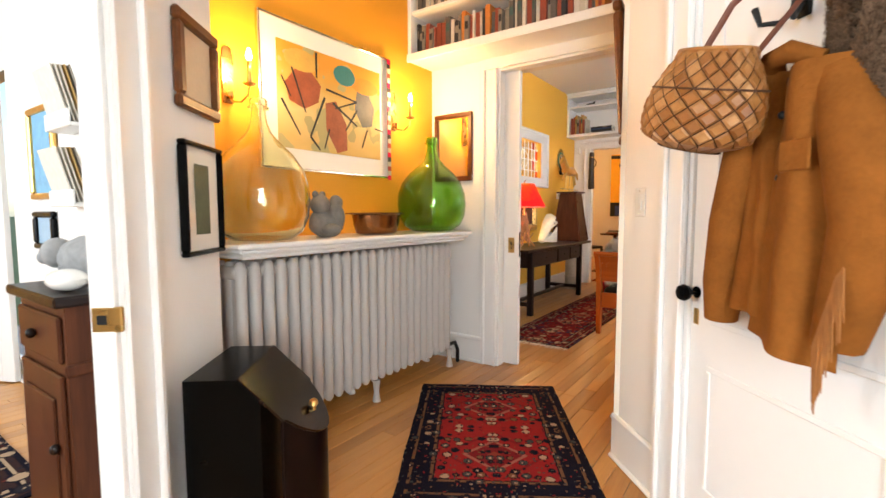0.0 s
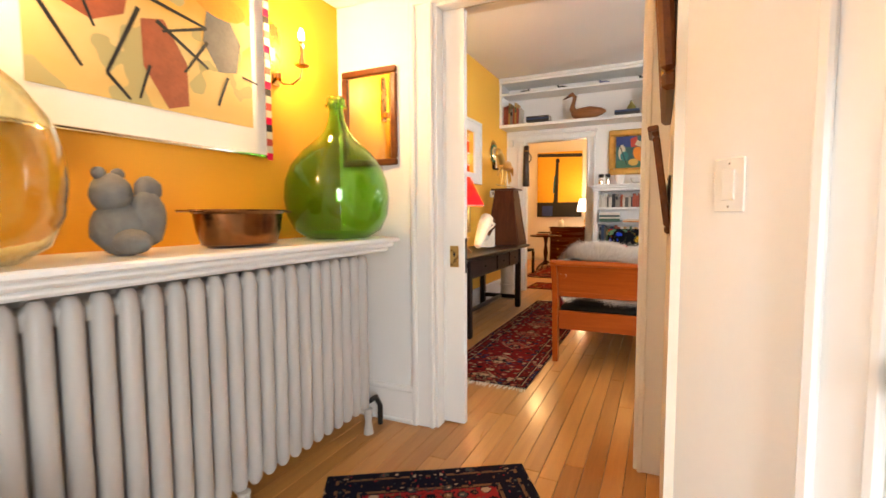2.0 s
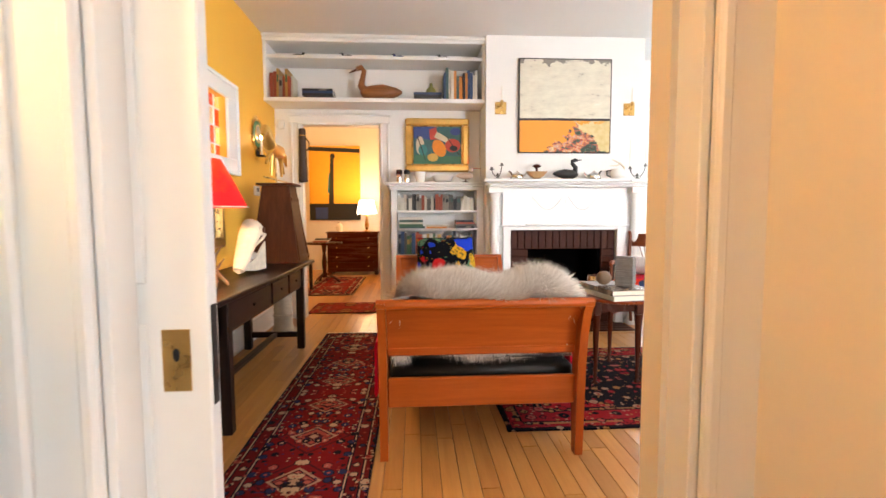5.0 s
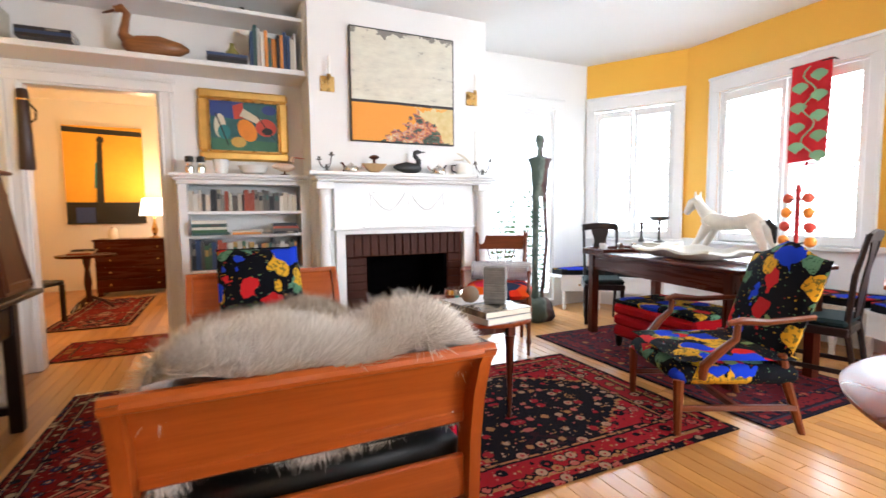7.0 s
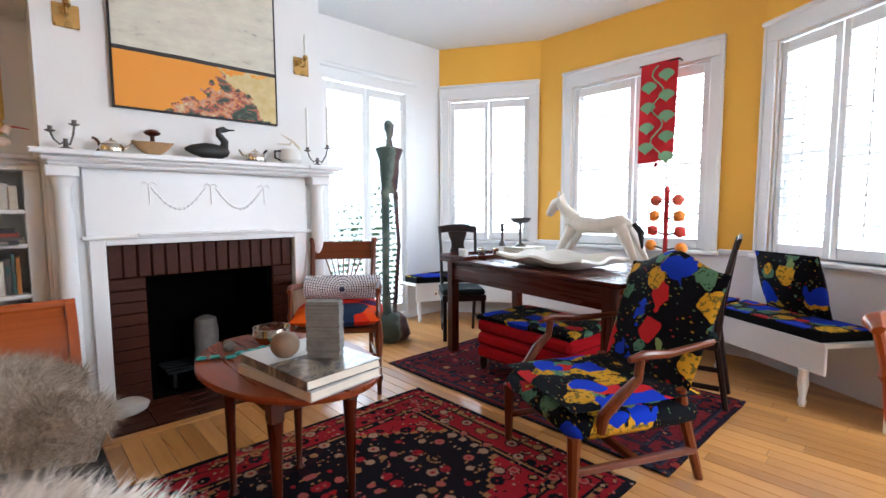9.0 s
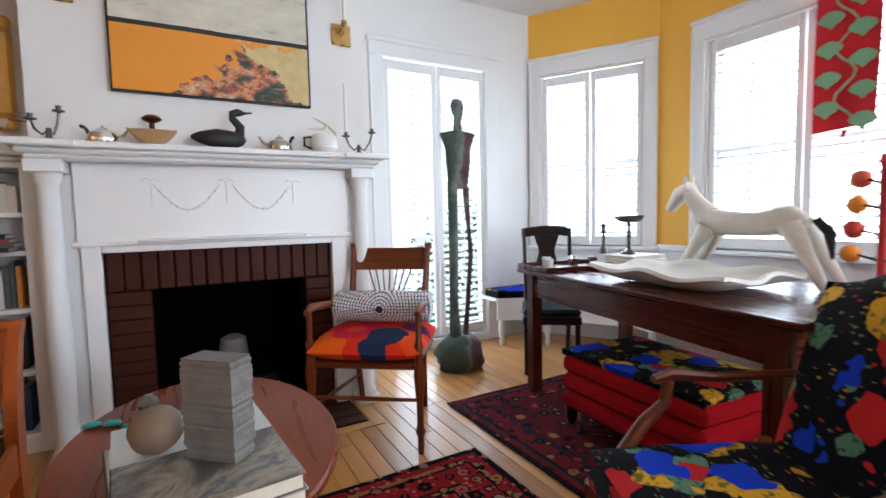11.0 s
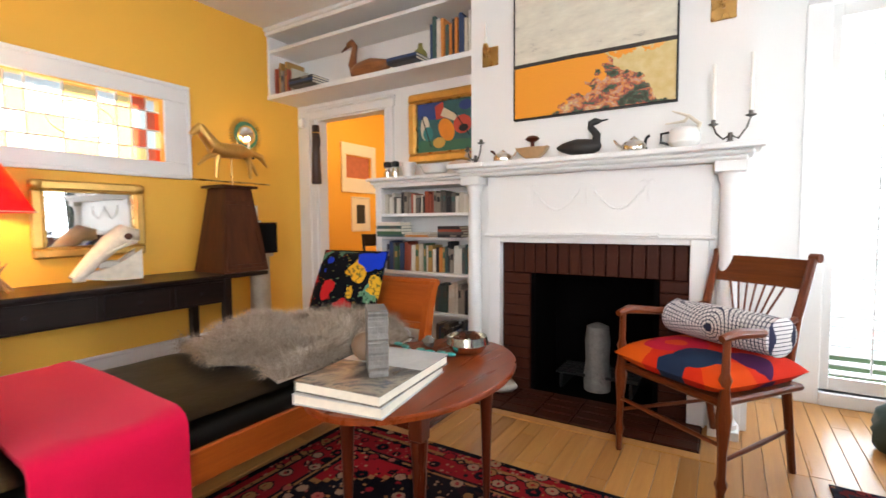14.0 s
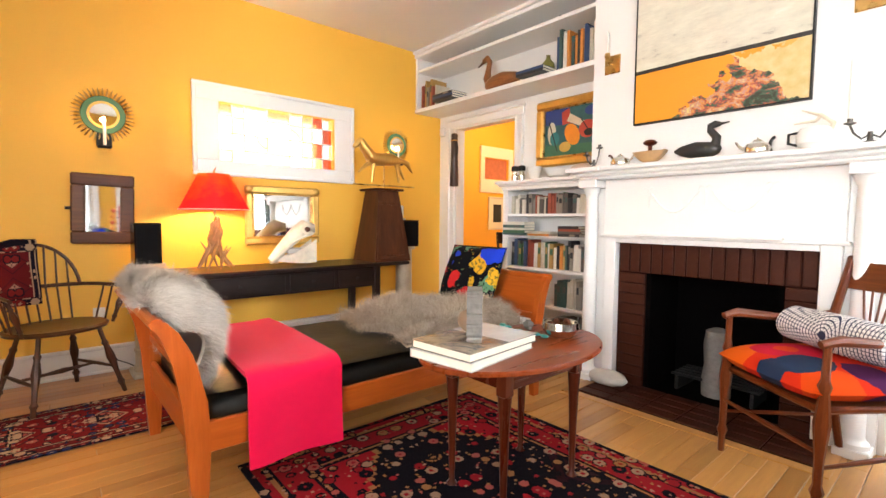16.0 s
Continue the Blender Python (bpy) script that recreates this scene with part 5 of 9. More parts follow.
part("sheet", G().box(-0.385, 0.415, -0.0105, -0.0095, -0.28, 0.29, 0), abstract_field(), ad)
for k, (mt, pts) in enumerate([
        (P_MAROON, ellipse(-0.21, 0.06, 0.13, 0.11, 7, 0.3)), (P_MAROON, ellipse(0.03, -0.12, 0.085, 0.17, 6, 0.3)), (P_SLATE, ellipse(0.27, 0.03, 0.09, 0.13, 6, 0.2)), (P_ORANGE, ellipse(0.27, 0.17, 0.12, 0.05)), (P_TEAL, ellipse(0.10, 0.20, 0.09, 0.06)), (P_OCHRE, ellipse(-0.22, 0.21, 0.12, 0.06)),
        (P_BLACK, stroke(-0.36, -0.02, -0.24, -0.20, 0.014)), (P_BLACK, stroke(-0.29, 0.16, -0.20, -0.07, 0.012)), (P_BLACK, stroke(-0.06, 0.04, -0.17, -0.20, 0.016)), (P_BLACK, stroke(-0.17, -0.20, -0.10, -0.27, 0.014)), (P_BLACK, stroke(-0.05, 0.09, 0.20, 0.06, 0.014)), (P_BLACK, stroke(0.20, 0.06, 0.02, -0.01, 0.012)), (P_BLACK, stroke(0.0, 0.02, 0.20, -0.09, 0.016)), (P_BLACK, stroke(0.20, 0.01, 0.10, -0.13, 0.014)), (P_BLACK, stroke(0.29, -0.10, 0.24, -0.22, 0.014)), (P_BLACK, stroke(-0.12, 0.28, -0.12, 0.14, 0.016)), (P_BLACK, stroke(-0.03, -0.14, -0.07, -0.26, 0.012)), (P_BLACK, stroke(0.36, -0.08, 0.44, -0.09, 0.010)), (P_BLACK, stroke(-0.36, 0.10, -0.30, 0.0, 0.010))]):
    patch(ad, "painted_shape" if k < 6 else "brush_stroke", pts, -0.0112 - 0.0002 * k, mt)
band = thing("textile_band", pose(HX + 0.034, 2.655, 1.76, 0, 0, 90), "narrow woven band in pink, black and cream stripes", "textile")
for k in range(26):
    part("stripe", G().box(-0.016, 0.016, -0.004, 0, 0.40 - 0.031 * (k + 1), 0.40 - 0.031 * k, 0.001), (PINK, P_BLACK, P_CREAM, P_RED, P_CREAM)[k % 5], band)

bear = G().ball((0, 0, 0.075), (0.085, 0.075, 0.08), 16, 10, 0.12, 1).ball((0.0, -0.03, 0.17), (0.055, 0.05, 0.055), 14, 9, 0.1, 2).ball((0.055, 0.03, 0.10), (0.045, 0.05, 0.08), 14, 9, 0.1, 3).ball((0.045, 0.045, 0.185), (0.036, 0.036, 0.038), 12, 8, 0.1, 4).ball((0.075, -0.04, 0.04), (0.06, 0.035, 0.035), 12, 8).ball((-0.01, -0.055, 0.225), 0.018, 8, 6).ball((-0.01, 0.0, 0.225), 0.018, 8, 6)
solo("stone_sculpture", bear, STONE, pose(-1.925, 1.89, RS + 0.001, 0, 0, 10), "grey carved stone sculpture of two huddled rounded figures", "sculpture")
bowl = thing("copper_basin", pose(-1.92, 2.29, RS + 0.001), "oval tarnished copper basin with two flat handles", "bowl")
part("body", G().lathe([(0.6, 0.0), (0.85, 0.01), (0.95, 0.06), (1.0, 0.115), (1.09, 0.125), (1.08, 0.13), (0.98, 0.118), (0.90, 0.06), (0.78, 0.016), (0.3, 0.012)], (0, 0, 0), 36, 0.115, 0.17), COPPER, bowl)
for s in (-1, 1):
    part("handle", G().box(-0.035, 0.035, min(s * 0.17, s * 0.225), max(s * 0.17, s * 0.225), 0.120, 0.128, 0.004), COPPER, bowl)

tin = thing("coal_box", pose(-1.367, 1.072, 0, 0, 0, math.degrees(math.atan2(LD.y, LD.x)) + 90) @ Matrix.Diagonal((1, 1, 1.025, 1)), "black lacquered metal coal box with a sloping rounded lid", "box")
# local x: out of the wall; local y: along it
def box_front(v):
    """How far the rounded front stands out of the wall, across the box."""
    return 0.10 + 0.15 * math.sin(math.pi * min(0.96, max(0.04, v))) ** 0.5


def box_lid(u, v):
    x = 0.02 + u * (box_front(v) - 0.02)
    return (x, -0.135 + v * 0.36, 0.618 - (x - 0.02) * 0.98)


part("body", G().strip([(-0.14, 0.0), (0.085, 0.0), (0.085, 0.545), (0.02, 0.615), (-0.14, 0.615)], -0.14, 0.23), BLACK, tin, smooth=0)
part("front", G().sheet(lambda u, v: (box_front(u) - 0.006, -0.135 + u * 0.36, v * (0.612 - (box_front(u) - 0.02) * 0.98)), 24, 6, 0.006), plain("worn_dark_lacquer", (0.005, 0.0022, 0.002), 0.3, var=0.8, scale=12, Specular_IOR_Level=0.10), tin, smooth=60)
part("lid", G().sheet(box_lid, 10, 24, 0.008), plain("dark_japanned_metal", (0.014, 0.006, 0.003), 0.22, var=0.7, scale=9, Specular_IOR_Level=0.22), tin, "brown-black japanned lid")
part("knob", G().lathe([(0.008, 0), (0.008, 0.012), (0.016, 0.02), (0.014, 0.034), (0.005, 0.04)], (0.20, 0.05, 0.442), 12), BRASS, tin)

for s, zc, w, h, mt, bar, lab in ((0.155, 1.62, 0.30, 0.31, WALNUT, 0.042, "small framed etching in a walnut frame"), (0.155, 1.175, 0.29, 0.38, BLACK, 0.016, "small landscape print in a thin black frame with a white mat")):
    p = diag(s, 0.003, zc, LA, LD, 1)
    fr = thing("framed_picture", Matrix.Translation(p) @ pose(0, 0, 0, 0, 0, ANG_L + 180), lab, "picture", "pictures by the study door")
    frame_parts(fr, w, h, bar, 0.028, mt, daub("aged_paper", (0.62, 0.50, 0.36), 0.12) if bar > 0.03 else MATBOARD)
    if bar < 0.03:
        patch(fr, "print", [(-0.055, -0.12), (0.055, -0.12), (0.055, 0.12), (-0.055, 0.12)], -0.0115, daub("landscape_print", (0.10, 0.12, 0.07), 0.7))
sp = thing("strike_plate", Matrix.Translation(diag(0.62, -0.035, 0.86, LA, LD, 1)) @ pose(0, 0, 0, 0, 0, ANG_L), "polished brass strike plate in the door jamb", "strike plate")
part("plate", G().box(0.004, 0.018, -0.022, 0.052, -0.032, 0.032, 0.003), BRASS, sp)
part("hole", G().box(0.018, 0.0186, -0.008, 0.016, -0.012, 0.012, 0), IRON, sp)

# coat door
cd = thing("coat_door", Matrix.Translation((*DA, 0)) @ pose(0, 0, 0, 0, 0, ANG_R), "white panelled door hung with coats", "door", kind="structure")
part("leaf", G().box(0.487, 1.253, 0.012, 0.05, 0.008, 2.062, 0.003), WHITE, cd)
for z0, z1 in ((0.18, 0.62), (0.76, 1.0), (1.12, 1.95)):
    fr = G().box(0.58, 1.16, 0.006, 0.012, z1 - 0.02, z1, 0.003).box(0.58, 1.16, 0.006, 0.012, z0, z0 + 0.02, 0.003).box(0.58, 0.60, 0.006, 0.012, z0 + 0.02, z1 - 0.02, 0.003).box(1.14, 1.16, 0.006, 0.012, z0 + 0.02, z1 - 0.02, 0.003)
    part("panel_moulding", fr, WHITE, cd)
kn = part("door_knob", G().lathe([(0.020, 0.0), (0.020, 0.004), (0.008, 0.006), (0.008, 0.03), (0.024, 0.036), (0.029, 0.05), (0.024, 0.064), (0.008, 0.068)], (0, 0, 0), 20, m=Matrix.Rotation(radians(90), 4, "X")), BLACK, cd, "black china knob", m=pose(0.515, 0.012, 0.855))
part("escutcheon", G().box(0.505, 0.53, 0.008, 0.012, 0.745, 0.80, 0.002), BRASS, cd)
hk = thing("coat_hook", Matrix.Translation((*DA, 0)) @ pose(0, 0, 0, 0, 0, ANG_R), "dark iron double coat hook on the door", "hook")
part("back_plate", G().box(0.86, 0.90, 0.004, 0.0115, 1.62, 1.74, 0.003), IRON, hk)
for s in (-1, 1):
    part("prong", G().tube([(0.88, 0.004, 1.66), (0.88 + s * 0.02, -0.04, 1.61), (0.88 + s * 0.05, -0.07, 1.615), (0.88 + s * 0.065, -0.075, 1.66)], [0.008, 0.008, 0.007, 0.009], 8), IRON, hk)
DOORM = Matrix.Translation((*DA, 0)) @ pose(0, 0, 0, 0, 0, ANG_R)
jk = thing("suede_jacket", DOORM, "tan fringed suede jacket hanging open on the door", "jacket")


def jacket_panel(x0t, x1t, x0b, x1b, zt, zb, y, bulge, seed, skew=0.0):
    def fn(u, v):
        xa, xb = x0t + (x0b - x0t) * v, x1t + (x1b - x1t) * v
        z = zt + (zb - zt) * v + skew * u * v
        fold = bulge * math.sin(math.pi * u) + 0.018 * math.sin(u * 9 + seed) * v + 0.012 * noise.noise(Vector((u * 4, v * 5, seed)))
        return (xa + (xb - xa) * u, y - fold, z)
    return G().sheet(fn, 14, 18, 0.006)


part("left_front", jacket_panel(0.86, 0.93, 0.78, 0.93, 1.47, 0.86, -0.06, 0.035, 1), SUEDE, jk, smooth=60)
part("right_front", jacket_panel(0.95, 1.10, 0.87, 1.08, 1.46, 0.82, -0.075, 0.055, 2, -0.05), SUEDE, jk, smooth=60)
part("back", jacket_panel(0.84, 1.10, 0.80, 1.08, 1.46, 0.86, -0.02, 0.01, 3), SUEDE, jk, smooth=60)
part("left_sleeve", G().tube([(0.85, -0.05, 1.43), (0.80, -0.06, 1.30), (0.755, -0.06, 1.10), (0.72, -0.055, 0.92), (0.71, -0.05, 0.81)], [0.04, 0.06, 0.062, 0.055, 0.045], 12), SUEDE, jk, smooth=60)
part("right_sleeve", G().tube([(1.06, -0.07, 1.43), (1.12, -0.08, 1.28), (1.155, -0.08, 1.10), (1.12, -0.075, 0.95), (1.09, -0.07, 0.84)], [0.05, 0.07, 0.07, 0.06, 0.05], 12), SUEDE, jk, smooth=60)
# dark strip between the fronts, painted as the shade inside the opening
part("inner_lining", jacket_panel(0.925, 0.965, 0.905, 0.945, 1.45, 0.92, -0.066, 0.004, 4), plain("jacket_opening_shade", (0.018, 0.010, 0.008), 0.9), jk, "dark strip painted as shade in the open front", 60)
part("collar", G().tube([(0.88, -0.05, 1.45), (0.91, -0.10, 1.50), (0.97, -0.11, 1.50), (1.03, -0.08, 1.47)], [0.018, 0.026, 0.026, 0.016], 10), SUEDE, jk, smooth=60)
part("pocket_flap", G().box(0.985, 1.065, -0.142, -0.132, 1.22, 1.29, 0.004), SUEDE, jk)
for z in (1.36, 1.21, 1.07):
    part("button", G().ball((0.945, -0.10, z), (0.010, 0.006, 0.010), 10, 6), IRON, jk)
fg = G()
for k in range(24):
    t = k / 23
    x, z = 1.15 - 0.055 * t, 1.04 - 0.20 * t
    ln = random.uniform(0.10, 0.17)
    fg.tube([(x, -0.135, z), (x + 0.010 + random.uniform(-0.004, 0.004), -0.142, z - ln * 0.55), (x + 0.004 + random.uniform(-0.010, 0.010), -0.138, z - ln)], [0.0032, 0.0028, 0.0014], 5)
tagged(part("fringe", fg, plain("suede_fringe", (0.30, 0.115, 0.026), 0.95, var=0.4, scale=30), jk), "thin suede fringe along the sleeve", kind="stuff")
# birch-bark basket: interlaced strips
bk = thing("birch_bark_basket", DOORM @ pose(0.765, -0.17, 1.43, 0, 16, 0), "woven birch-bark basket with a leather strap", "basket")


def basket_at(a, z, grow=0.0):
    t = (z + 0.13) / 0.26
    r = 0.165 * (0.60 + 0.40 * math.sin(math.pi * min(1.0, 0.22 + 0.80 * t))) * min(1.0, 0.55 + 4.0 * t) + grow
    return Vector((r * 1.25 * math.cos(a) - 0.035 * (1 - t), r * 0.66 * math.sin(a), z))


part("lining", G().sheet(lambda u, v: basket_at(2 * math.pi * u, -0.13 + 0.26 * v, -0.004), 48, 14).lathe([(0.01, -0.129), (0.10, -0.13)], (-0.035, 0, 0), 24, 1.2, 0.62), plain("dark_bark_underside", (0.05, 0.018, 0.006), 0.8), bk, smooth=60)
weave = G()
for i in range(17):
    for j in range(-1, 12):
        # one woven square a cell, standing on its corner
        cu, cv = (i + 0.5 * (j % 2)) / 17, j / 11
        pts = [(cu + du, min(1.0, max(0.0, cv + dv))) for du, dv in ((-0.5 / 17, 0), (0, -1 / 11), (0.5 / 17, 0), (0, 1 / 11))]
        ring = [basket_at(2 * math.pi * (cu + (p - cu) * 0.92), -0.13 + 0.26 * (cv + (q - cv) * 0.92 if 0 < q < 1 else q), 0.001) for p, q in pts]
        inner = [basket_at(2 * math.pi * (cu + (p - cu) * 0.62), -0.13 + 0.26 * min(1.0, max(0.0, cv + (q - cv) * 0.62)), 0.005 + 0.0025 * (j % 2)) for p, q in pts]
        weave.add(ring + inner, [[4, 5, 6, 7], [0, 1, 5, 4], [1, 2, 6, 5], [2, 3, 7, 6], [3, 0, 4, 7]])
part("weave", weave, BARK, bk, "glossy interlaced birch-bark strips", 0)
part("flap_edge", G().tube([basket_at(2 * math.pi * k / 24, 0.035, 0.008) for k in range(25)], 0.003, 6), plain("dark_bark_lacing", (0.07, 0.024, 0.008), 0.6), bk)
part("rim", G().tube([basket_at(2 * math.pi * k / 24, 0.13) for k in range(25)], 0.008, 6), BARK, bk)
part("strap", G().tube([basket_at(2.6, 0.12), (-0.06, 0.06, 0.25), (0.06, 0.10, 0.36), (0.12, 0.14, 0.30), basket_at(0.4, 0.12)], 0.009, 6, 0.35), plain("brown_leather_strap", (0.14, 0.04, 0.02), 0.5), bk)
ff = thing("fur_pelt", DOORM, "brown and white fur pelt hanging on the door", "fur")
pelt_fn = lambda u, v: (1.0 + 0.20 * u, -0.05 - 0.03 * math.sin(3.1 * u), 1.25 + 0.7 * v)
part("hide", G().sheet(pelt_fn, 8, 14, 0.01), WOOL_DARK, ff, smooth=60)
fur(ff, lambda u, v: (1.0 + 0.20 * u, -0.06 - 0.03 * math.sin(3.1 * u), 1.95 - 0.7 * v), 1, 1, 9000, 0.06, WOOL_DARK, 4)
fur(ff, lambda u, v: (1.19 + 0.04 * u, -0.05, 1.95 - 0.75 * v), 1, 1, 3000, 0.06, WOOL_PALE, 5)


def switch(m, gangs, label):
    s = thing("light_switch", m, label, "light switch")
    w = 0.075 + 0.046 * (gangs - 1)
    part("plate", G().box(-w / 2, w / 2, -0.006, -0.001, -0.058, 0.058, 0.003), PORCELAIN, s)
    for k in range(gangs):
        x = (k - (gangs - 1) / 2) * 0.046
        part("rocker", G().box(x - 0.016, x + 0.016, -0.010, -0.006, -0.033, 0.033, 0.002), PORCELAIN, s)
    for z in (-0.046, 0.046):
        part("screw", bolt(G(), 0, -0.006, z, 0.003), SILVER, s)


switch(Matrix.Translation(diag(0.165, 0, 1.17)) @ pose(0, 0, 0, 0, 0, ANG_R), 1, "white rocker light switch on the slanting wall")
switch(pose(-0.53, 2.80, 1.175, 0, 0, -90), 2, "white double light switch on the cream wall")
am = thing("antique_mirror", pose(-0.545, 2.69, 1.205, 8, 0, -90) @ Matrix.Diagonal((0.82, 1.0, 0.94, 1)), "narrow antique mirror with a gilt painted top panel", "mirror")
frame_parts(am, 0.21, 0.33, 0.022, 0.020, WALNUT, plain("tarnished_mirror_glass", (0.10, 0.085, 0.07), 0.12, 1.0, var=0.6, scale=14, bump=0))
part("painted_panel", G().box(-0.086, 0.086, -0.0085, -0.007, 0.055, 0.14, 0), P_BLACK, am)
part("divider", G().box(-0.085, 0.085, -0.018, -0.002, 0.038, 0.058, 0.003), WALNUT, am)
part("cornice", G().box(-0.118, 0.118, -0.03, 0, 0.158, 0.175, 0.004), WALNUT, am)
for k in range(7):
    patch(am, "gilt_spot", ellipse(0.022 * math.cos(k), 0.085 + 0.03 * math.sin(k * 2.2) * 0.6, 0.012, 0.010), -0.0092, GOLD)
bp = thing("dark_painting", pose(-0.545, 2.72, 1.76, 4, 0, -90), "large dark old painting in a gilt and brown frame", "picture")
frame_parts(bp, 0.56, 0.66, 0.05, 0.04, WALNUT, daub("old_varnished_canvas", (0.05, 0.022, 0.014), 0.6), lip=GOLD)


# ---- study seen through the doorway ----
cb = thing("carved_cabinet", pose(-1.92, 0.86, 0) @ Matrix.Diagonal((0.68, 0.80, 0.96, 1)), "dark carved wooden cabinet with a drawer and a panelled door", "cabinet")
part("top", G().box(-0.34, 0.37, -0.25, 0.30, 0.885, 0.92, 0.008), BLACKWOOD, cb)
part("body", G().box(-0.30, 0.33, -0.21, 0.29, 0.06, 0.885, 0.004), BROWNWOOD, cb)
part("plinth", G().box(-0.33, 0.36, -0.24, 0.30, 0, 0.06, 0.008), BROWNWOOD, cb)
part("side_moulding", G().box(0.33, 0.345, -0.22, 0.29, 0.66, 0.70, 0.006), BROWNWOOD, cb)
d1 = part("drawer", G().box(-0.27, 0.30, -0.228, -0.21, 0.70, 0.85, 0.006), BROWNWOOD, cb)
part("knob", G().ball((0.0, -0.245, 0.775), 0.018, 12, 8), BLACKWOOD, d1)
d2 = part("door", G().box(-0.27, 0.30, -0.228, -0.21, 0.10, 0.66, 0.006), BROWNWOOD, cb)
part("panel", G().box(-0.2, 0.23, -0.238, -0.226, 0.18, 0.58, 0.01), BROWNWOOD, d2)
part("knob", G().ball((0.24, -0.245, 0.42), 0.018, 12, 8), BLACKWOOD, d2)
boar = G().ball((0, 0, 0.10), (0.17, 0.09, 0.095), 18, 11, 0.12, 5).ball((-0.17, -0.01, 0.12), (0.075, 0.06, 0.065), 14, 9, 0.1, 6).ball((-0.24, -0.01, 0.10), (0.035, 0.03, 0.03), 10, 7)
for x, y in ((-0.09, -0.05), (-0.09, 0.05), (0.1, -0.05), (0.1, 0.05)):
    boar.lathe([(0.022, 0), (0.02, 0.03), (0.028, 0.07)], (x, y, 0), 10)
solo("stone_boar", boar, plain("pale_grey_stone", (0.30, 0.30, 0.30), 0.8, var=0.5, scale=24, bump=0.6, bscale=45), pose(-1.97, 0.86, 0.884, 0, 0, 25) @ Matrix.Diagonal((0.80, 0.80, 0.85, 1)), "rough pale grey carved stone animal on the cabinet", "sculpture")
solo("white_pebble", G().ball((0, 0, 0.035), (0.085, 0.055, 0.035), 16, 9, 0.08, 7), PORCELAIN, pose(-1.80, 0.735, 0.884), "smooth white pebble on the cabinet", "stone")
rug("study_rug", -3.6, -2.35, -0.35, 0.80, rug_mat("study_pile", 1.25, 1.15, (0.05, 0.012, 0.012), (0.04, 0.02, 0.02), IVORY, [(0.16, 0.03, 0.02), IVORY, (0.02, 0.02, 0.03)], 10.0), "dark patterned rug on the study floor")
for x, z, w, h, mt, cm, lab in ((-3.36, 1.47, 0.42, 0.52, GOLD, daub("blue_sea_painting", (0.20, 0.45, 0.70), 0.5), "blue seascape in a gilt frame"), (-3.40, 1.03, 0.34, 0.22, BLACK, daub("pale_blue_print", (0.35, 0.50, 0.65), 0.4), "small blue print in a black frame")):
    fr = thing("framed_picture", pose(x, 1.118, z), lab, "picture", "pictures in the study")
    frame_parts(fr, w, h, 0.035, 0.03, mt, cm)
for z in (1.55, 1.18):
    rk = thing("magazine_rack", pose(-2.78, 1.118, z), "white wall rack holding leaning magazines", "magazine rack", "magazine racks")
    part("bracket", G().box(-0.16, 0.16, -0.10, 0, -0.02, 0.0, 0.004), WHITE, rk)
    part("lip", G().box(-0.16, 0.16, -0.11, -0.098, -0.02, 0.06, 0.004), WHITE, rk)
    for k in range(5):
        part("magazine", G().box(-0.13, 0.12, -0.006, 0.0, 0.0, 0.26, 0.001, pose(0.01 * k, -0.085 + 0.015 * k, 0.002, 14)), BOOKM[(11, 4, 0, 6, 9)[k]], rk)
gdr = thing("glazed_door", pose(-4.05, 1.08, 0, 0, 0, 205), "open white glazed door with small panes", "door", kind="structure")
part("leaf", G().box(0, 0.10, -0.02, 0.02, 0.01, 2.03, 0.003).box(0.70, 0.80, -0.02, 0.02, 0.01, 2.03, 0.003).box(0.10, 0.70, -0.02, 0.02, 0.01, 0.27, 0.003).box(0.10, 0.70, -0.02, 0.02, 1.92, 2.03, 0.003), WHITE, gdr)
for k in range(1, 5):
    part("glazing_bar", G().box(0.10, 0.70, -0.012, 0.012, 0.27 + 0.33 * k - 0.012, 0.27 + 0.33 * k + 0.012, 0.003), WHITE, gdr)
part("glazing_bar", G().box(0.39, 0.41, -0.012, 0.012, 0.27, 1.92, 0.003), WHITE, gdr)

# ---- far room ----
random.seed(21)
fp = thing("abstract_canvas", pose(-2.74, 12.29, 1.80), "large yellow abstract canvas with a tall black shape", "picture")
part("canvas", G().box(-0.52, 0.52, -0.04, 0, -0.76, 0.76, 0.004), daub("yellow_canvas", (0.80, 0.42, 0.03), 0.15), fp)
for mt, pts in ((P_BLACK, [(-0.52, -0.76), (0.52, -0.76), (0.52, -0.42), (-0.52, -0.42)]), (P_BLACK, [(-0.52, 0.66), (0.52, 0.62), (0.52, 0.70), (-0.52, 0.74)]), (P_BLACK, stroke(-0.08, -0.42, -0.05, 0.50, 0.10)), (P_BLACK, ellipse(-0.04, 0.55, 0.05, 0.06)), (P_TEAL, stroke(-0.12, -0.2, -0.10, 0.2, 0.06)), (P_BLUE, [(-0.40, -0.74), (-0.15, -0.74), (-0.15, -0.5), (-0.40, -0.5)])):
    patch(fp, "painted_shape", pts, -0.0405 - 0.0004 * random.random(), mt)
ch = thing("chest_of_drawers", pose(-2.28, 11.62, 0), "dark red wooden chest of drawers", "chest of drawers")
part("top", G().box(-0.50, 0.50, -0.26, 0.26, 0.80, 0.825, 0.005), MAHOG_X, ch)
part("body", G().box(-0.48, 0.48, -0.24, 0.25, 0.06, 0.80, 0.004), MAHOG_X, ch)
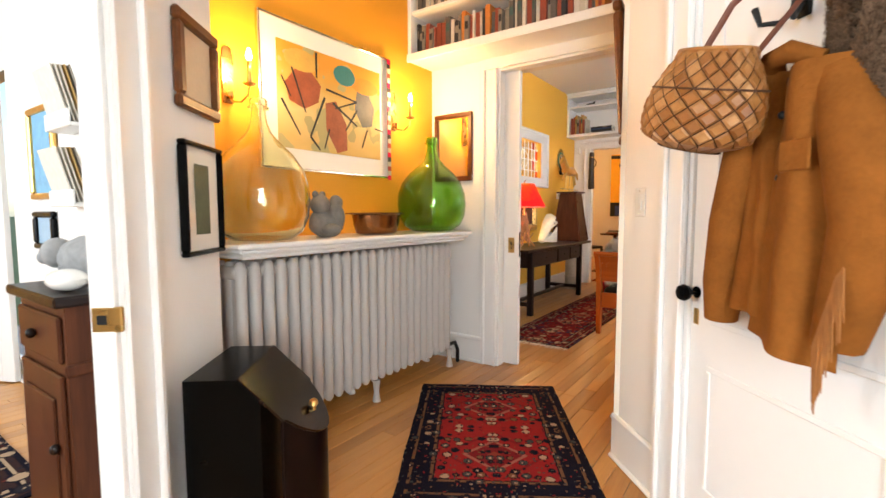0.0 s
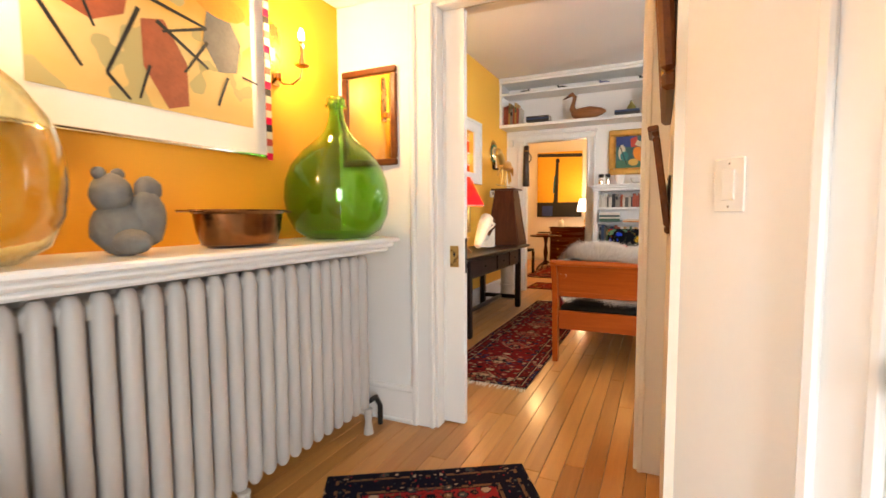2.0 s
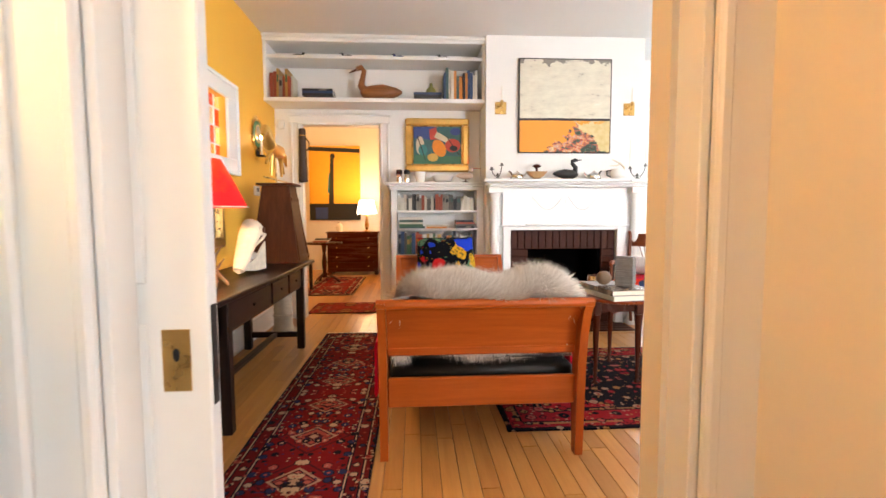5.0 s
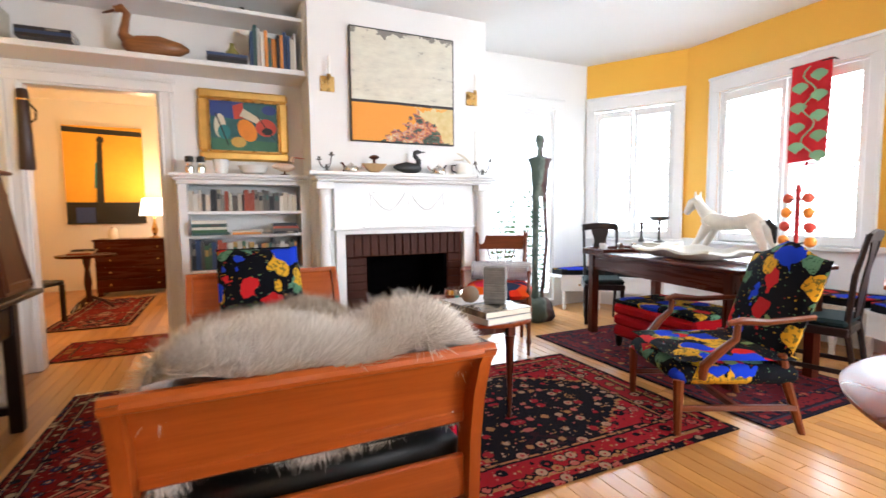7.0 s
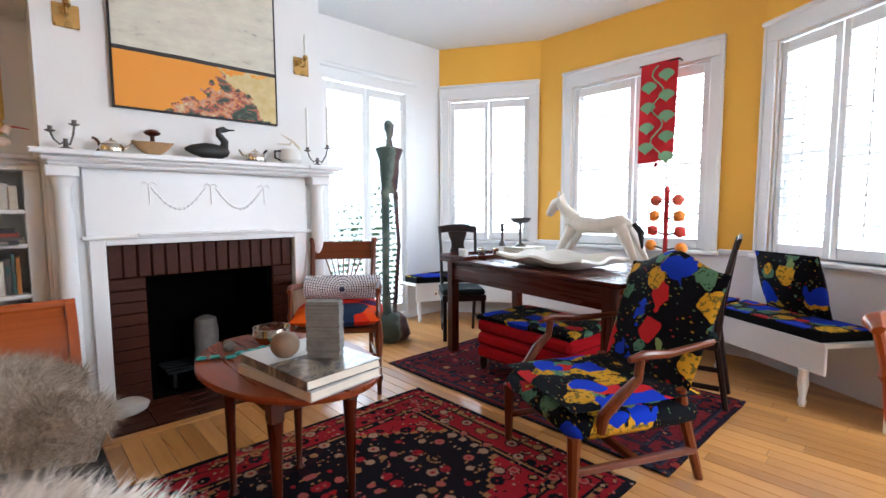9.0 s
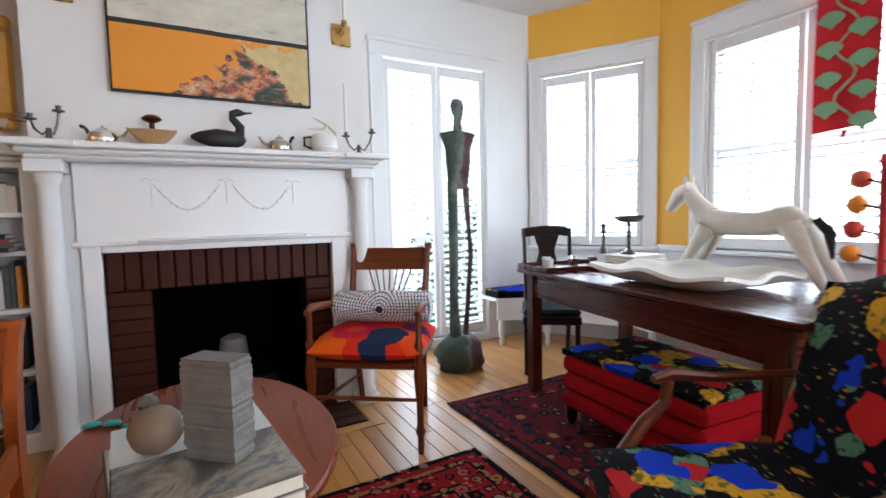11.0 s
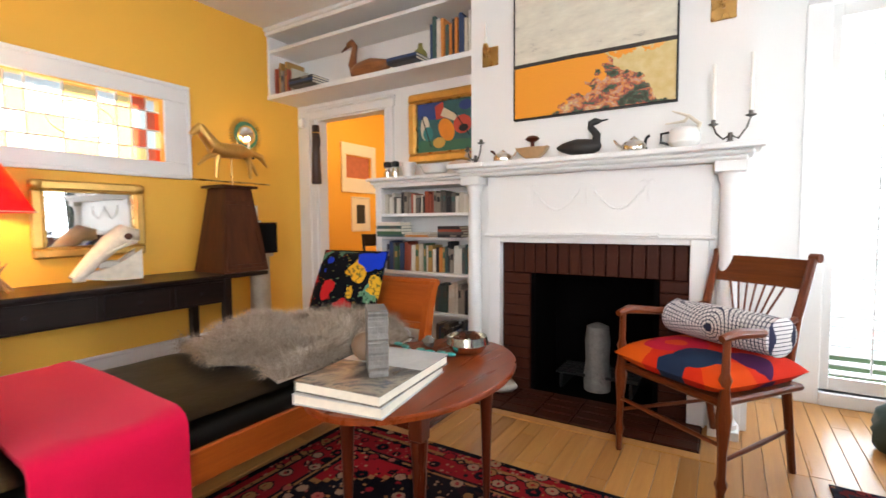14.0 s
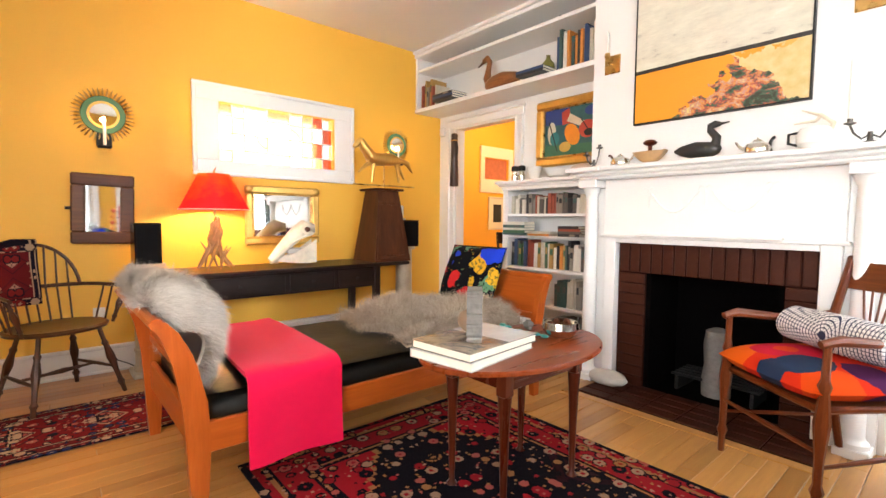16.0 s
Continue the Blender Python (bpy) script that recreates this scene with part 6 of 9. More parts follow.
for k in range(4):
    d = part("drawer", G().box(-0.46, 0.46, -0.252, -0.24, 0.08 + 0.18 * k, 0.245 + 0.18 * k, 0.004), MAHOG_X, ch)
    for x in (-0.3, 0.3):
        part("pull", G().ball((x, -0.262, 0.165 + 0.18 * k), 0.014, 8, 6), BRASS, d)
for x in (-0.44, 0.44):
    part("foot", G().box(x - 0.035, x + 0.035, -0.23, 0.23, 0, 0.06, 0.004), MAHOG_X, ch)
fl = thing("table_lamp", pose(-2.03, 11.60, 0.825), "table lamp with a white cloth shade, lit", "lamp")
part("base", G().lathe([(0.07, 0), (0.07, 0.015), (0.02, 0.03), (0.045, 0.12), (0.02, 0.24), (0.012, 0.36)], seg=16), BRASS, fl)
part("shade", G().sheet(lambda u, v: ((0.19 - 0.05 * v) * math.cos(6.2832 * u), (0.19 - 0.05 * v) * math.sin(6.2832 * u), 0.34 + 0.26 * v), 24, 2), glow("lit_lamp_shade", (1.0, 0.86, 0.66), 4.0), fl, "glowing white shade", 60)
solo("ceramic_jug", G().lathe([(0.05, 0), (0.07, 0.06), (0.06, 0.12), (0.03, 0.16), (0.04, 0.18)], seg=16), PORCELAIN, pose(-2.55, 11.55, 0.825), "small pale ceramic jug on the chest", "jug")
rug("far_rug", -2.75, -2.0, 9.1, 11.1, rug_mat("far_pile", 0.75, 2.0, (0.26, 0.02, 0.02), (0.2, 0.015, 0.02), IVORY, [ROSE, IVORY, NAVY], 9.0), "red patterned rug in the far room")
rug("far_mat", -2.35, -1.5, 7.86, 8.5, rug_mat("far_mat_pile", 0.85, 0.64, (0.30, 0.03, 0.02), (0.28, 0.02, 0.02), OCHRE, [ROSE, OCHRE, RED], 9.0), "red mat at the far doorway")
ft = thing("side_table", pose(-2.62, 10.35, 0), "small dark round side table", "table")
part("tabletop", G().lathe([(0.30, 0.66), (0.31, 0.67), (0.31, 0.69), (0.2, 0.692)], seg=28), MAHOG_X, ft)
part("stem", G().lathe([(0.05, 0.1), (0.03, 0.2), (0.045, 0.35), (0.025, 0.5), (0.05, 0.66)], seg=12), MAHOG_Z, ft)
for k in range(3):
    a = k * 2.094
    part("foot", G().tube([(0.03 * math.cos(a), 0.03 * math.sin(a), 0.16), (0.16 * math.cos(a), 0.16 * math.sin(a), 0.10), (0.26 * math.cos(a), 0.26 * math.sin(a), 0.012)], 0.018, 8), MAHOG_Z, ft)
for k in range(3):
    book(-2.80 + 0.02 * k, 10.48, 0.692 + 0.02 * k, 0.02, 0.24, 0.18, (2, 4, 1)[k], flat=True, group="books on the far table")
fw = thing("window_far_room", pose(-3.9, 10.02, 1.98, 0, 0, 90), "small white-framed window with a red leaded pane", "window", kind="structure")
part("frame", G().box(-0.40, 0.40, -0.03, 0, 0.19, 0.37, 0.005).box(-0.40, 0.40, -0.03, 0, -0.39, -0.17, 0.005).box(-0.40, -0.30, -0.03, 0, -0.17, 0.19, 0.005).box(0.30, 0.40, -0.03, 0, -0.17, 0.19, 0.005), WHITE, fw)
part("pane", G().box(-0.30, 0.30, 0.03, 0.036, -0.17, 0.19, 0), daub("red_leaded_glass", (0.50, 0.16, 0.10), 0.5), fw)
fpic = thing("framed_picture", pose(-3.897, 10.05, 1.25, 0, 0, 90), "dark print with a wide white mat in a pale frame", "picture")
frame_parts(fpic, 0.44, 0.55, 0.02, 0.02, PORCELAIN, MATBOARD)
patch(fpic, "print", [(-0.10, -0.15), (0.10, -0.15), (0.10, 0.15), (-0.10, 0.15)], -0.0085, P_BLACK)
fc = thing("dark_chair", pose(-2.95, 9.5, 0, 0, 0, 70), "dark wooden armchair in the far room", "chair")
part("seat", G().box(-0.23, 0.23, -0.22, 0.22, 0.42, 0.47, 0.015), LEATHER, fc)
for x in (-0.21, 0.21):
    part("front_leg", G().box(x - 0.02, x + 0.02, -0.22, -0.18, 0, 0.42, 0.004), BLACKWOOD_Z, fc)
    part("back_post", G().tube([(x, 0.20, 0), (x, 0.20, 0.45), (x, 0.28, 0.95)], 0.02, 8), BLACKWOOD_Z, fc)
part("back_rail", G().box(-0.21, 0.21, 0.25, 0.275, 0.78, 0.95, 0.006), BLACKWOOD, fc)


# ---- living room: seating ----
def sheepskin(name, fn, count, length, material, label, seed):
    root = thing(name, Matrix(), label, "sheepskin")
    part("hide", G().sheet(fn, 20, 16, 0.012), material, root, smooth=60)
    fur(root, fn, 1, 1, count, length, material, seed, comb=(0, 1) if material is WOOL_PALE else (0, 0))


def skin_foot(u, v):
    """Heaped over the foot rail of the daybed and down its inner side onto the mattress."""
    x = -1.20 + 0.80 * u + 0.03 * math.sin(7 * v)
    e = abs(2 * u - 1)
    fall = 0.20 * max(0.0, (e - 0.70) / 0.30) ** 1.6
    lump = 0.014 * math.sin(9 * u) + 0.010 * math.sin(17 * u + 5 * v)
    if v < 0.35:
        a = v / 0.35 * 2.0
        return (x, 4.535 - 0.075 * math.cos(a) * (1 - fall * 3), 0.775 + 0.075 * math.sin(a) + lump - fall * 0.5 * min(1, v / 0.2))
    t = (v - 0.35) / 0.65
    return (x, 4.566 + 0.10 * t + 0.13 * math.sin(math.pi * min(1.0, 0.15 + 0.80 * t)) - 0.06 + 0.02 * math.sin(6 * u + 2) - fall * 0.35, 0.842 - 0.32 * t ** 1.3 + lump - fall * (1 - t) * 0.7)


def skin_head(u, v):
    a = 0.06 * math.sin(5 * v + 1) + 0.04 * math.sin(11 * u)
    return (-1.16 + 0.79 * u + 0.05 * math.sin(8 * v), 5.55 + 0.93 * v + a, 0.535 + 0.030 * math.sin(7 * u) * math.sin(6 * v) + 0.02 * math.sin(math.pi * u) * math.sin(math.pi * v) - 0.050 * max(0.0, (max(abs(2 * u - 1), abs(2 * v - 1)) - 0.75) / 0.25))


sheepskin("sheepskin_throw", skin_foot, 60000, 0.080, WOOL_PALE, "pale grey long-haired sheepskin draped over the daybed end", 1)
sheepskin("sheepskin", skin_head, 56000, 0.105, WOOL_TAN, "grey-beige sheepskin spread on the daybed", 2)
th = thing("throw_blanket", Matrix(), "bright pink wool blanket folded over the daybed side", "blanket")


def throw_fn(u, v):
    y = 4.77 + 0.40 * u + 0.02 * math.sin(5 * v)
    s = v * 1.50 - 0.30
    if s < -0.06:
        return (-1.295 + 0.01 * math.sin(u * 6), y, 0.477 + s + 0.06)
    if s < 0.0:
        a = -s / 0.06 * 1.57
        return (-1.26 - 0.035 * math.sin(a), y, 0.477 + 0.035 * math.cos(a))
    if s < 0.91:
        return (-1.26 + s, y, 0.512 + 0.006 * math.sin(8 * u))
    if s < 0.97:
        a = (s - 0.91) / 0.06 * 1.57
        return (-0.35 + 0.045 * math.sin(a), y, 0.477 + 0.035 * math.cos(a))
    return (-0.305 + 0.02 * math.sin(u * 7 + 1) * (s - 0.97) * 3, y, 0.477 - (s - 0.97) * 1.42)


part("top_layer", G().sheet(throw_fn, 14, 64, 0.014), PINK, th, smooth=60)
part("under_layer", G().sheet(lambda u, v: tuple(Vector(throw_fn(u * 0.93 + 0.01, v * 0.985)) + Vector((-0.004, 0.0, -0.012))), 12, 40, 0.008), PINK, th, smooth=60)
pillow("floral_cushion", pose(-0.83, 6.46, 0.735, -24, 0, 4), 0.50, 0.46, 0.17, FLORAL_SMALL, "square black floral cushion leaning on the daybed head")

# floral armchair
ac = thing("floral_armchair", pose(1.45, 5.02, 0, 0, 0, -115.5), "open-arm chair in bright floral upholstery with a dark wood frame", "armchair")
part("seat", G().box(-0.31, 0.31, -0.33, 0.30, 0.27, 0.365, 0.03).sheet(lambda u, v: (-0.30 + 0.60 * u, -0.325 + 0.63 * v, 0.345 + puff(u, v, 1, 1, 0.075)), 14, 14), FLORAL, ac, smooth=60)


def back_fn(sgn):
    def fn(u, v):
        a = 2 * u - 1
        top = 0.52 + 0.06 * math.cos(a * 1.5) + 0.02 * math.cos(a * 4.5)
        return (a * (0.27 + 0.03 * v), 0.245 + 0.19 * v + sgn * 0.055 * max(0.0, (1 - a ** 6) * (1 - (2 * v - 1) ** 6)) ** 0.5, 0.36 + v * (top + 0.02))
    return fn


part("backrest", G().sheet(back_fn(-1), 18, 18).sheet(back_fn(1), 18, 18), FLORAL, ac, smooth=60)
for s in (-1, 1):
    part("front_leg", G().tube([(s * 0.29, -0.31, 0), (s * 0.29, -0.31, 0.30)], [0.018, 0.028], 8), REDWOOD_Z, ac)
    part("back_leg", G().tube([(s * 0.27, 0.34, 0), (s * 0.27, 0.24, 0.30), (s * 0.27, 0.22, 0.42)], [0.018, 0.026, 0.022], 8), REDWOOD_Z, ac)
    part("arm_support", G().tube([(s * 0.305, -0.20, 0.31), (s * 0.32, -0.20, 0.38), (s * 0.335, -0.13, 0.46), (s * 0.34, -0.06, 0.52), (s * 0.338, -0.05, 0.595)], [0.022, 0.024, 0.022, 0.018, 0.018], 10), REDWOOD_Z, ac)
    part("armrest", G().tube([(s * 0.335, -0.10, 0.598), (s * 0.34, -0.04, 0.612), (s * 0.325, 0.10, 0.60), (s * 0.29, 0.36, 0.615)], [0.018, 0.026, 0.022, 0.018], 10, 0.7), REDWOOD_Y, ac)
part("stretcher", G().box(-0.28, 0.28, -0.02, 0.015, 0.13, 0.16, 0.004), REDWOOD_X, ac)
for s in (-1, 1):
    part("stretcher", G().box(s * 0.28 - 0.012, s * 0.28 + 0.012, -0.30, 0.30, 0.13, 0.16, 0.004), REDWOOD_Y, ac)

ot = thing("ottoman", pose(2.19, 5.83, 0.012, 0, 0, -4), "tiered red ottoman with a floral top", "ottoman")
for k in range(3):
    part("tier", G().box(-0.27, 0.27, -0.41, 0.41, 0.09 + 0.095 * k, 0.18 + 0.095 * k, 0.025), RED_CLOTH, ot)
part("top_cushion", G().sheet(lambda u, v: (-0.265 + 0.53 * u, -0.405 + 0.81 * v, 0.345 + puff(u, v, 1, 1, 0.075)), 12, 16, 0.03), FLORAL, ot, "floral top cushion", 60)
for x in (-0.23, 0.23):
    for y in (-0.37, 0.37):
        part("foot", G().lathe([(0.02, 0), (0.03, 0.04), (0.028, 0.09)], (x, y, 0), 10), BLACKWOOD_Z, ot)


def marimekko():
    """Bold print: red ground, orange corner, pink petals and large navy and purple blots."""
    n = Nodes("bold_flower_cloth")
    x, y, z = n.xyz()
    wob = n.math("MULTIPLY", n.math("SUBTRACT", n.noise(7, 2), 0.5), 0.09)
    col = n.mix(n.noise(4, 2), (0.52, 0.012, 0.005), (0.60, 0.030, 0.006))
    for cx, cy, r, paint in ((-0.25, -0.26, 0.16, (0.66, 0.10, 0.005)), (0.27, -0.20, 0.10, (0.62, 0.06, 0.005)), (-0.08, -0.10, 0.13, (0.50, 0.008, 0.035)), (-0.08, -0.10, 0.05, (0.60, 0.05, 0.006)), (0.10, -0.17, 0.095, (0.015, 0.028, 0.065)), (0.21, -0.02, 0.07, (0.06, 0.010, 0.055)), (-0.18, 0.14, 0.10, (0.66, 0.10, 0.005)), (0.05, -0.29, 0.06, (0.015, 0.028, 0.065))):
        dx, dy = n.math("SUBTRACT", x, cx), n.math("SUBTRACT", y, cy)
        d = n.math("SQRT", n.math("ADD", n.math("MULTIPLY", dx, dx), n.math("MULTIPLY", dy, dy)))
        col = n.mix(n.math("LESS_THAN", n.math("ADD", d, wob), r), col, paint)
    n.set(Base_Color=col, Roughness=0.9, Specular_IOR_Level=0.15)
    n.bump(n.noise(300, 2), 0.2, 0.002)
    return n.m


def dots():
    n = Nodes("dotted_cloth")
    x, y, z = n.xyz()
    r = n.math("SQRT", n.math("ADD", n.math("MULTIPLY", x, x), n.math("MULTIPLY", z, z)))
    ring = n.math("FRACT", n.math("MULTIPLY", r, 62))
    ang = n.math("ARCTAN2", z, x)
    k = n.math("FRACT", n.math("MULTIPLY", n.math("MULTIPLY", ang, n.math("ROUND", n.math("MULTIPLY", r, 62))), 1.0))
    dot = n.math("MULTIPLY", n.math("LESS_THAN", n.math("ABSOLUTE", n.math("SUBTRACT", ring, 0.5)), 0.36), n.math("LESS_THAN", n.math("ABSOLUTE", n.math("SUBTRACT", k, 0.5)), 0.40))
    dot = n.math("MULTIPLY", dot, n.math("GREATER_THAN", r, 0.02))
    n.set(Base_Color=n.mix(dot, (0.012, 0.014, 0.05), (0.72, 0.68, 0.66)), Roughness=0.85)
    return n.m


sc = thing("spindle_armchair", pose(1.10, 6.73, 0, 0, 0, -36.9), "antique cherry spindle-back armchair with a bold red cushion", "chair")
for s in (-1, 1):
    part("front_leg", turned(G(), (s * 0.27, -0.255, 0), (s * 0.27, -0.24, 0.68), 0.020), REDWOOD_Z, sc)
    part("back_post", G().tube([(s * 0.19, 0.30, 0), (s * 0.20, 0.22, 0.42), (s * 0.215, 0.25, 0.70), (s * 0.225, 0.33, 0.95)], [0.016, 0.02, 0.02, 0.017], 8), REDWOOD_Z, sc)
    part("finial", G().tube([(s * 0.225 - 0.02, 0.345, 0.955), (s * 0.225 + 0.02, 0.345, 0.955)], 0.02, 10), REDWOOD_Z, sc)
    part("armrest", G().tube([(s * 0.27, -0.27, 0.675), (s * 0.275, -0.20, 0.69), (s * 0.25, 0.05, 0.665), (s * 0.215, 0.25, 0.70)], [0.016, 0.022, 0.018, 0.014], 8), REDWOOD_Y, sc)
    part("side_stretcher", turned(G(), (s * 0.27, -0.25, 0.20), (s * 0.19, 0.27, 0.20), 0.010, 8, False), REDWOOD_Y, sc)
part("front_stretcher", turned(G(), (-0.27, -0.255, 0.26), (0.27, -0.255, 0.26), 0.011, 8, False), REDWOOD_X, sc)
part("crest_rail", G().sheet(lambda u, v: (-0.215 + 0.43 * u, 0.30 + 0.04 * v + 0.012 * math.sin(math.pi * u), 0.82 + 0.125 * v), 10, 3, 0.018), REDWOOD_X, sc)
part("cross_rail", G().box(-0.10, 0.10, 0.245, 0.262, 0.645, 0.668, 0.004), REDWOOD_X, sc)
for k in range(7):
    a = (k - 3) / 3
    part("spindle", G().tube([(a * 0.07, 0.254, 0.665), (a * 0.13, 0.305, 0.825)], 0.005, 6), REDWOOD_Z, sc)
part("seat_frame", G().box(-0.26, 0.26, -0.25, 0.25, 0.40, 0.43, 0.01), REDWOOD_X, sc)

def fat_cushion(sgn):
    def fn(u, v):
        a, b = 2 * u - 1, 2 * v - 1
        e = max(0.0, (1 - a ** 4) * (1 - b ** 4)) ** 0.5
        return (0.29 * a * (1 - 0.05 * b * b), -0.02 + 0.28 * b * (1 - 0.05 * a * a), 0.487 + sgn * 0.058 * e + (0.018 * e if sgn > 0 else 0))
    return fn


part("cushion", G().sheet(fat_cushion(1), 20, 20).sheet(fat_cushion(-1), 20, 20), marimekko(), sc, "red, orange and navy bold print cushion", 60)
rb = G()
vs = []
rb.sheet(lambda u, v: (-0.25 + 0.50 * u, 0.06 - 0.10 * math.cos(6.2832 * v), 0.085 * math.sin(6.2832 * v) * (0.92 + 0.08 * math.sin(math.pi * u))), 20, 24)
rl = thing("dotted_bolster", pose(1.12, 6.72, 0.648, 0, 0, -36.9), "rolled navy and white dotted cloth cushion on the chair", "cushion")
part("roll", rb, dots(), rl, smooth=60)
for s in (-1, 1):
    part("roll_end", G().ball((s * 0.25, 0.06, 0), (0.012, 0.095, 0.082), 18, 10), dots(), rl)


def windsor(m, label, wood_m, bow=True, kilim=False):
    w = thing("windsor_chair", m, label, "chair", "windsor chairs")
    part("seat", G().lathe([(0.7, 0.425), (0.97, 0.435), (1.0, 0.452), (0.95, 0.462), (0.5, 0.452), (0.2, 0.45)], (0, 0, 0), 32, 0.27, 0.235), wood_m, w)
    for s in (-1, 1):
        part("front_leg", turned(G(), (s * 0.25, -0.23, 0), (s * 0.16, -0.13, 0.43), 0.018), wood_m, w)
        part("back_leg", turned(G(), (s * 0.22, 0.24, 0), (s * 0.14, 0.12, 0.43), 0.018), wood_m, w)
        part("side_stretcher", turned(G(), (s * 0.215, -0.19, 0.17), (s * 0.19, 0.19, 0.17), 0.011, 8, False), wood_m, w)
    part("cross_stretcher", turned(G(), (-0.20, 0.0, 0.17), (0.20, 0.0, 0.17), 0.012), wood_m, w)
    if bow:
        arc = [(0.29 * math.cos(a), 0.05 + 0.20 * math.sin(a), 0.68) for a in [math.pi * k / 16 for k in range(17)]]
        part("arm_rail", G().tube([(0.33, -0.24, 0.675), (0.31, -0.10, 0.68)] + arc + [(-0.31, -0.10, 0.68), (-0.33, -0.24, 0.675)], 0.014, 8, 0.7), wood_m, w)
        hoop = [(0.235 * math.cos(a), 0.19 + 0.07 * math.sin(a), 0.68 + 0.27 * math.sin(a)) for a in [math.pi * k / 18 for k in range(19)]]
        part("bow", G().tube(hoop, 0.011, 8), wood_m, w)
        for s in (-1, 1):
            part("arm_post", turned(G(), (s * 0.24, -0.14, 0.45), (s * 0.31, -0.16, 0.67), 0.014), wood_m, w)
            for k in range(2):
                part("short_spindle", G().tube([(s * (0.245 - 0.01 * k), -0.05 + 0.08 * k, 0.45), (s * 0.30, -0.05 + 0.09 * k, 0.68)], 0.006, 6), wood_m, w)
        for k in range(7):
            a = (k - 3) / 3.6
            part("spindle", G().tube([(a * 0.20, 0.18 - 0.03 * a * a, 0.45), (a * 0.215, 0.24 - 0.04 * a * a, 0.68), (a * 0.225, 0.245, 0.68 + 0.27 * max(0.0, 1 - (a * 0.96) ** 2) ** 0.5)], 0.006, 6), wood_m, w)
    else:
        for s in (-1, 1):
            part("back_post", turned(G(), (s * 0.20, 0.17, 0.45), (s * 0.235, 0.27, 0.90), 0.017), wood_m, w)
        for k in range(6):
            a = (k - 2.5) / 3
            part("spindle", G().tube([(a * 0.19, 0.18, 0.45), (a * 0.21, 0.235, 0.65), (a * 0.22, 0.29, 0.90)], [0.007, 0.010, 0.007], 6), wood_m, w)
        part("crest_rail", G().tube([(-0.26, 0.25, 0.90), (-0.23, 0.285, 0.915), (0, 0.325, 0.925), (0.23, 0.285, 0.915), (0.26, 0.25, 0.90)], [0.014, 0.026, 0.026, 0.026, 0.014], 10, 0.7), wood_m, w)
    return w


windsor(pose(-2.17, 4.22, 0, 0, 0, 115.5), "brown bow-back windsor armchair against the yellow wall", wood("windsor_brown", (0.03, 0.010, 0.004), (0.09, 0.030, 0.011), 2, 0.3, coat=0.15))
WM = pose(-2.17, 4.22, 0, 0, 0, 115.5)
kl = thing("kilim_cloth", WM, "dark red and cream kilim cloth over the chair back", "textile")
kmat = rug_mat("kilim_weave", 0.26, 0.38, (0.14, 0.012, 0.016), NAVY, IVORY, [IVORY, (0.22, 0.02, 0.02), NAVY], 12.0)
part("cloth", G().sheet(lambda u, v: (-0.13 + 0.26 * u, -0.19 + 0.38 * v, 0.008 * math.sin(9 * u) + 0.004 * math.sin(7 * v)), 12, 16, 0.006), kmat, kl, smooth=60, m=pose(-0.11, 0.215, 0.765, 84, 0, 0))
part("fold", G().tube([(-0.24, 0.235, 0.93), (-0.10, 0.245, 0.965), (0.02, 0.245, 0.965)], [0.02, 0.024, 0.02], 8), kmat, kl)
windsor(pose(1.03, 3.70, 0, 0, 0, -33), "reddish spindle-back dining chair at the round table", CHERRY_Z, bow=False)

rt = thing("round_dining_table", pose(0.62, 3.40, 0), "round polished cherry dining table", "table")
part("tabletop", G().lathe([(0.54, 0.712), (0.565, 0.718), (0.57, 0.73), (0.555, 0.74), (0.3, 0.7402)], seg=56), TABLE_RED, rt, "glossy round top")
part("pedestal", G().lathe([(0.06, 0.12), (0.075, 0.2), (0.05, 0.32), (0.09, 0.45), (0.06, 0.62), (0.12, 0.712)], seg=20), MAHOG_Z, rt)
for k in range(4):
    a = k * math.pi / 2 + 0.5
    part("foot", G().tube([(0.05 * math.cos(a), 0.05 * math.sin(a), 0.22), (0.25 * math.cos(a), 0.25 * math.sin(a), 0.14), (0.42 * math.cos(a), 0.42 * math.sin(a), 0.018)], [0.035, 0.03, 0.02], 8), MAHOG_Z, rt)

# ---- desk group ----
DESK = pose(2.36, 5.88, 0.0, 0, 0, -9)
DZ = 0.785
dk = thing("writing_table", DESK, "long dark red wooden writing table with square legs", "table")
part("tabletop", G().box(-0.42, 0.42, -0.86, 0.86, DZ - 0.028, DZ, 0.006), MAHOG_Y, dk)
for s in (-1, 1):
    part("apron", G().box(s * 0.36 - 0.012, s * 0.36 + 0.012, -0.74, 0.74, DZ - 0.17, DZ - 0.028, 0.003), MAHOG_Y, dk)
    part("end_apron", G().box(-0.348, 0.348, s * 0.76 - 0.012, s * 0.76 + 0.012, DZ - 0.17, DZ - 0.028, 0.003), MAHOG_X, dk)
    for t in (-1, 1):
        part("leg", G().prism([(-0.033, -0.033), (0.033, -0.033), (0.033, 0.033), (-0.033, 0.033)], 0.01, DZ - 0.028, pose(s * 0.355, t * 0.755, 0)), MAHOG_Z, dk)


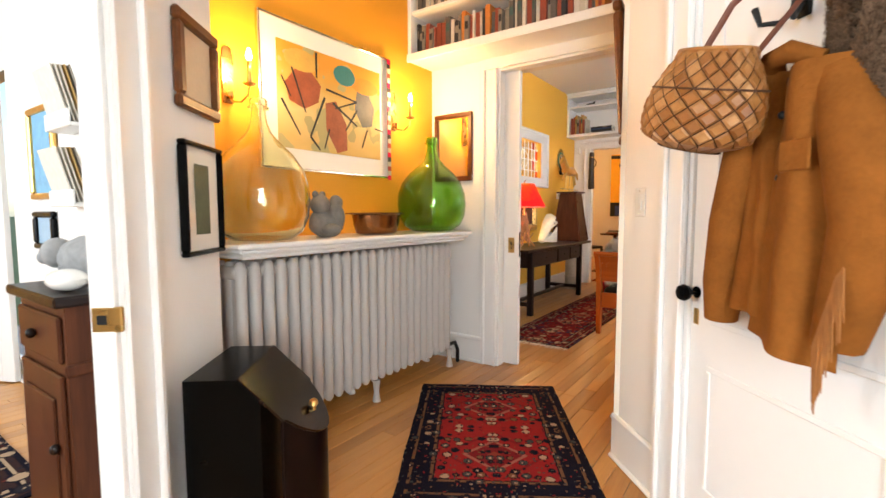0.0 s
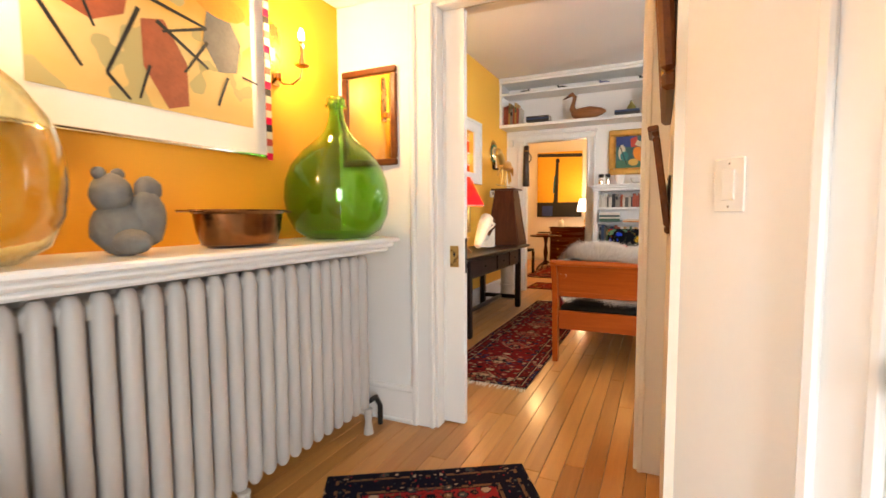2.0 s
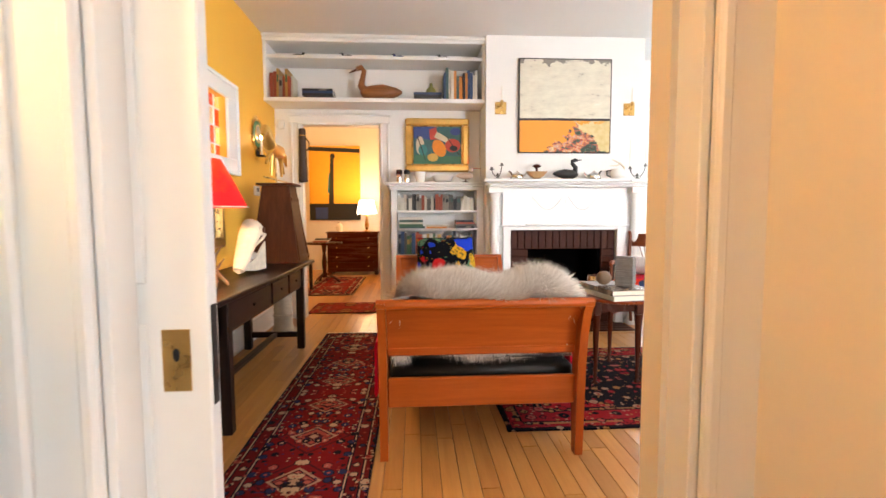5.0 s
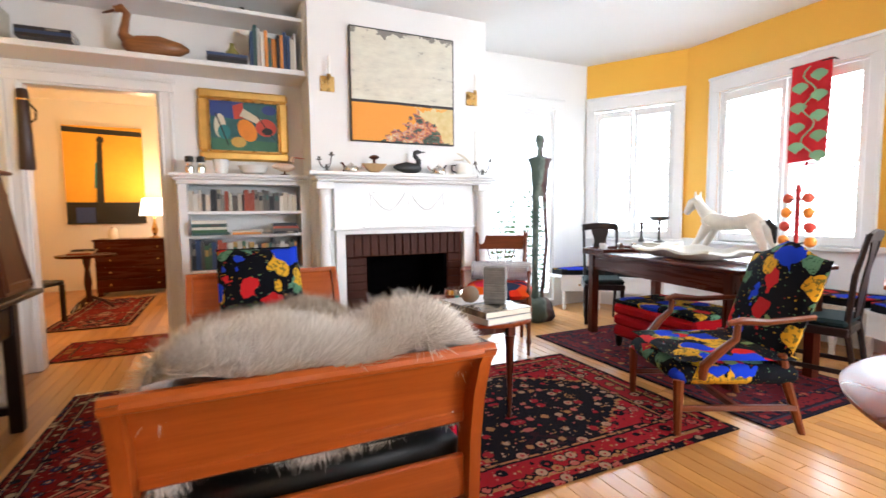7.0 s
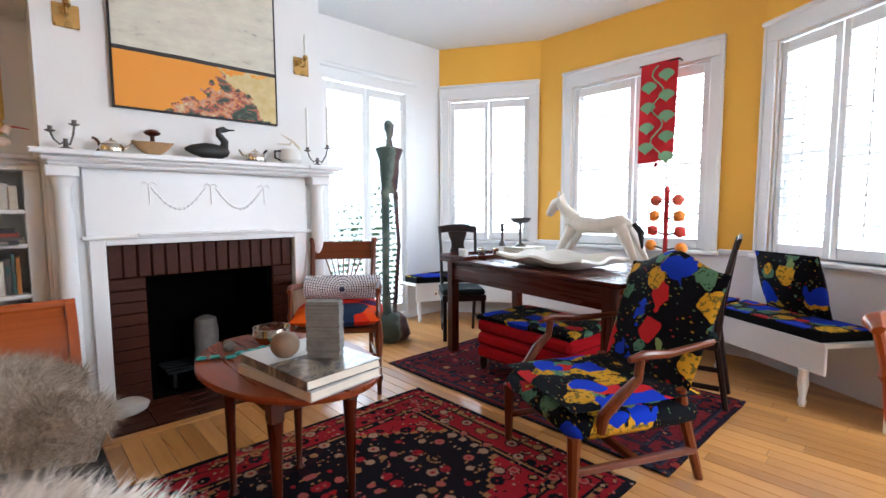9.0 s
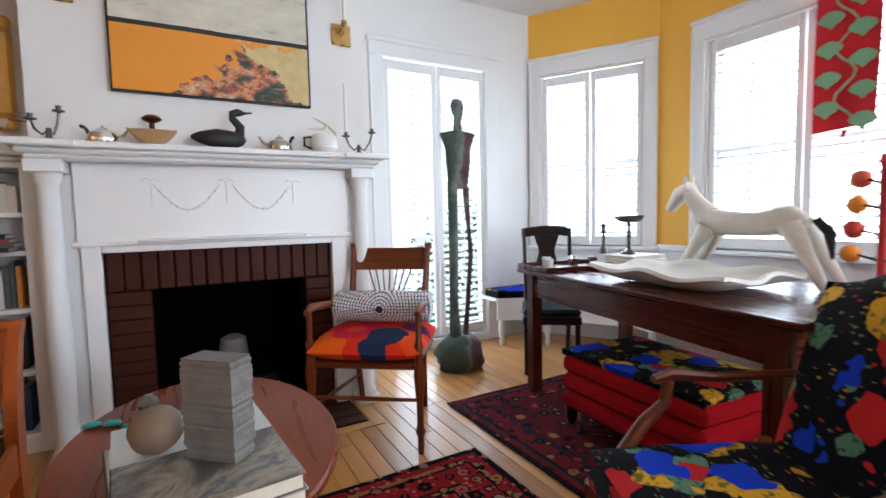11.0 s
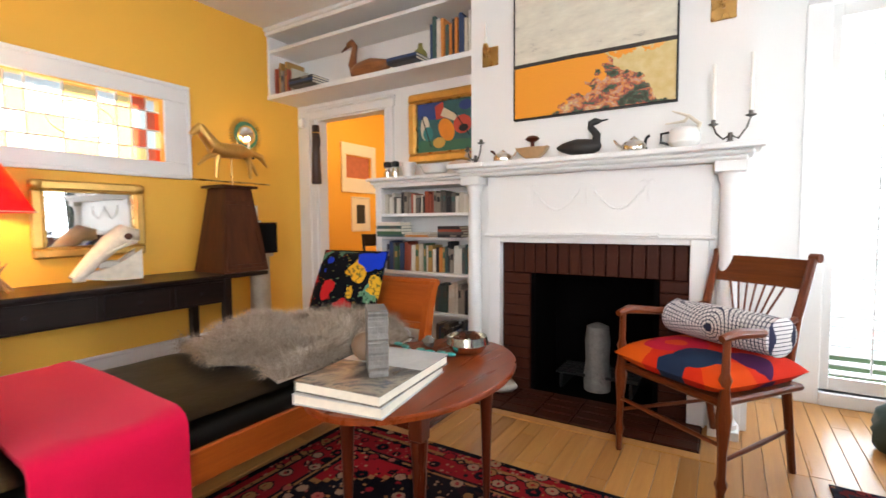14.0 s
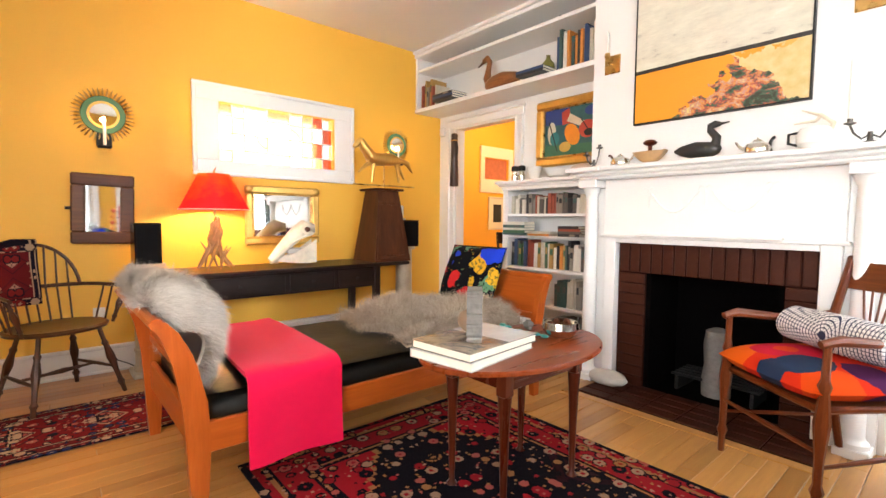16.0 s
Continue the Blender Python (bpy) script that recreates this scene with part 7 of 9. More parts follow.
def splat_chair(m, label):
    c = thing("splat_back_chair", m, label, "chair", "chairs at the writing table")
    part("seat", G().box(-0.23, 0.23, -0.22, 0.20, 0.415, 0.465, 0.02), TEALCLOTH, c, "dark green padded seat")
    part("seat_rail", G().box(-0.235, 0.235, -0.225, 0.205, 0.36, 0.415, 0.006), BLACKWOOD, c)
    for s in (-1, 1):
        part("front_leg", G().box(s * 0.205 - 0.02, s * 0.205 + 0.02, -0.215, -0.175, 0, 0.36, 0.004), BLACKWOOD_Z, c)
        part("back_post", G().tube([(s * 0.18, 0.26, 0), (s * 0.19, 0.19, 0.42), (s * 0.20, 0.22, 0.75), (s * 0.205, 0.28, 1.0)], [0.017, 0.02, 0.018, 0.017], 6), BLACKWOOD_Z, c)
        part("stretcher", G().box(s * 0.20 - 0.01, s * 0.20 + 0.01, -0.19, 0.22, 0.12, 0.15, 0.003), BLACKWOOD, c)
    part("crest_rail", G().sheet(lambda u, v: (-0.225 + 0.45 * u, 0.262 + 0.02 * v, 0.945 + 0.065 * v + 0.02 * math.sin(math.pi * u)), 12, 2, 0.02), BLACKWOOD, c)
    part("splat", G().sheet(lambda u, v: ((u - 0.5) * (0.10 + 0.10 * abs(math.sin(v * 4.2)) + 0.04 * v), 0.20 + 0.075 * v, 0.465 + 0.50 * v), 6, 14, 0.010), BLACKWOOD_Z, c)
    return c


splat_chair(pose(2.52, 6.98, 0.004, 0, 0, -37) @ Matrix.Diagonal((0.84, 0.92, 1, 1)), "dark wooden splat-back chair with a green seat by the window")
splat_chair(pose(2.56, 5.03, 0.004, 0, 0, 194) @ Matrix.Diagonal((0.88, 0.92, 1, 1)), "dark wooden splat-back chair pulled up to the writing table")


def on_desk(x, y, z=0.0, rz=0):
    return DESK @ pose(x, y, DZ + z + 0.001, 0, 0, rz)


dt = thing("dough_tray", on_desk(-0.07, -0.13, 0, 3), "large white carved wooden dough tray with wavy edges", "tray")


def tray_fn(u, v):
    a, b = 2 * u - 1, 2 * v - 1
    r = max(abs(a), abs(b))
    lift = 0.055 * max(0.0, (r - 0.6) / 0.4) ** 1.1
    return (a * 0.25 + 0.012 * math.sin(b * 5), b * 0.36 + 0.01 * math.sin(a * 6), 0.022 + lift + (0.012 * math.sin(a * 5 + b * 6) if r > 0.85 else 0))


part("bowl", G().sheet(tray_fn, 26, 26, 0.018), plain("whitewashed_wood", (0.74, 0.71, 0.64), 0.6, var=0.12, scale=12, bump=0.3, bscale=30), dt, smooth=60)
hw = plain("chipped_white_paint", (0.70, 0.64, 0.55), 0.6, var=0.35, scale=9, bump=0.35, bscale=40)
horse = G().tube([(-0.26, 0, 0.245), (-0.20, 0, 0.27), (-0.05, 0, 0.25), (0.10, 0, 0.255), (0.19, 0, 0.28)], [0.036, 0.060, 0.050, 0.060, 0.046], 14)
horse.tube([(0.16, 0, 0.29), (0.23, 0, 0.36), (0.275, 0, 0.42)], [0.052, 0.038, 0.034], 12).tube([(0.25, 0, 0.43), (0.31, 0, 0.40), (0.365, 0, 0.335), (0.375, 0, 0.32)], [0.035, 0.042, 0.026, 0.024], 10)
for s in (-1, 1):
    horse.tube([(0.13, s * 0.04, 0.24), (0.20, s * 0.05, 0.12), (0.29, s * 0.055, 0.0)], [0.04, 0.024, 0.016], 8).tube([(-0.22, s * 0.04, 0.25), (-0.29, s * 0.05, 0.13), (-0.36, s * 0.055, 0.0)], [0.045, 0.026, 0.016], 8).tube([(0.27, s * 0.02, 0.455), (0.265, s * 0.028, 0.49)], [0.012, 0.004], 6)
ht = thing("wooden_toy_horse", on_desk(0.26, -0.14, 0, 90) @ Matrix.Diagonal((1.15, 1.1, 1.08, 1)), "white chipped-paint wooden toy horse with a black tail", "toy horse")
part("body", horse, hw, ht, smooth=60)
part("tail", G().tube([(-0.29, 0, 0.27), (-0.335, 0, 0.22), (-0.345, 0, 0.12)], [0.016, 0.02, 0.006], 8), IRON, ht, "black hair tail")
bt = thing("bead_tree", on_desk(0.20, -0.73), "red wooden stand with orange-red balls on branches", "ornament")
part("stem", G().lathe([(0.07, 0), (0.07, 0.015), (0.014, 0.03), (0.014, 0.49), (0.02, 0.50), (0.012, 0.53)], seg=12), plain("red_lacquer", (0.42, 0.02, 0.02), 0.35), bt)
for k in range(4):
    for s in (-1, 1):
        z = 0.16 + 0.095 * k
        ln = 0.13 - 0.012 * k
        part("branch", G().tube([(0, 0, z - 0.02), (s * ln * 0.3, s * ln * 0.85, z)], 0.005, 6), IRON, bt)
        part("ball", G().ball((s * ln * 0.33, s * ln * 0.95, z), 0.034, 12, 8, 0.1, k), (P_ORANGE, plain("red_felt_ball", (0.55, 0.05, 0.03), 0.8), P_ORANGE, plain("rust_ball", (0.60, 0.10, 0.05), 0.8))[k], bt)
tr = thing("serving_tray", on_desk(-0.16, 0.68), "dark lacquered serving tray with cups", "tray")
part("tray", G().box(-0.25, 0.25, -0.16, 0.16, 0, 0.008, 0.003).box(-0.25, 0.25, -0.17, -0.155, 0, 0.03, 0.004).box(-0.25, 0.25, 0.155, 0.17, 0, 0.03, 0.004).box(-0.26, -0.245, -0.17, 0.17, 0, 0.03, 0.004).box(0.245, 0.26, -0.17, 0.17, 0, 0.03, 0.004), MAHOG_X, tr)
for x, y, mt in ((-0.17, -0.05, PORCELAIN), (-0.10, 0.08, PORCELAIN), (0.0, -0.06, SILVER), (0.08, 0.06, SILVER), (0.15, -0.05, SILVER)):
    solo("cup", G().lathe([(0.020, 0), (0.026, 0.01), (0.030, 0.06), (0.028, 0.06), (0.022, 0.012), (0.006, 0.010)], seg=18), mt, on_desk(-0.16, 0.68, 0.008) @ pose(x, y, 0), "small " + ("white porcelain" if mt is PORCELAIN else "silver") + " cup on the lacquered tray", "cup", "cups on the tray")
for k in range(3):
    bz = DZ + 0.001 + 0.024 * k
    o = book(0, 0, 0, 0.024, 0.30, 0.22, (7, 11, 4)[k], flat=True, group="books on the writing table")
    o.matrix_basis = on_desk(0.10, 0.66, 0.024 * k, 4 * k) @ pose(0, 0, 0.024, 0, 90, 0)
cmp = thing("compote", on_desk(0.26, 0.62, 0.072), "tarnished silver stemmed compote on a stack of books", "compote")
part("foot", G().lathe([(0.055, 0), (0.05, 0.012), (0.012, 0.03), (0.010, 0.10), (0.018, 0.12), (0.010, 0.15), (0.014, 0.20)], seg=18), PEWTER, cmp)
part("dish", G().lathe([(0.014, 0.20), (0.06, 0.205), (0.085, 0.225), (0.09, 0.245), (0.085, 0.245), (0.075, 0.222), (0.02, 0.212)], seg=24), PEWTER, cmp)
solo("chess_figure", G().lathe([(0.032, 0), (0.028, 0.02), (0.012, 0.05), (0.010, 0.12), (0.02, 0.14), (0.014, 0.16), (0.020, 0.18), (0.008, 0.20)], seg=14), PEWTER, on_desk(0.16, 0.74, 0.072), "small turned dark candlestick on the books", "candlestick")

# ---- bay: window seat, banner ----
SEAT_IN = [(2.52, 7.86), (2.52, 7.64), (2.84, 7.48), (3.24, 6.84), (3.24, 5.07), (2.82, 4.38)]
SEAT_OUT = [(3.12, 4.16), (3.66, 4.99), (3.66, 6.92), (3.07, 7.86)]
ws = thing("window_seat", Matrix(), "white built-in window seat following the bay on turned legs", "window seat")
part("seat_board", G().prism(SEAT_IN + SEAT_OUT, 0.385, 0.41), WHITE, ws, smooth=0)
for p, q in zip(SEAT_IN[1:], SEAT_IN[2:]):
    p, q = Vector((*p, 0)), Vector((*q, 0))
    part("apron", G().box(0.005, (q - p).length - 0.005, 0.012, 0.03, 0.22, 0.385, 0.004).moved(Matrix.Translation(p) @ Matrix.Rotation(math.atan2(q.y - p.y, q.x - p.x), 4, "Z")), WHITE, ws)
for p, q in zip(SEAT_IN[1:], SEAT_IN[2:]):
    for t in (0.10, 0.9):
        x, y = p[0] + (q[0] - p[0]) * t + 0.03, p[1] + (q[1] - p[1]) * t + 0.03
        part("leg", G().lathe([(0.016, 0), (0.024, 0.03), (0.018, 0.06), (0.030, 0.14), (0.024, 0.20), (0.030, 0.225)], (x, y, 0), 12), WHITE, ws)
part("drawer_knob", G().ball((2.70, 7.53, 0.30), 0.014, 10, 6), BRASS, ws)
for k, (ia, ib, oa, ob) in enumerate((((2.55, 7.64), (3.22, 6.88), (3.62, 6.95), (3.05, 7.84)), ((3.26, 6.80), (3.26, 5.10), (3.64, 5.02), (3.64, 6.90)), ((3.22, 5.03), (2.84, 4.40), (3.13, 4.20), (3.62, 4.97)))):
    cu = thing("seat_cushion", Matrix(), "floral printed seat pad with black sides on the window seat", "cushion", "window seat pads")
    poly = [ia, ib, oa, ob]
    if k == 0:
        poly = [(2.54, 7.84), (2.54, 7.65), (2.85, 7.49), (3.22, 6.90), (3.62, 6.95), (3.05, 7.84)]
    part("side_band", G().prism(poly, 0.412, 0.468), BLACKCLOTH, cu, smooth=0)
    part("top_cover", G().prism(poly, 0.469, 0.477), FLORAL, cu, smooth=0)
pillow("floral_cushion", pose(3.20, 4.62, 0.69, -18, 0, -122 + 180 + 0), 0.46, 0.42, 0.16, FLORAL_SMALL, "square floral cushion propped on the window seat")
bn = thing("banner", pose(3.60, 5.685, 0, 0, 0, 90), "red cloth banner with pale green leaves hanging at the window", "banner")
part("cloth", G().sheet(lambda u, v: (0.15 * (1 - 2 * u) + 0.01 * v, 0.012 * math.sin(u * 4 + v * 3), 2.40 - 0.83 * v + 0.02 * u), 10, 20, 0.004), plain("banner_red", (0.55, 0.012, 0.020), 0.9, bump=0.3, bscale=200), bn, smooth=60)
LEAFG = plain("banner_leaf_green", (0.20, 0.36, 0.20), 0.9)
for k in range(9):
    cx, cz = (0.07 if k % 2 else -0.07) + 0.02 * math.sin(k * 3), 2.34 - 0.085 * k
    lf = part("leaf", G().sheet(lambda u, v: (cx + (u - 0.5) * 0.13 * math.sin(math.pi * min(0.98, v + 0.08)), 0.024 + 0.004 * u, cz - 0.10 * v), 6, 6, 0.002), LEAFG, bn)
part("stem", G().tube([(0.05 * math.sin(k * 0.9), 0.022, 2.38 - 0.04 * k) for k in range(20)], 0.006, 6), LEAFG, bn)
part("hanging_rod", G().tube([(-0.17, 0, 2.405), (0.17, 0, 2.405)], 0.007, 8), IRON, bn)
for s in (-1, 1):
    part("bracket", G().tube([(s * 0.16, 0, 2.405), (s * 0.16, -0.10, 2.405)], 0.006, 6), IRON, bn)
part("tassel", G().tube([(0.0, 0, 1.57), (0.01, 0, 1.53)], [0.014, 0.006], 8), RED_CLOTH, bn)
hwl = thing("half_wall", pose(2.92, 4.02, 0), "cream half-height pier with a wooden cap", "pier", kind="structure")
part("pier", G().box(-0.14, 0.17, -0.10, 0.10, 0, 0.90, 0.004), CREAM_WALL, hwl)
part("cap", G().box(-0.18, 0.17, -0.13, 0.13, 0.90, 0.935, 0.008), PORCELAIN, hwl)
for k, (r, z) in enumerate(((0.075, 0.0), (0.06, 0.05), (0.045, 0.09), (0.03, 0.125))):
    solo("stacked_stone", G().ball((0, 0, 0.024), (r, r * 0.8, 0.026), 14, 8, 0.12, k), PALESTONE, pose(2.86, 4.0, 0.935 + z), "smooth grey stone in a small balanced stack", "stone", "balanced stones")


# ---- chimney breast ----
def big_painting():
    n = Nodes("landscape_canvas")
    x, y, z = n.xyz()
    v = n.vec((3, 1, 9))
    cream = n.ramp(n.noise(1.6, 6, v, rough=0.7), [(0.30, (0.20, 0.19, 0.16)), (0.40, (0.58, 0.54, 0.44)), (0.60, (0.66, 0.62, 0.50)), (0.75, (0.72, 0.69, 0.60))])
    edge = n.math("GREATER_THAN", n.math("ADD", n.math("ABSOLUTE", n.math("SUBTRACT", z, 0.12)), n.math("MULTIPLY", n.noise(9, 5), 0.30)), 0.47)
    cream = n.mix(edge, cream, (0.22, 0.20, 0.17))
    w = n.vec((1, 1, 1))
    patches = n.ramp(n.noise(10, 8, n.vec((1, 1, 1.5)), rough=0.72, dist=0.5), [(0.34, (0.03, 0.035, 0.018)), (0.41, (0.05, 0.10, 0.06)), (0.46, (0.34, 0.06, 0.05)), (0.50, (0.60, 0.24, 0.06)), (0.54, (0.46, 0.24, 0.20)), (0.58, (0.64, 0.50, 0.22)), (0.64, (0.40, 0.10, 0.12)), (0.72, (0.06, 0.06, 0.03))], True)
    low = n.math("ADD", n.math("ADD", 0.55, n.math("MULTIPLY", z, -0.9)), n.math("SUBTRACT", n.math("MULTIPLY", x, 0.85), n.math("MULTIPLY", n.math("MULTIPLY", x, x), 1.1)))
    mask = n.math("GREATER_THAN", n.math("ADD", low, n.math("MULTIPLY", n.noise(7, 5), 0.55)), 1.06)
    bright = n.mix(n.math("GREATER_THAN", n.math("ADD", n.math("MULTIPLY", x, 0.9), n.math("MULTIPLY", n.noise(5, 3), 0.5)), 0.52), (0.74, 0.28, 0.015), (0.70, 0.55, 0.22))
    field = n.mix(mask, n.mix(0.25, (0.76, 0.29, 0.015), bright), patches)
    pale = n.math("GREATER_THAN", n.math("ADD", n.math("ADD", x, n.math("MULTIPLY", z, 1.2)), n.math("MULTIPLY", n.noise(8, 5), 0.5)), 0.16)
    field = n.mix(n.math("MULTIPLY", pale, mask), field, n.mix(n.noise(22, 4), (0.70, 0.60, 0.34), (0.50, 0.34, 0.08)))
    line = n.math("ADD", -0.135, n.math("MULTIPLY", n.math("SUBTRACT", n.noise(3, 3), 0.5), 0.02))
    col = n.mix(n.math("LESS_THAN", z, line), cream, field)
    col = n.mix(n.math("LESS_THAN", n.math("ABSOLUTE", n.math("SUBTRACT", z, line)), 0.012), col, (0.02, 0.015, 0.012))
    n.set(Base_Color=col, Roughness=0.55)
    n.bump(n.noise(40, 6, n.vec((1, 1, 3))), 0.5, 0.006)
    return n.m


bp2 = thing("abstract_landscape", pose(0.435, YF - 0.003, 2.24), "large abstract canvas, cream sky over a black line and orange field", "picture")
part("canvas", G().box(-0.468, 0.468, -0.036, -0.004, -0.462, 0.462, 0.003), big_painting(), bp2)
part("edge_frame", G().box(-0.476, -0.468, -0.038, 0, -0.47, 0.47, 0.001).box(0.468, 0.476, -0.038, 0, -0.47, 0.47, 0.001).box(-0.468, 0.468, -0.038, 0, 0.462, 0.47, 0.001).box(-0.468, 0.468, -0.038, 0, -0.47, -0.462, 0.001), IRON, bp2)
for x in (-0.222, 1.115):
    s = thing("brass_sconce", pose(x, YF - 0.002, 2.22), "square brass wall sconce with a tall candle", "wall lamp", "chimney sconces")
    part("back_plate", G().box(-0.058, 0.058, -0.010, 0, -0.062, 0.062, 0.004), BRASS, s)
    part("arm", G().tube([(0, -0.01, 0), (0, -0.05, -0.012), (0, -0.075, 0.0), (0, -0.075, 0.03)], 0.007, 8), BRASS, s)
    part("cup", G().lathe([(0.010, 0.02), (0.020, 0.035), (0.016, 0.06)], (0, -0.075, 0), 14), BRASS, s)
    part("candle", G().lathe([(0.010, 0.06), (0.010, 0.18), (0.003, 0.21)], (0, -0.075, 0), 12), WAX, s)

gp = thing("still_life_painting", pose(-0.845, YA - 0.003, 1.905), "colourful abstract still life in a heavy gilt frame", "picture")
frame_parts(gp, 0.70, 0.58, 0.075, 0.05, GOLD, daub("dark_teal_ground", (0.04, 0.13, 0.13), 0.6), lip=BRASS)
for k, (mt, pts) in enumerate([(P_BLUE, [(-0.27, 0.21), (-0.02, 0.21), (-0.06, 0.06), (-0.27, 0.08)]), (P_GREEN, [(-0.27, -0.21), (0.27, -0.21), (0.27, -0.12), (-0.27, -0.10)]), (P_CREAM, ellipse(-0.19, 0.0, 0.045, 0.10)), (P_TEAL, ellipse(-0.16, -0.05, 0.05, 0.06)), (P_RED, [(-0.09, 0.17), (-0.01, 0.20), (0.0, 0.07), (-0.08, 0.06)]), (P_ORANGE, ellipse(0.02, -0.03, 0.07, 0.10, tilt=0.5)), (P_CREAM, stroke(-0.02, 0.12, 0.14, 0.04, 0.07)), (P_RED, ellipse(0.17, 0.0, 0.085, 0.075)), (P_BLACK, ellipse(0.18, -0.03, 0.045, 0.03)), (P_OCHRE, ellipse(-0.05, -0.13, 0.06, 0.045)), (P_BLACK, stroke(-0.22, 0.10, -0.13, -0.16, 0.012)), (P_BLACK, stroke(0.10, 0.10, 0.24, -0.10, 0.010)), (P_BLUE, ellipse(0.20, 0.15, 0.06, 0.04))]):
    patch(gp, "painted_shape", pts, -0.0162 - 0.0003 * k, mt)

# ---- things on the mantel and bookcase ----
MZ = MT + 0.001


def at_mantel(x, y=7.10, rz=0):
    return pose(x, y, MZ, 0, 0, rz)


def candelabrum(x, arms, tall, lab):
    c = thing("candelabrum", at_mantel(x), lab, "candle holder", "mantel candle holders")
    part("base", G().lathe([(0.045, 0), (0.04, 0.008), (0.012, 0.02), (0.010, 0.06)], seg=16), PEWTER, c)
    for dx, dz in arms:
        part("arm", G().tube([(0, 0, 0.05), (dx * 0.4, 0, 0.03), (dx * 0.8, 0, dz * 0.6), (dx, 0, dz)], 0.005, 8), PEWTER, c)
        part("cup", G().lathe([(0.010, dz), (0.024, dz + 0.006), (0.024, dz + 0.01), (0.011, dz + 0.012), (0.011, dz + 0.03)], (dx, 0, 0), 14), PEWTER, c)
        if tall:
            part("candle", G().lathe([(0.009, dz + 0.03), (0.008, dz + 0.30), (0.003, dz + 0.31)], (dx, 0, 0), 10), WAX, c)


candelabrum(-0.27, ((-0.06, 0.09), (0.04, 0.13)), False, "small dark metal two-arm candle holder")
candelabrum(1.16, ((-0.075, 0.10), (0.085, 0.13)), True, "dark metal two-arm candle holder with tall white candles")


def teapot(x, r, mt, lab, ring):
    t = thing("teapot", at_mantel(x), lab, "teapot", "mantel teapots")
    part("pot", G().lathe([(0.6 * r, 0), (0.95 * r, 0.15 * r), (r, 0.45 * r), (0.85 * r, 0.8 * r), (0.45 * r, r), (0.4 * r, 1.03 * r)], seg=22), mt, t)
    part("lid", G().lathe([(0.42 * r, 1.02 * r), (0.3 * r, 1.15 * r), (0.06 * r, 1.2 * r), (0.1 * r, 1.3 * r), (0.03 * r, 1.36 * r)], seg=16), mt, t)
    s = 1 if ring else -1
    part("spout", G().tube([(s * 0.8 * r, 0, 0.4 * r), (s * 1.3 * r, 0, 0.7 * r), (s * 1.6 * r, 0, 1.15 * r)], [0.2 * r, 0.13 * r, 0.08 * r], 8), mt, t)
    part("handle", G().tube([(-s * (0.85 * r + (0.5 if ring else 0.35) * r * (1 - math.cos(a)) ), 0, 0.6 * r + 0.65 * r * math.sin(a)) for a in [math.pi * (k / 10 - 0.5) for k in range(11)]], 0.12 * r, 8), BROWNWOOD if ring else IRON, t)


teapot(-0.075, 0.062, SILVER, "silver teapot with a brown ring handle", True)
teapot(0.71, 0.066, SILVER, "silver teapot with a dark handle", False)
bw = thing("wooden_vessel", at_mantel(0.123), "boat-shaped carved wooden vessel with a dark mushroom knob", "bowl")
part("hull", G().sheet(lambda u, v: ((2 * u - 1) * 0.10, (2 * v - 1) * 0.05 * (1 - 0.5 * (2 * u - 1) ** 2), 0.006 + 0.10 * max((2 * u - 1) ** 2 * 0.75, (2 * v - 1) ** 2 * 0.7)), 20, 14, 0.006), plain("pale_burl", (0.46, 0.28, 0.13), 0.4, var=0.4, scale=20), bw, smooth=60)
part("knob", G().lathe([(0.014, 0.006), (0.012, 0.11), (0.035, 0.12), (0.045, 0.13), (0.03, 0.145), (0.008, 0.15)], seg=18), MAHOG_Z, bw)


def decoy(name, m, L, body_m, lab, neck_pts, neck_r, beak, cat="decoy bird", extra=None):
    d = thing(name, m, lab, cat)
    part("body", G().tube([(-L * 0.52, 0, L * 0.20), (-L * 0.40, 0, L * 0.20), (-L * 0.1, 0, L * 0.185), (L * 0.2, 0, L * 0.17), (L * 0.36, 0, L * 0.19), (L * 0.42, 0, L * 0.2)], [L * 0.03, L * 0.10, L * 0.185, L * 0.17, L * 0.11, L * 0.04], 16), body_m, d, smooth=60)
    part("neck_and_head", G().tube([(x * L, 0, z * L) for x, z in neck_pts], [r * L for r in neck_r], 12), body_m, d, smooth=60)
    part("beak", G().tube([(x * L, 0, z * L) for x, z in beak], [0.03 * L, 0.012 * L], 8), IRON if extra is None else extra, d)
    return d


LOONM = plain("black_painted_wood", (0.016, 0.015, 0.014), 0.5, var=0.5, scale=25, bump=0.3)
decoy("loon_decoy", at_mantel(0.425, 7.08), 0.27, LOONM, "black carved wooden loon decoy", [(0.30, 0.22), (0.33, 0.42), (0.20, 0.58), (0.20, 0.66), (0.30, 0.70), (0.40, 0.69)], [0.10, 0.085, 0.07, 0.075, 0.075, 0.04], [(0.38, 0.69), (0.56, 0.71)])
jg = thing("antler_jug", at_mantel(0.955), "cream jug holding a forked antler", "jug")
part("jug", G().lathe([(0.05, 0), (0.075, 0.03), (0.078, 0.07), (0.065, 0.10), (0.06, 0.105), (0.068, 0.07), (0.05, 0.012)], seg=22), PORCELAIN, jg)
part("handle", G().tube([(-0.07, 0, 0.09), (-0.11, 0, 0.085), (-0.11, 0, 0.04), (-0.07, 0, 0.025)], 0.007, 8), IRON, jg)
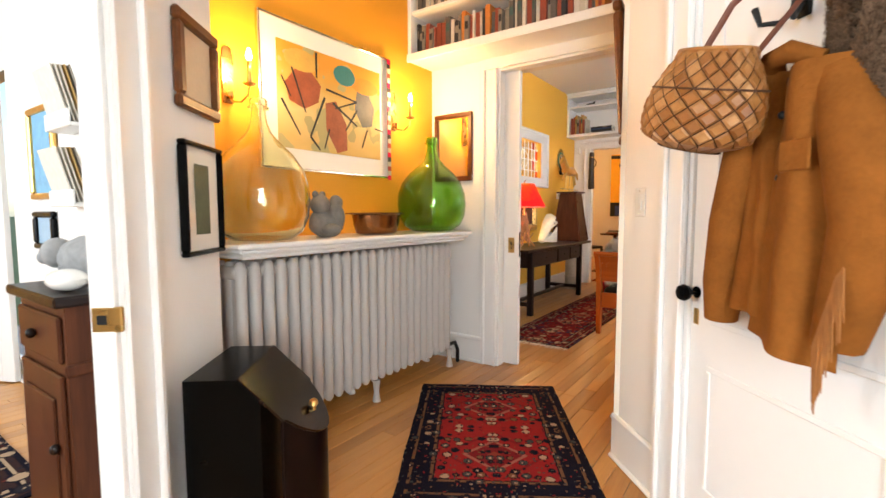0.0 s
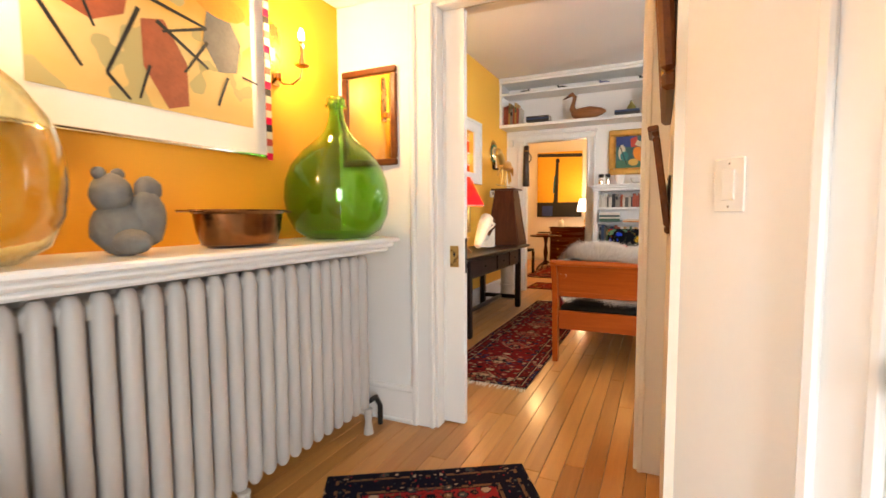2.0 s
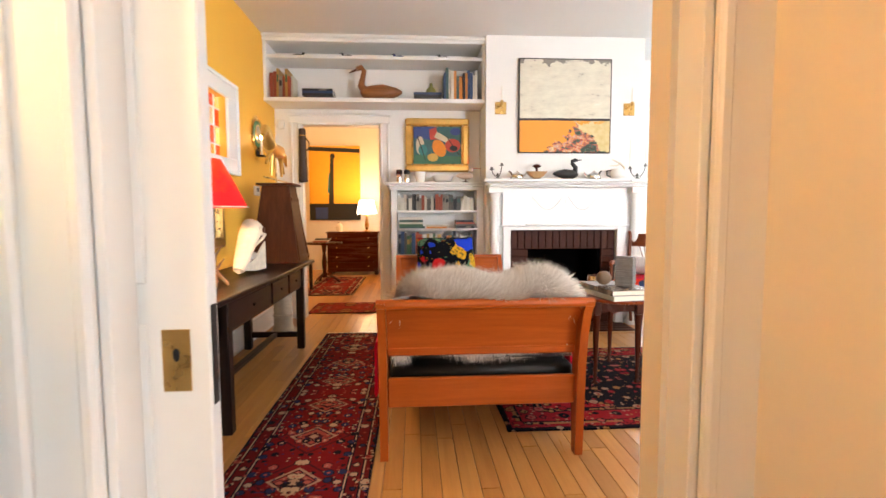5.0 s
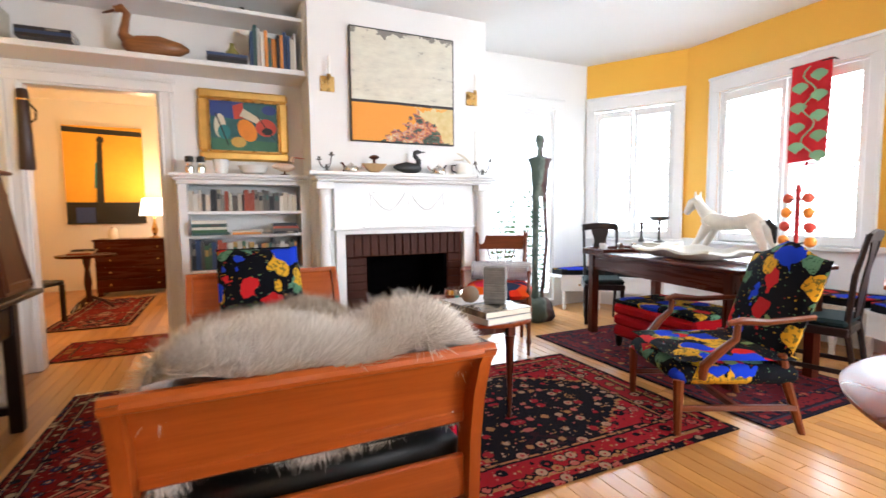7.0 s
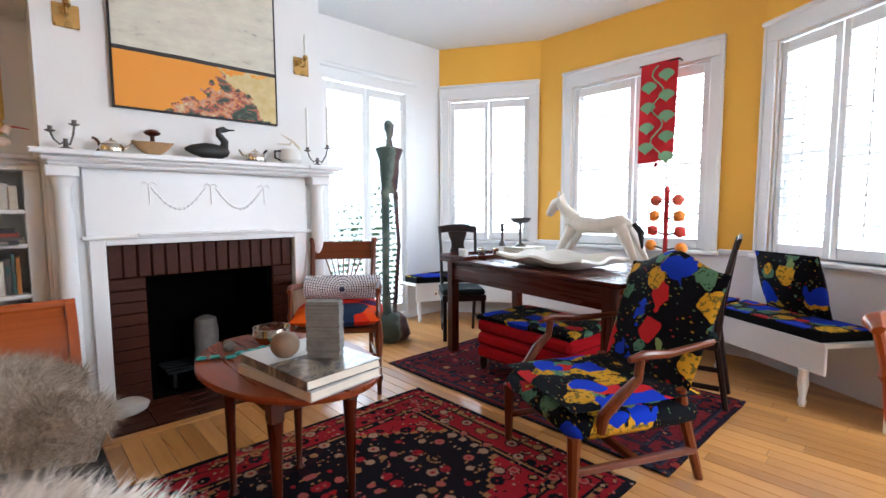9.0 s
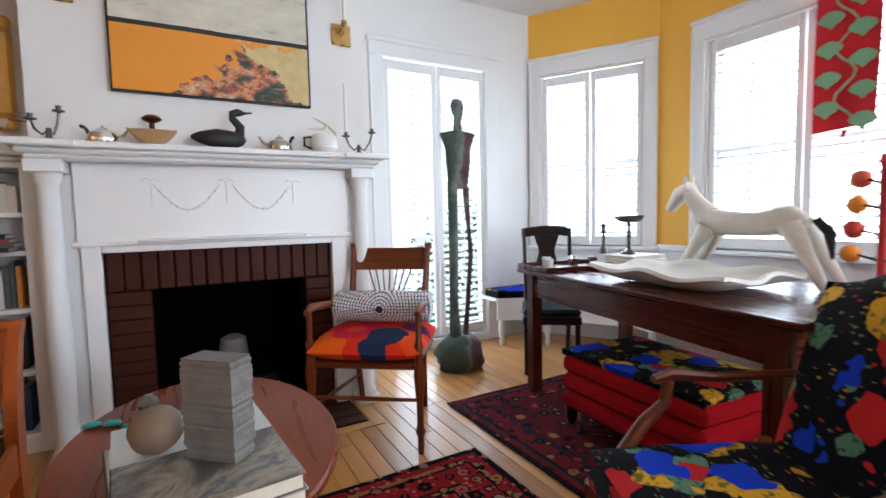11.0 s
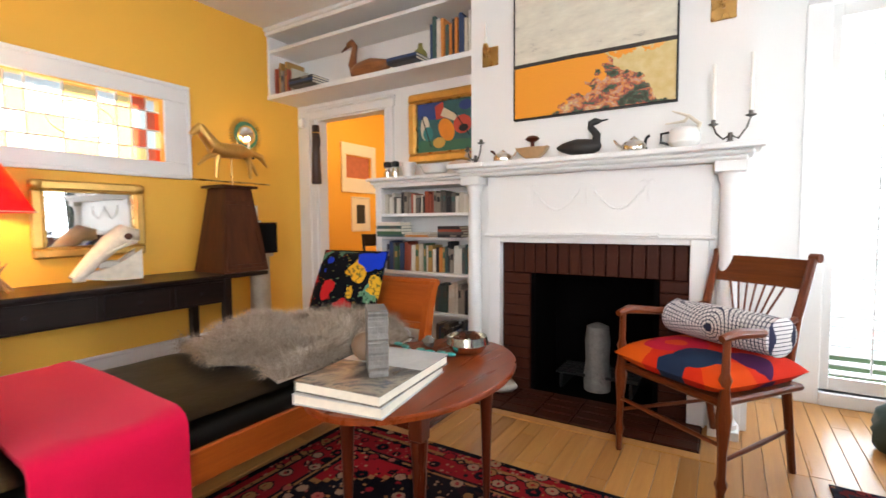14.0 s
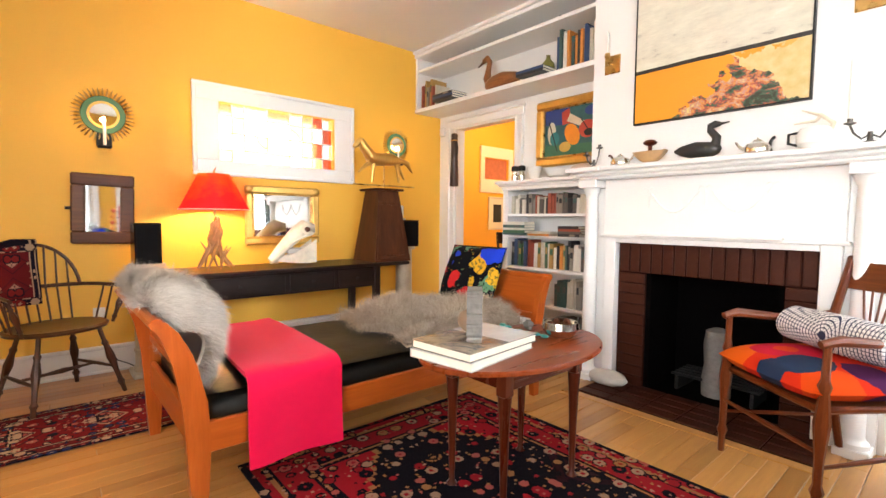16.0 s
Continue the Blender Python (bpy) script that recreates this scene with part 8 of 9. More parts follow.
part("antler", G().tube([(0.05, 0, 0.06), (0.07, 0, 0.12), (0.02, 0, 0.165), (-0.06, 0, 0.20)], [0.012, 0.012, 0.009, 0.003], 8), BONE, jg)
part("antler_tine", G().tube([(0.02, 0, 0.165), (0.0, 0, 0.14), (-0.09, 0, 0.135)], [0.009, 0.008, 0.003], 8), BONE, jg)
BZ = 1.481
for x in (-1.26, -1.18):
    ml = thing("pepper_mill", pose(x, 7.42, BZ), "squat black and silver pepper mill", "pepper mill", "pepper mills")
    part("body", G().lathe([(0.030, 0), (0.032, 0.05), (0.022, 0.065), (0.022, 0.08), (0.030, 0.09)], seg=16), SILVER, ml)
    part("cap", G().lathe([(0.030, 0.09), (0.032, 0.10), (0.032, 0.13), (0.02, 0.138)], seg=16), IRON, ml)
solo("white_cup", G().lathe([(0.035, 0), (0.045, 0.01), (0.062, 0.115), (0.058, 0.115), (0.04, 0.012), (0.01, 0.01)], seg=22), PORCELAIN, pose(-1.04, 7.42, BZ), "tall white porcelain cup", "cup")
solo("white_bowl", G().lathe([(0.04, 0), (0.09, 0.02), (0.115, 0.075), (0.11, 0.075), (0.08, 0.022), (0.02, 0.012)], seg=26), PORCELAIN, pose(-0.80, 7.43, BZ), "wide white porcelain bowl", "bowl")
sb = decoy("shorebird_decoy", pose(-0.56, 7.40, BZ, 0, 0, 0), 0.19, plain("pale_wood_decoy", (0.60, 0.44, 0.33), 0.5, var=0.3, scale=20), "pale wooden shorebird decoy with a red-brown bill", [(0.30, 0.42), (0.36, 0.55), (0.40, 0.62)], [0.10, 0.10, 0.09], [(0.45, 0.62), (0.85, 0.58)], extra=P_RED)
for ob in list(sb.children):
    ob.location.z += 0.035
part("stand", G().lathe([(0.035, 0), (0.035, 0.012), (0.008, 0.016), (0.008, 0.06)], seg=14), BROWNWOOD, sb)
decoy("goose_decoy", pose(-1.46, 7.44, 2.326, 0, 0, 180), 0.46, wood("carved_goose_wood", (0.14, 0.05, 0.018), (0.32, 0.13, 0.045), 0, 0.35), "brown carved wooden goose with a long curved neck", [(0.30, 0.22), (0.40, 0.34), (0.36, 0.52), (0.33, 0.66), (0.40, 0.74), (0.50, 0.70)], [0.12, 0.08, 0.055, 0.055, 0.065, 0.05], [(0.50, 0.69), (0.66, 0.62)], extra=BROWNWOOD)
solo("green_pear", G().lathe([(0.04, 0), (0.058, 0.03), (0.050, 0.07), (0.022, 0.10), (0.016, 0.13), (0.02, 0.135)], seg=18), plain("olive_glaze", (0.20, 0.18, 0.04), 0.3), pose(-0.92, 7.42, 2.370), "small olive glazed bottle vase on books", "vase")
for x, c in ((-2.28, LOONM), (-1.78, LOONM), (-1.25, plain("blue_painted_wood", (0.03, 0.035, 0.16), 0.5)), (-0.78, LOONM)):
    decoy("small_bird", pose(x, 7.45, 2.746, 0, 0, 180 if x > -2 else 0), 0.14, c, "small dark carved bird on the upper shelf", [(0.30, 0.24), (0.36, 0.40), (0.42, 0.44)], [0.09, 0.10, 0.06], [(0.44, 0.44), (0.60, 0.42)], "carved bird")

# ---- statue ----
stt = G().ball((0, 0, 0.10), (0.185, 0.16, 0.15), 18, 10, 0.25, 3)
stt.tube([(-0.03, 0, 0.16), (-0.04, 0.0, 0.5), (-0.03, 0, 0.9), (-0.03, 0, 1.36)], [0.05, 0.03, 0.032, 0.04], 10)
stt.tube([(0.06, 0.02, 0.18), (0.09, 0.02, 0.42), (0.115, 0.0, 0.85), (0.10, 0, 1.05), (0.08, 0, 1.34)], [0.025, 0.018, 0.016, 0.018, 0.03], 9)
stt.lathe([(0.06, 1.32), (0.085, 1.36), (0.10, 1.50), (0.105, 1.60), (0.135, 1.69), (0.145, 1.71), (0.10, 1.725), (0.035, 1.735), (0.026, 1.80), (0.035, 1.83), (0.048, 1.87), (0.046, 1.92), (0.035, 1.95), (0.012, 1.965)], (0.02, 0, 0), 20, 1.0, 0.55)

# hand-worked, lumpy surface
stt.v = [tuple(Vector(p) * 1.0 + Vector((0.011 * noise.noise(Vector(p) * 17), 0.009 * noise.noise(Vector(p) * 17 + Vector((9, 2, 4))), 0.008 * noise.noise(Vector(p) * 21)))) for p in stt.v]


def bronze():
    n = Nodes("weathered_bronze")
    x, y, z = n.xyz()
    f = n.math("ADD", n.math("MULTIPLY", x, 3.0), n.math("ADD", n.noise(6, 4), 0.0))
    col = n.ramp(f, [(0.35, (0.06, 0.085, 0.068)), (0.52, (0.16, 0.19, 0.155)), (0.62, (0.10, 0.045, 0.04)), (0.85, (0.05, 0.022, 0.024))])
    n.set(Base_Color=col, Roughness=0.7, Metallic=0.3)
    n.bump(n.noise(30, 6), 0.8, 0.01)
    return n.m


solo("standing_statue", stt, bronze(), pose(1.965, 7.34, 0.0), "tall thin weathered green and red-brown bronze statue on a rock base", "statue", smooth=60)

# ---- coffee table things ----
TZ = CT + 0.001


def photo_cover():
    """A glossy dust jacket with a blurred grey and tan photograph."""
    n = Nodes("photo_book_cover")
    col = n.ramp(n.noise(6, 5, rough=0.6, dist=0.8), [(0.30, (0.03, 0.03, 0.035)), (0.45, (0.12, 0.11, 0.10)), (0.55, (0.30, 0.26, 0.20)), (0.62, (0.10, 0.11, 0.12)), (0.75, (0.55, 0.54, 0.52))])
    return n.set(Base_Color=col, Roughness=0.22)


ART = [plain("art_book_cover", (0.55, 0.55, 0.53), 0.25, var=0.4, scale=7), photo_cover()]
for k in range(2):
    g = G().box(-0.147, 0.147, -0.212, 0.212, 0, 0.003, 0.001).box(-0.147, 0.147, -0.212, 0.212, 0.029, 0.032, 0.001).box(-0.147, -0.143, -0.212, 0.212, 0, 0.032, 0.001)
    g.box(-0.143, 0.141, -0.207, 0.207, 0.003, 0.029, 0, mi=1)
    if k:
        g.box(-0.147, 0.147, 0.02, 0.212, 0.0321, 0.0326, 0, mi=2)
    solo("art_book", g, [ART[k], PAPER, ART[0]], pose(0.232 + 0.006 * k, 5.452 + 0.006 * k, TZ + 0.0325 * k, 0, 0, 9 - 3 * k), "large pale art book lying on the coffee table" if k == 0 else "large art book with a dark cover photograph lying on top", "book", "art books", smooth=0)
rock = random.Random(3)
blk = G().lathe([(0.058 + rock.uniform(0, 0.006), 0.0056 * i + rock.uniform(0, 0.003)) for i in range(36)], seg=4, m=Matrix.Rotation(math.pi / 4, 4, "Z"))
solo("split_stone_block", blk, STONE, pose(0.275, 5.41, TZ + 0.0665, 0, 0, -45) @ Matrix.Diagonal((1.32, 0.66, 1.0, 1)), "upright rough grey split stone block on the books", "stone", smooth=0)
solo("round_stone", G().ball((0, 0, 0.046), (0.050, 0.048, 0.046), 18, 11, 0.06, 9), plain("brown_round_stone", (0.20, 0.13, 0.08), 0.6, var=0.3, scale=20, bump=0.2), pose(0.165, 5.49, TZ + 0.0665), "smooth brown round stone on the books", "stone")
sbw = thing("silver_bowl", pose(0.30, 5.93, TZ), "small polished silver bowl full of pine cones", "bowl")
part("bowl", G().lathe([(0.035, 0), (0.06, 0.008), (0.082, 0.04), (0.078, 0.07), (0.074, 0.07), (0.076, 0.04), (0.05, 0.014), (0.01, 0.012)], seg=30), SILVER, sbw)
for k in range(5):
    a = k * 1.26
    g = G()
    for j in range(16):
        b = j * 2.4
        h = j / 16
        g.ball((0.016 * math.cos(b) * (1 - h * 0.6), 0.016 * math.sin(b) * (1 - h * 0.6), 0.035 * h), 0.008, 6, 4)
    solo("pine_cone", g, BROWNWOOD, pose(0.30 + 0.036 * math.cos(a), 5.93 + 0.036 * math.sin(a), TZ + 0.045, 20 * k, 15, 0), "small brown pine cone in the silver bowl", "pine cone", "pine cones")
nk = thing("turquoise_necklace", pose(0.10, 5.83, TZ), "string of green turquoise pieces on the table", "necklace")
nkp = [(-0.10 + 0.045 * k, 0.035 * math.sin(k * 1.7) + (0.05 if k % 3 == 0 else 0), 0.008) for k in range(7)]
part("cord", G().tube([(x, y, 0.003) for x, y, z in nkp], 0.0016, 5), BROWNWOOD, nk)
for k, p in enumerate(nkp):
    part("bead", G().ball(p, (0.022, 0.014, 0.008), 10, 6, 0.2, k), TURQ, nk)
solo("carved_nut", G().ball((0, 0, 0.022), (0.026, 0.022, 0.024), 12, 8, 0.4, 12), STONE, pose(0.12, 5.93, TZ), "small knobbly grey stone on the table", "stone")

# ---- yellow wall and console ----
def on_wall(y, z, off=0.003):
    return pose(XW + off, y, z, 0, 0, 90)


lw = thing("window_leaded", on_wall(5.81, 1.84, 0), "small white-framed leaded window with amber and red panes", "window", kind="structure")
part("window_frame", G().box(-0.70, 0.70, -0.025, 0, 0.24, 0.36, 0.005).box(-0.70, 0.70, -0.025, 0, -0.35, -0.24, 0.005).box(-0.70, -0.52, -0.025, 0, -0.24, 0.24, 0.005).box(0.52, 0.70, -0.025, 0, -0.24, 0.24, 0.005), WHITE, lw)
part("edge_bead", G().box(-0.72, 0.72, -0.04, -0.004, 0.345, 0.375, 0.006).box(-0.72, 0.72, -0.04, -0.004, -0.365, -0.335, 0.006).box(-0.72, -0.69, -0.04, -0.004, -0.335, 0.345, 0.006).box(0.69, 0.72, -0.04, -0.004, -0.335, 0.345, 0.006), WHITE, lw)


def stained(name, c, e):
    n = Nodes(name)
    n.set(Base_Color=c, Roughness=0.2, Transmission_Weight=0.9, IOR=1.3)
    n.bump(n.noise(30, 4), 0.5, 0.01)
    return n.m


AMB, REDG, CLR = stained("amber_glass", (0.95, 0.62, 0.22), 1), stained("red_glass", (0.75, 0.12, 0.05), 1), stained("pale_ripple_glass", (0.97, 0.92, 0.80), 1)
gx = [-0.52, -0.40, -0.30, -0.10, 0.10, 0.22, 0.32, 0.42, 0.52]
gz = [-0.24, -0.14, 0.0, 0.14, 0.24]
for i in range(8):
    for j in range(4):
        mt = REDG if i in (6, 7) and (i + j) % 2 else AMB if (i + j) % 3 == 0 or i in (5,) else CLR
        pn = part("pane", G().box(gx[i] + 0.004, gx[i + 1] - 0.004, 0.05, 0.055, gz[j] + 0.004, gz[j + 1] - 0.004, 0), mt, lw)
        pn.visible_shadow = False
for x in gx[1:-1]:
    part("lead_came", G().box(x - 0.005, x + 0.005, 0.045, 0.06, -0.24, 0.24, 0.002), WHITE, lw)
for z in gz[1:-1]:
    part("lead_came", G().box(-0.52, 0.52, 0.0455, 0.0595, z - 0.005, z + 0.005, 0.002), WHITE, lw)
part("oval_came", G().tube([(0.20 * math.cos(a), 0.044, 0.12 * math.sin(a)) for a in [2 * math.pi * k / 24 for k in range(25)]], 0.005, 6), WHITE, lw)
gm = thing("gilt_mirror", on_wall(5.815, 1.155), "landscape mirror in a carved gilt frame", "mirror")
frame_parts(gm, 0.67, 0.51, 0.065, 0.04, GOLD, MIRROR, lip=BRASS)
for sx in (-1, 1):
    part("corner_boss", G().ball((sx * 0.305, -0.036, 0.225), (0.035, 0.014, 0.03), 12, 8, 0.2, 1), GOLD, gm)
dm = thing("wood_framed_mirror", on_wall(4.505, 1.185), "small wall mirror in a wide dark wood frame", "mirror")
frame_parts(dm, 0.37, 0.495, 0.085, 0.03, WALNUT, MIRROR)
dm.rotation_euler.y += radians(1.5)
part("peg", G().tube([(-0.185, -0.02, 0.0), (-0.215, -0.022, 0.0)], 0.01, 8), IRON, dm)


def sun_sconce(y, z, r):
    s = thing("sunburst_sconce", on_wall(y, z), "sunburst mirror sconce with green ring and a lit candle bulb", "wall lamp", "sunburst sconces")
    turn = Matrix.Rotation(radians(90), 4, "X")
    part("disc", G().lathe([(0.66 * r, 0.004), (0.70 * r, 0.010), (0.68 * r, 0.018), (0.5 * r, 0.018)], seg=36, m=turn), P_GREEN, s, "dark green disc")
    part("gold_ring", G().lathe([(0.50 * r, 0.018), (0.50 * r, 0.024), (0.43 * r, 0.024), (0.42 * r, 0.018)], seg=36, m=turn), GOLD, s)
    part("mirror_disc", G().lathe([(0.41 * r, 0.0185), (0.41 * r, 0.020), (0.2 * r, 0.0205)], seg=36, m=turn), MIRROR, s)
    for k in range(40):
        a = 2 * math.pi * k / 40
        g = G().tube([(0.68 * r * math.cos(a), -0.008, 0.68 * r * math.sin(a)), (0.84 * r * math.cos(a), -0.012, 0.84 * r * math.sin(a)), (r * math.cos(a), -0.006, r * math.sin(a))], [0.035 * r, 0.05 * r, 0.015 * r], 5, 0.4)
        part("ray", g, BRASS, s)
    part("tray", G().box(-0.04, 0.04, -0.075, -0.004, -1.22 * r, -1.14 * r, 0.003), IRON, s)
    part("back_panel", G().box(-0.045, 0.045, -0.012, -0.004, -1.14 * r, -0.6 * r, 0.002), IRON, s)
    part("candle", G().lathe([(0.010, -1.14 * r), (0.010, -0.30 * r)], (0, -0.045, 0), 10), WAX, s)
    part("bulb", G().lathe([(0.006, -0.30 * r), (0.010, -0.22 * r), (0.004, -0.08 * r)], (0, -0.045, 0), 10), BULB, s, "lit flame bulb").visible_shadow = False


sun_sconce(4.525, 1.85, 0.19)
sun_sconce(7.05, 1.915, 0.175)
tm = thing("thermostat", on_wall(6.98, 1.375), "small white thermostat with a grey display", "thermostat")
part("case", G().box(-0.06, 0.06, -0.022, 0, -0.045, 0.045, 0.005), PORCELAIN, tm)
part("display", G().box(-0.035, 0.035, -0.0235, -0.022, -0.008, 0.028, 0), PEWTER, tm)
lp = thing("antler_lamp", pose(-2.30, 5.17, CH), "lit antler table lamp with a red and yellow shade", "lamp")
rnd = random.Random(3)
for k in range(9):
    a = k * 0.7
    pts = [(0.13 * math.cos(a), 0.13 * math.sin(a), 0.012), (0.06 * math.cos(a + 0.6), 0.06 * math.sin(a + 0.6), 0.09 + 0.01 * k), (0.045 * math.cos(a + 2.2), 0.045 * math.sin(a + 2.2), 0.20 + 0.012 * k), (0.03 * math.cos(a + 3.4), 0.03 * math.sin(a + 3.4), 0.34 + 0.01 * k)]
    part("antler", G().tube(pts, [0.006, 0.014, 0.014, 0.006], 8).tube([pts[1], (pts[1][0] * 1.8, pts[1][1] * 1.8, pts[1][2] + 0.07)], [0.010, 0.003], 6), ANTLER, lp)
part("stem", G().lathe([(0.01, 0.15), (0.01, 0.50), (0.018, 0.505), (0.018, 0.54)], seg=10), BRASS, lp)


def shade_mat():
    n = Nodes("red_yellow_parchment")
    x, y, z = n.xyz()
    f = n.math("ADD", n.math("MULTIPLY", n.math("SUBTRACT", z, 0.45), 2.6), n.math("MULTIPLY", n.math("SUBTRACT", n.noise(6, 4), 0.5), 1.1))
    col = n.ramp(f, [(0.30, (0.75, 0.03, 0.04)), (0.55, (0.82, 0.12, 0.02)), (0.75, (0.90, 0.50, 0.05))])
    tr_ = n.t.nodes.new("ShaderNodeBsdfTranslucent")
    n.put(tr_.inputs[0], col)
    mx = n.t.nodes.new("ShaderNodeMixShader")
    mx.inputs[0].default_value = 0.6
    n.set(Base_Color=col, Roughness=0.7)
    out = n.t.nodes["Material Output"]
    n.t.links.new(n.b.outputs[0], mx.inputs[1]), n.t.links.new(tr_.outputs[0], mx.inputs[2]), n.t.links.new(mx.outputs[0], out.inputs[0])
    return n.m


part("shade", G().sheet(lambda u, v: ((0.245 - 0.135 * v) * math.cos(6.2832 * u), (0.245 - 0.135 * v) * math.sin(6.2832 * u), 0.455 + 0.27 * v), 36, 6, 0.002), shade_mat(), lp, "glowing red and yellow shade with stitching", 60)
part("stitching", G().tube([(0.246 * math.cos(a), 0.246 * math.sin(a), 0.458) for a in [2 * math.pi * k / 36 for k in range(37)]], 0.004, 5), P_CREAM, lp)
part("bulb", G().ball((0, 0, 0.545), 0.03, 12, 8), BULB, lp, "lit bulb").visible_shadow = False
part("finial", G().tube([(0, 0, 0.71), (0.0, 0.0, 0.75), (0.015, 0.01, 0.775)], [0.006, 0.008, 0.003], 6), ANTLER, lp)
sk = thing("horse_skull", pose(-2.26, 5.76, CH, 0, 0, 90), "bleached horse skull resting on the console", "skull")
part("cranium", G().tube([(0.175, 0, 0.27), (0.165, 0, 0.31), (0.11, 0, 0.325), (0.03, 0, 0.265), (-0.06, 0, 0.175), (-0.14, 0, 0.09), (-0.185, 0, 0.045)], [0.035, 0.06, 0.075, 0.070, 0.058, 0.048, 0.034], 14, 0.8).ball((0.10, -0.066, 0.30), (0.042, 0.016, 0.036), 12, 8), BONE, sk, smooth=60)
jaw = G()
for sy in (-1, 1):
    jaw.sheet(lambda u, v: (0.19 - 0.36 * u, sy * (0.052 - 0.034 * u) + 0.004 * math.sin(9 * u), 0.02 + 0.03 * u + v * (0.17 * (1 - u) ** 1.5 + 0.03) - 0.012 * math.sin(3.1 * u)), 16, 6, 0.010)
jaw.tube([(-0.13, 0, 0.055), (-0.19, 0, 0.04)], [0.03, 0.016], 10)
part("jaw", jaw, BONE, sk, smooth=60)
part("cheek_bone", G().tube([(0.15, -0.07, 0.27), (0.07, -0.078, 0.245), (-0.02, -0.056, 0.20)], [0.012, 0.012, 0.008], 8), BONE, sk, smooth=60)
part("eye_socket", G().ball((0.10, -0.078, 0.305), (0.026, 0.010, 0.022), 12, 8), BROWNWOOD, sk)
part("teeth", G().box(-0.06, 0.06, -0.045, 0.045, 0.105, 0.150, 0.008), PALESTONE, sk)
tw = thing("wooden_obelisk", pose(-2.29, 6.67, CH), "tapering panelled brown wooden tower on the console", "obelisk")


def frustum(g, a, b, z0, z1):
    vs = [(-a, -a, z0), (a, -a, z0), (a, a, z0), (-a, a, z0), (-b, -b, z1), (b, -b, z1), (b, b, z1), (-b, b, z1)]
    return g.add(vs, [[3, 2, 1, 0], [4, 5, 6, 7], [0, 1, 5, 4], [1, 2, 6, 5], [2, 3, 7, 6], [3, 0, 4, 7]])


part("body", frustum(G(), 0.20, 0.115, 0.0, 0.665), BROWNWOOD, tw, smooth=0)
part("cap", G().box(-0.155, 0.155, -0.155, 0.155, 0.665, 0.685, 0.006), BROWNWOOD, tw)
for s in (-1, 1):
    part("panel_stile", frustum(G(), 0.012, 0.010, 0, 0.60).moved(Matrix.Translation((0.197, s * 0.168, 0.02)) @ Matrix.Rotation(radians(-8.6), 4, "Y") @ Matrix.Rotation(radians(s * 8), 4, "X")), BROWNWOOD, tw)
    part("panel_rail", G().box(-0.006, 0.008, -0.145 + s * 0.022, 0.145 - s * 0.022, 0.28 + s * 0.25, 0.31 + s * 0.25, 0.003).moved(Matrix.Translation((0.163 - s * 0.032, 0, 0))), BROWNWOOD, tw)
wv = thing("horse_weathervane", pose(-2.33, 6.72, CH + 0.686, 0, 0, 90) @ Matrix.Diagonal((1.12, 1.12, 1.1, 1)), "gilded running horse weathervane on a rod", "weathervane")
hg = G().tube([(0.17, 0, 0.26), (0.08, 0, 0.27), (-0.06, 0, 0.26), (-0.16, 0, 0.275)], [0.03, 0.055, 0.055, 0.045], 12).tube([(-0.13, 0, 0.28), (-0.20, 0, 0.36), (-0.235, 0, 0.41)], [0.05, 0.04, 0.03], 10).tube([(-0.225, 0, 0.41), (-0.27, 0, 0.37), (-0.295, 0, 0.345)], [0.028, 0.026, 0.016], 8).tube([(0.17, 0, 0.27), (0.25, 0, 0.25), (0.31, 0, 0.17)], [0.02, 0.025, 0.006], 8)
for x, dx, dz in ((-0.12, -0.13, -0.10), (-0.10, -0.02, -0.18), (0.12, 0.10, -0.14), (0.14, 0.02, -0.17)):
    hg.tube([(x, 0, 0.24), (x + dx * 0.5, 0, 0.24 + dz * 0.4), (x + dx, 0, 0.24 + dz)], [0.028, 0.016, 0.010], 8)
part("horse", hg, GOLD, wv, smooth=60)
part("rod", G().tube([(0, 0, 0), (0, 0, 0.24)], 0.007, 8), BRASS, wv)
part("arrow_bar", G().tube([(-0.30, 0, 0.035), (0.33, 0, 0.035)], 0.006, 8), BRASS, wv)
for y, hh, w, h, zz in ((4.73, 0.80, 0.165, 0.29, 0), (7.0, 0.855, 0.25, 0.27, 0)):
    pc = thing("marble_column", pose(-2.38, y, 0), "cream marble column used as a speaker stand", "column", "speaker columns")
    part("base", G().box(-0.115, 0.115, -0.115, 0.115, 0, 0.035, 0.006), MARBLE, pc)
    part("shaft", G().lathe([(0.10, 0.035), (0.10, 0.06), (0.088, 0.08), (0.088, 0.17), (0.094, 0.175), (0.094, 0.19), (0.086, 0.195), (0.082, hh - 0.03)], seg=26), MARBLE, pc)
    part("top", G().lathe([(0.10, hh - 0.03), (0.118, hh - 0.025), (0.118, hh - 0.005), (0.11, hh)], seg=26), MARBLE, pc)
    spk = thing("loudspeaker", pose(-2.38, y, hh, 0, 0, 90), "black bookshelf loudspeaker on a column", "loudspeaker", "loudspeakers")
    part("cabinet", G().box(-w / 2, w / 2, -0.09, 0.10, 0.001, h, 0.004), MAHOG_X if y > 6 else BLACK, spk)
    part("grille", G().box(-w / 2 + 0.008, w / 2 - 0.008, -0.10, -0.09, 0.012, h - 0.01, 0.004), BLACKCLOTH, spk)
ph = thing("telephone", pose(-2.40, 6.98, 0.855 + 0.27, 0, 0, 90), "white cordless telephone standing in its cradle", "telephone")
part("cradle", G().box(-0.035, 0.035, -0.04, 0.04, 0, 0.02, 0.006), PORCELAIN, ph)
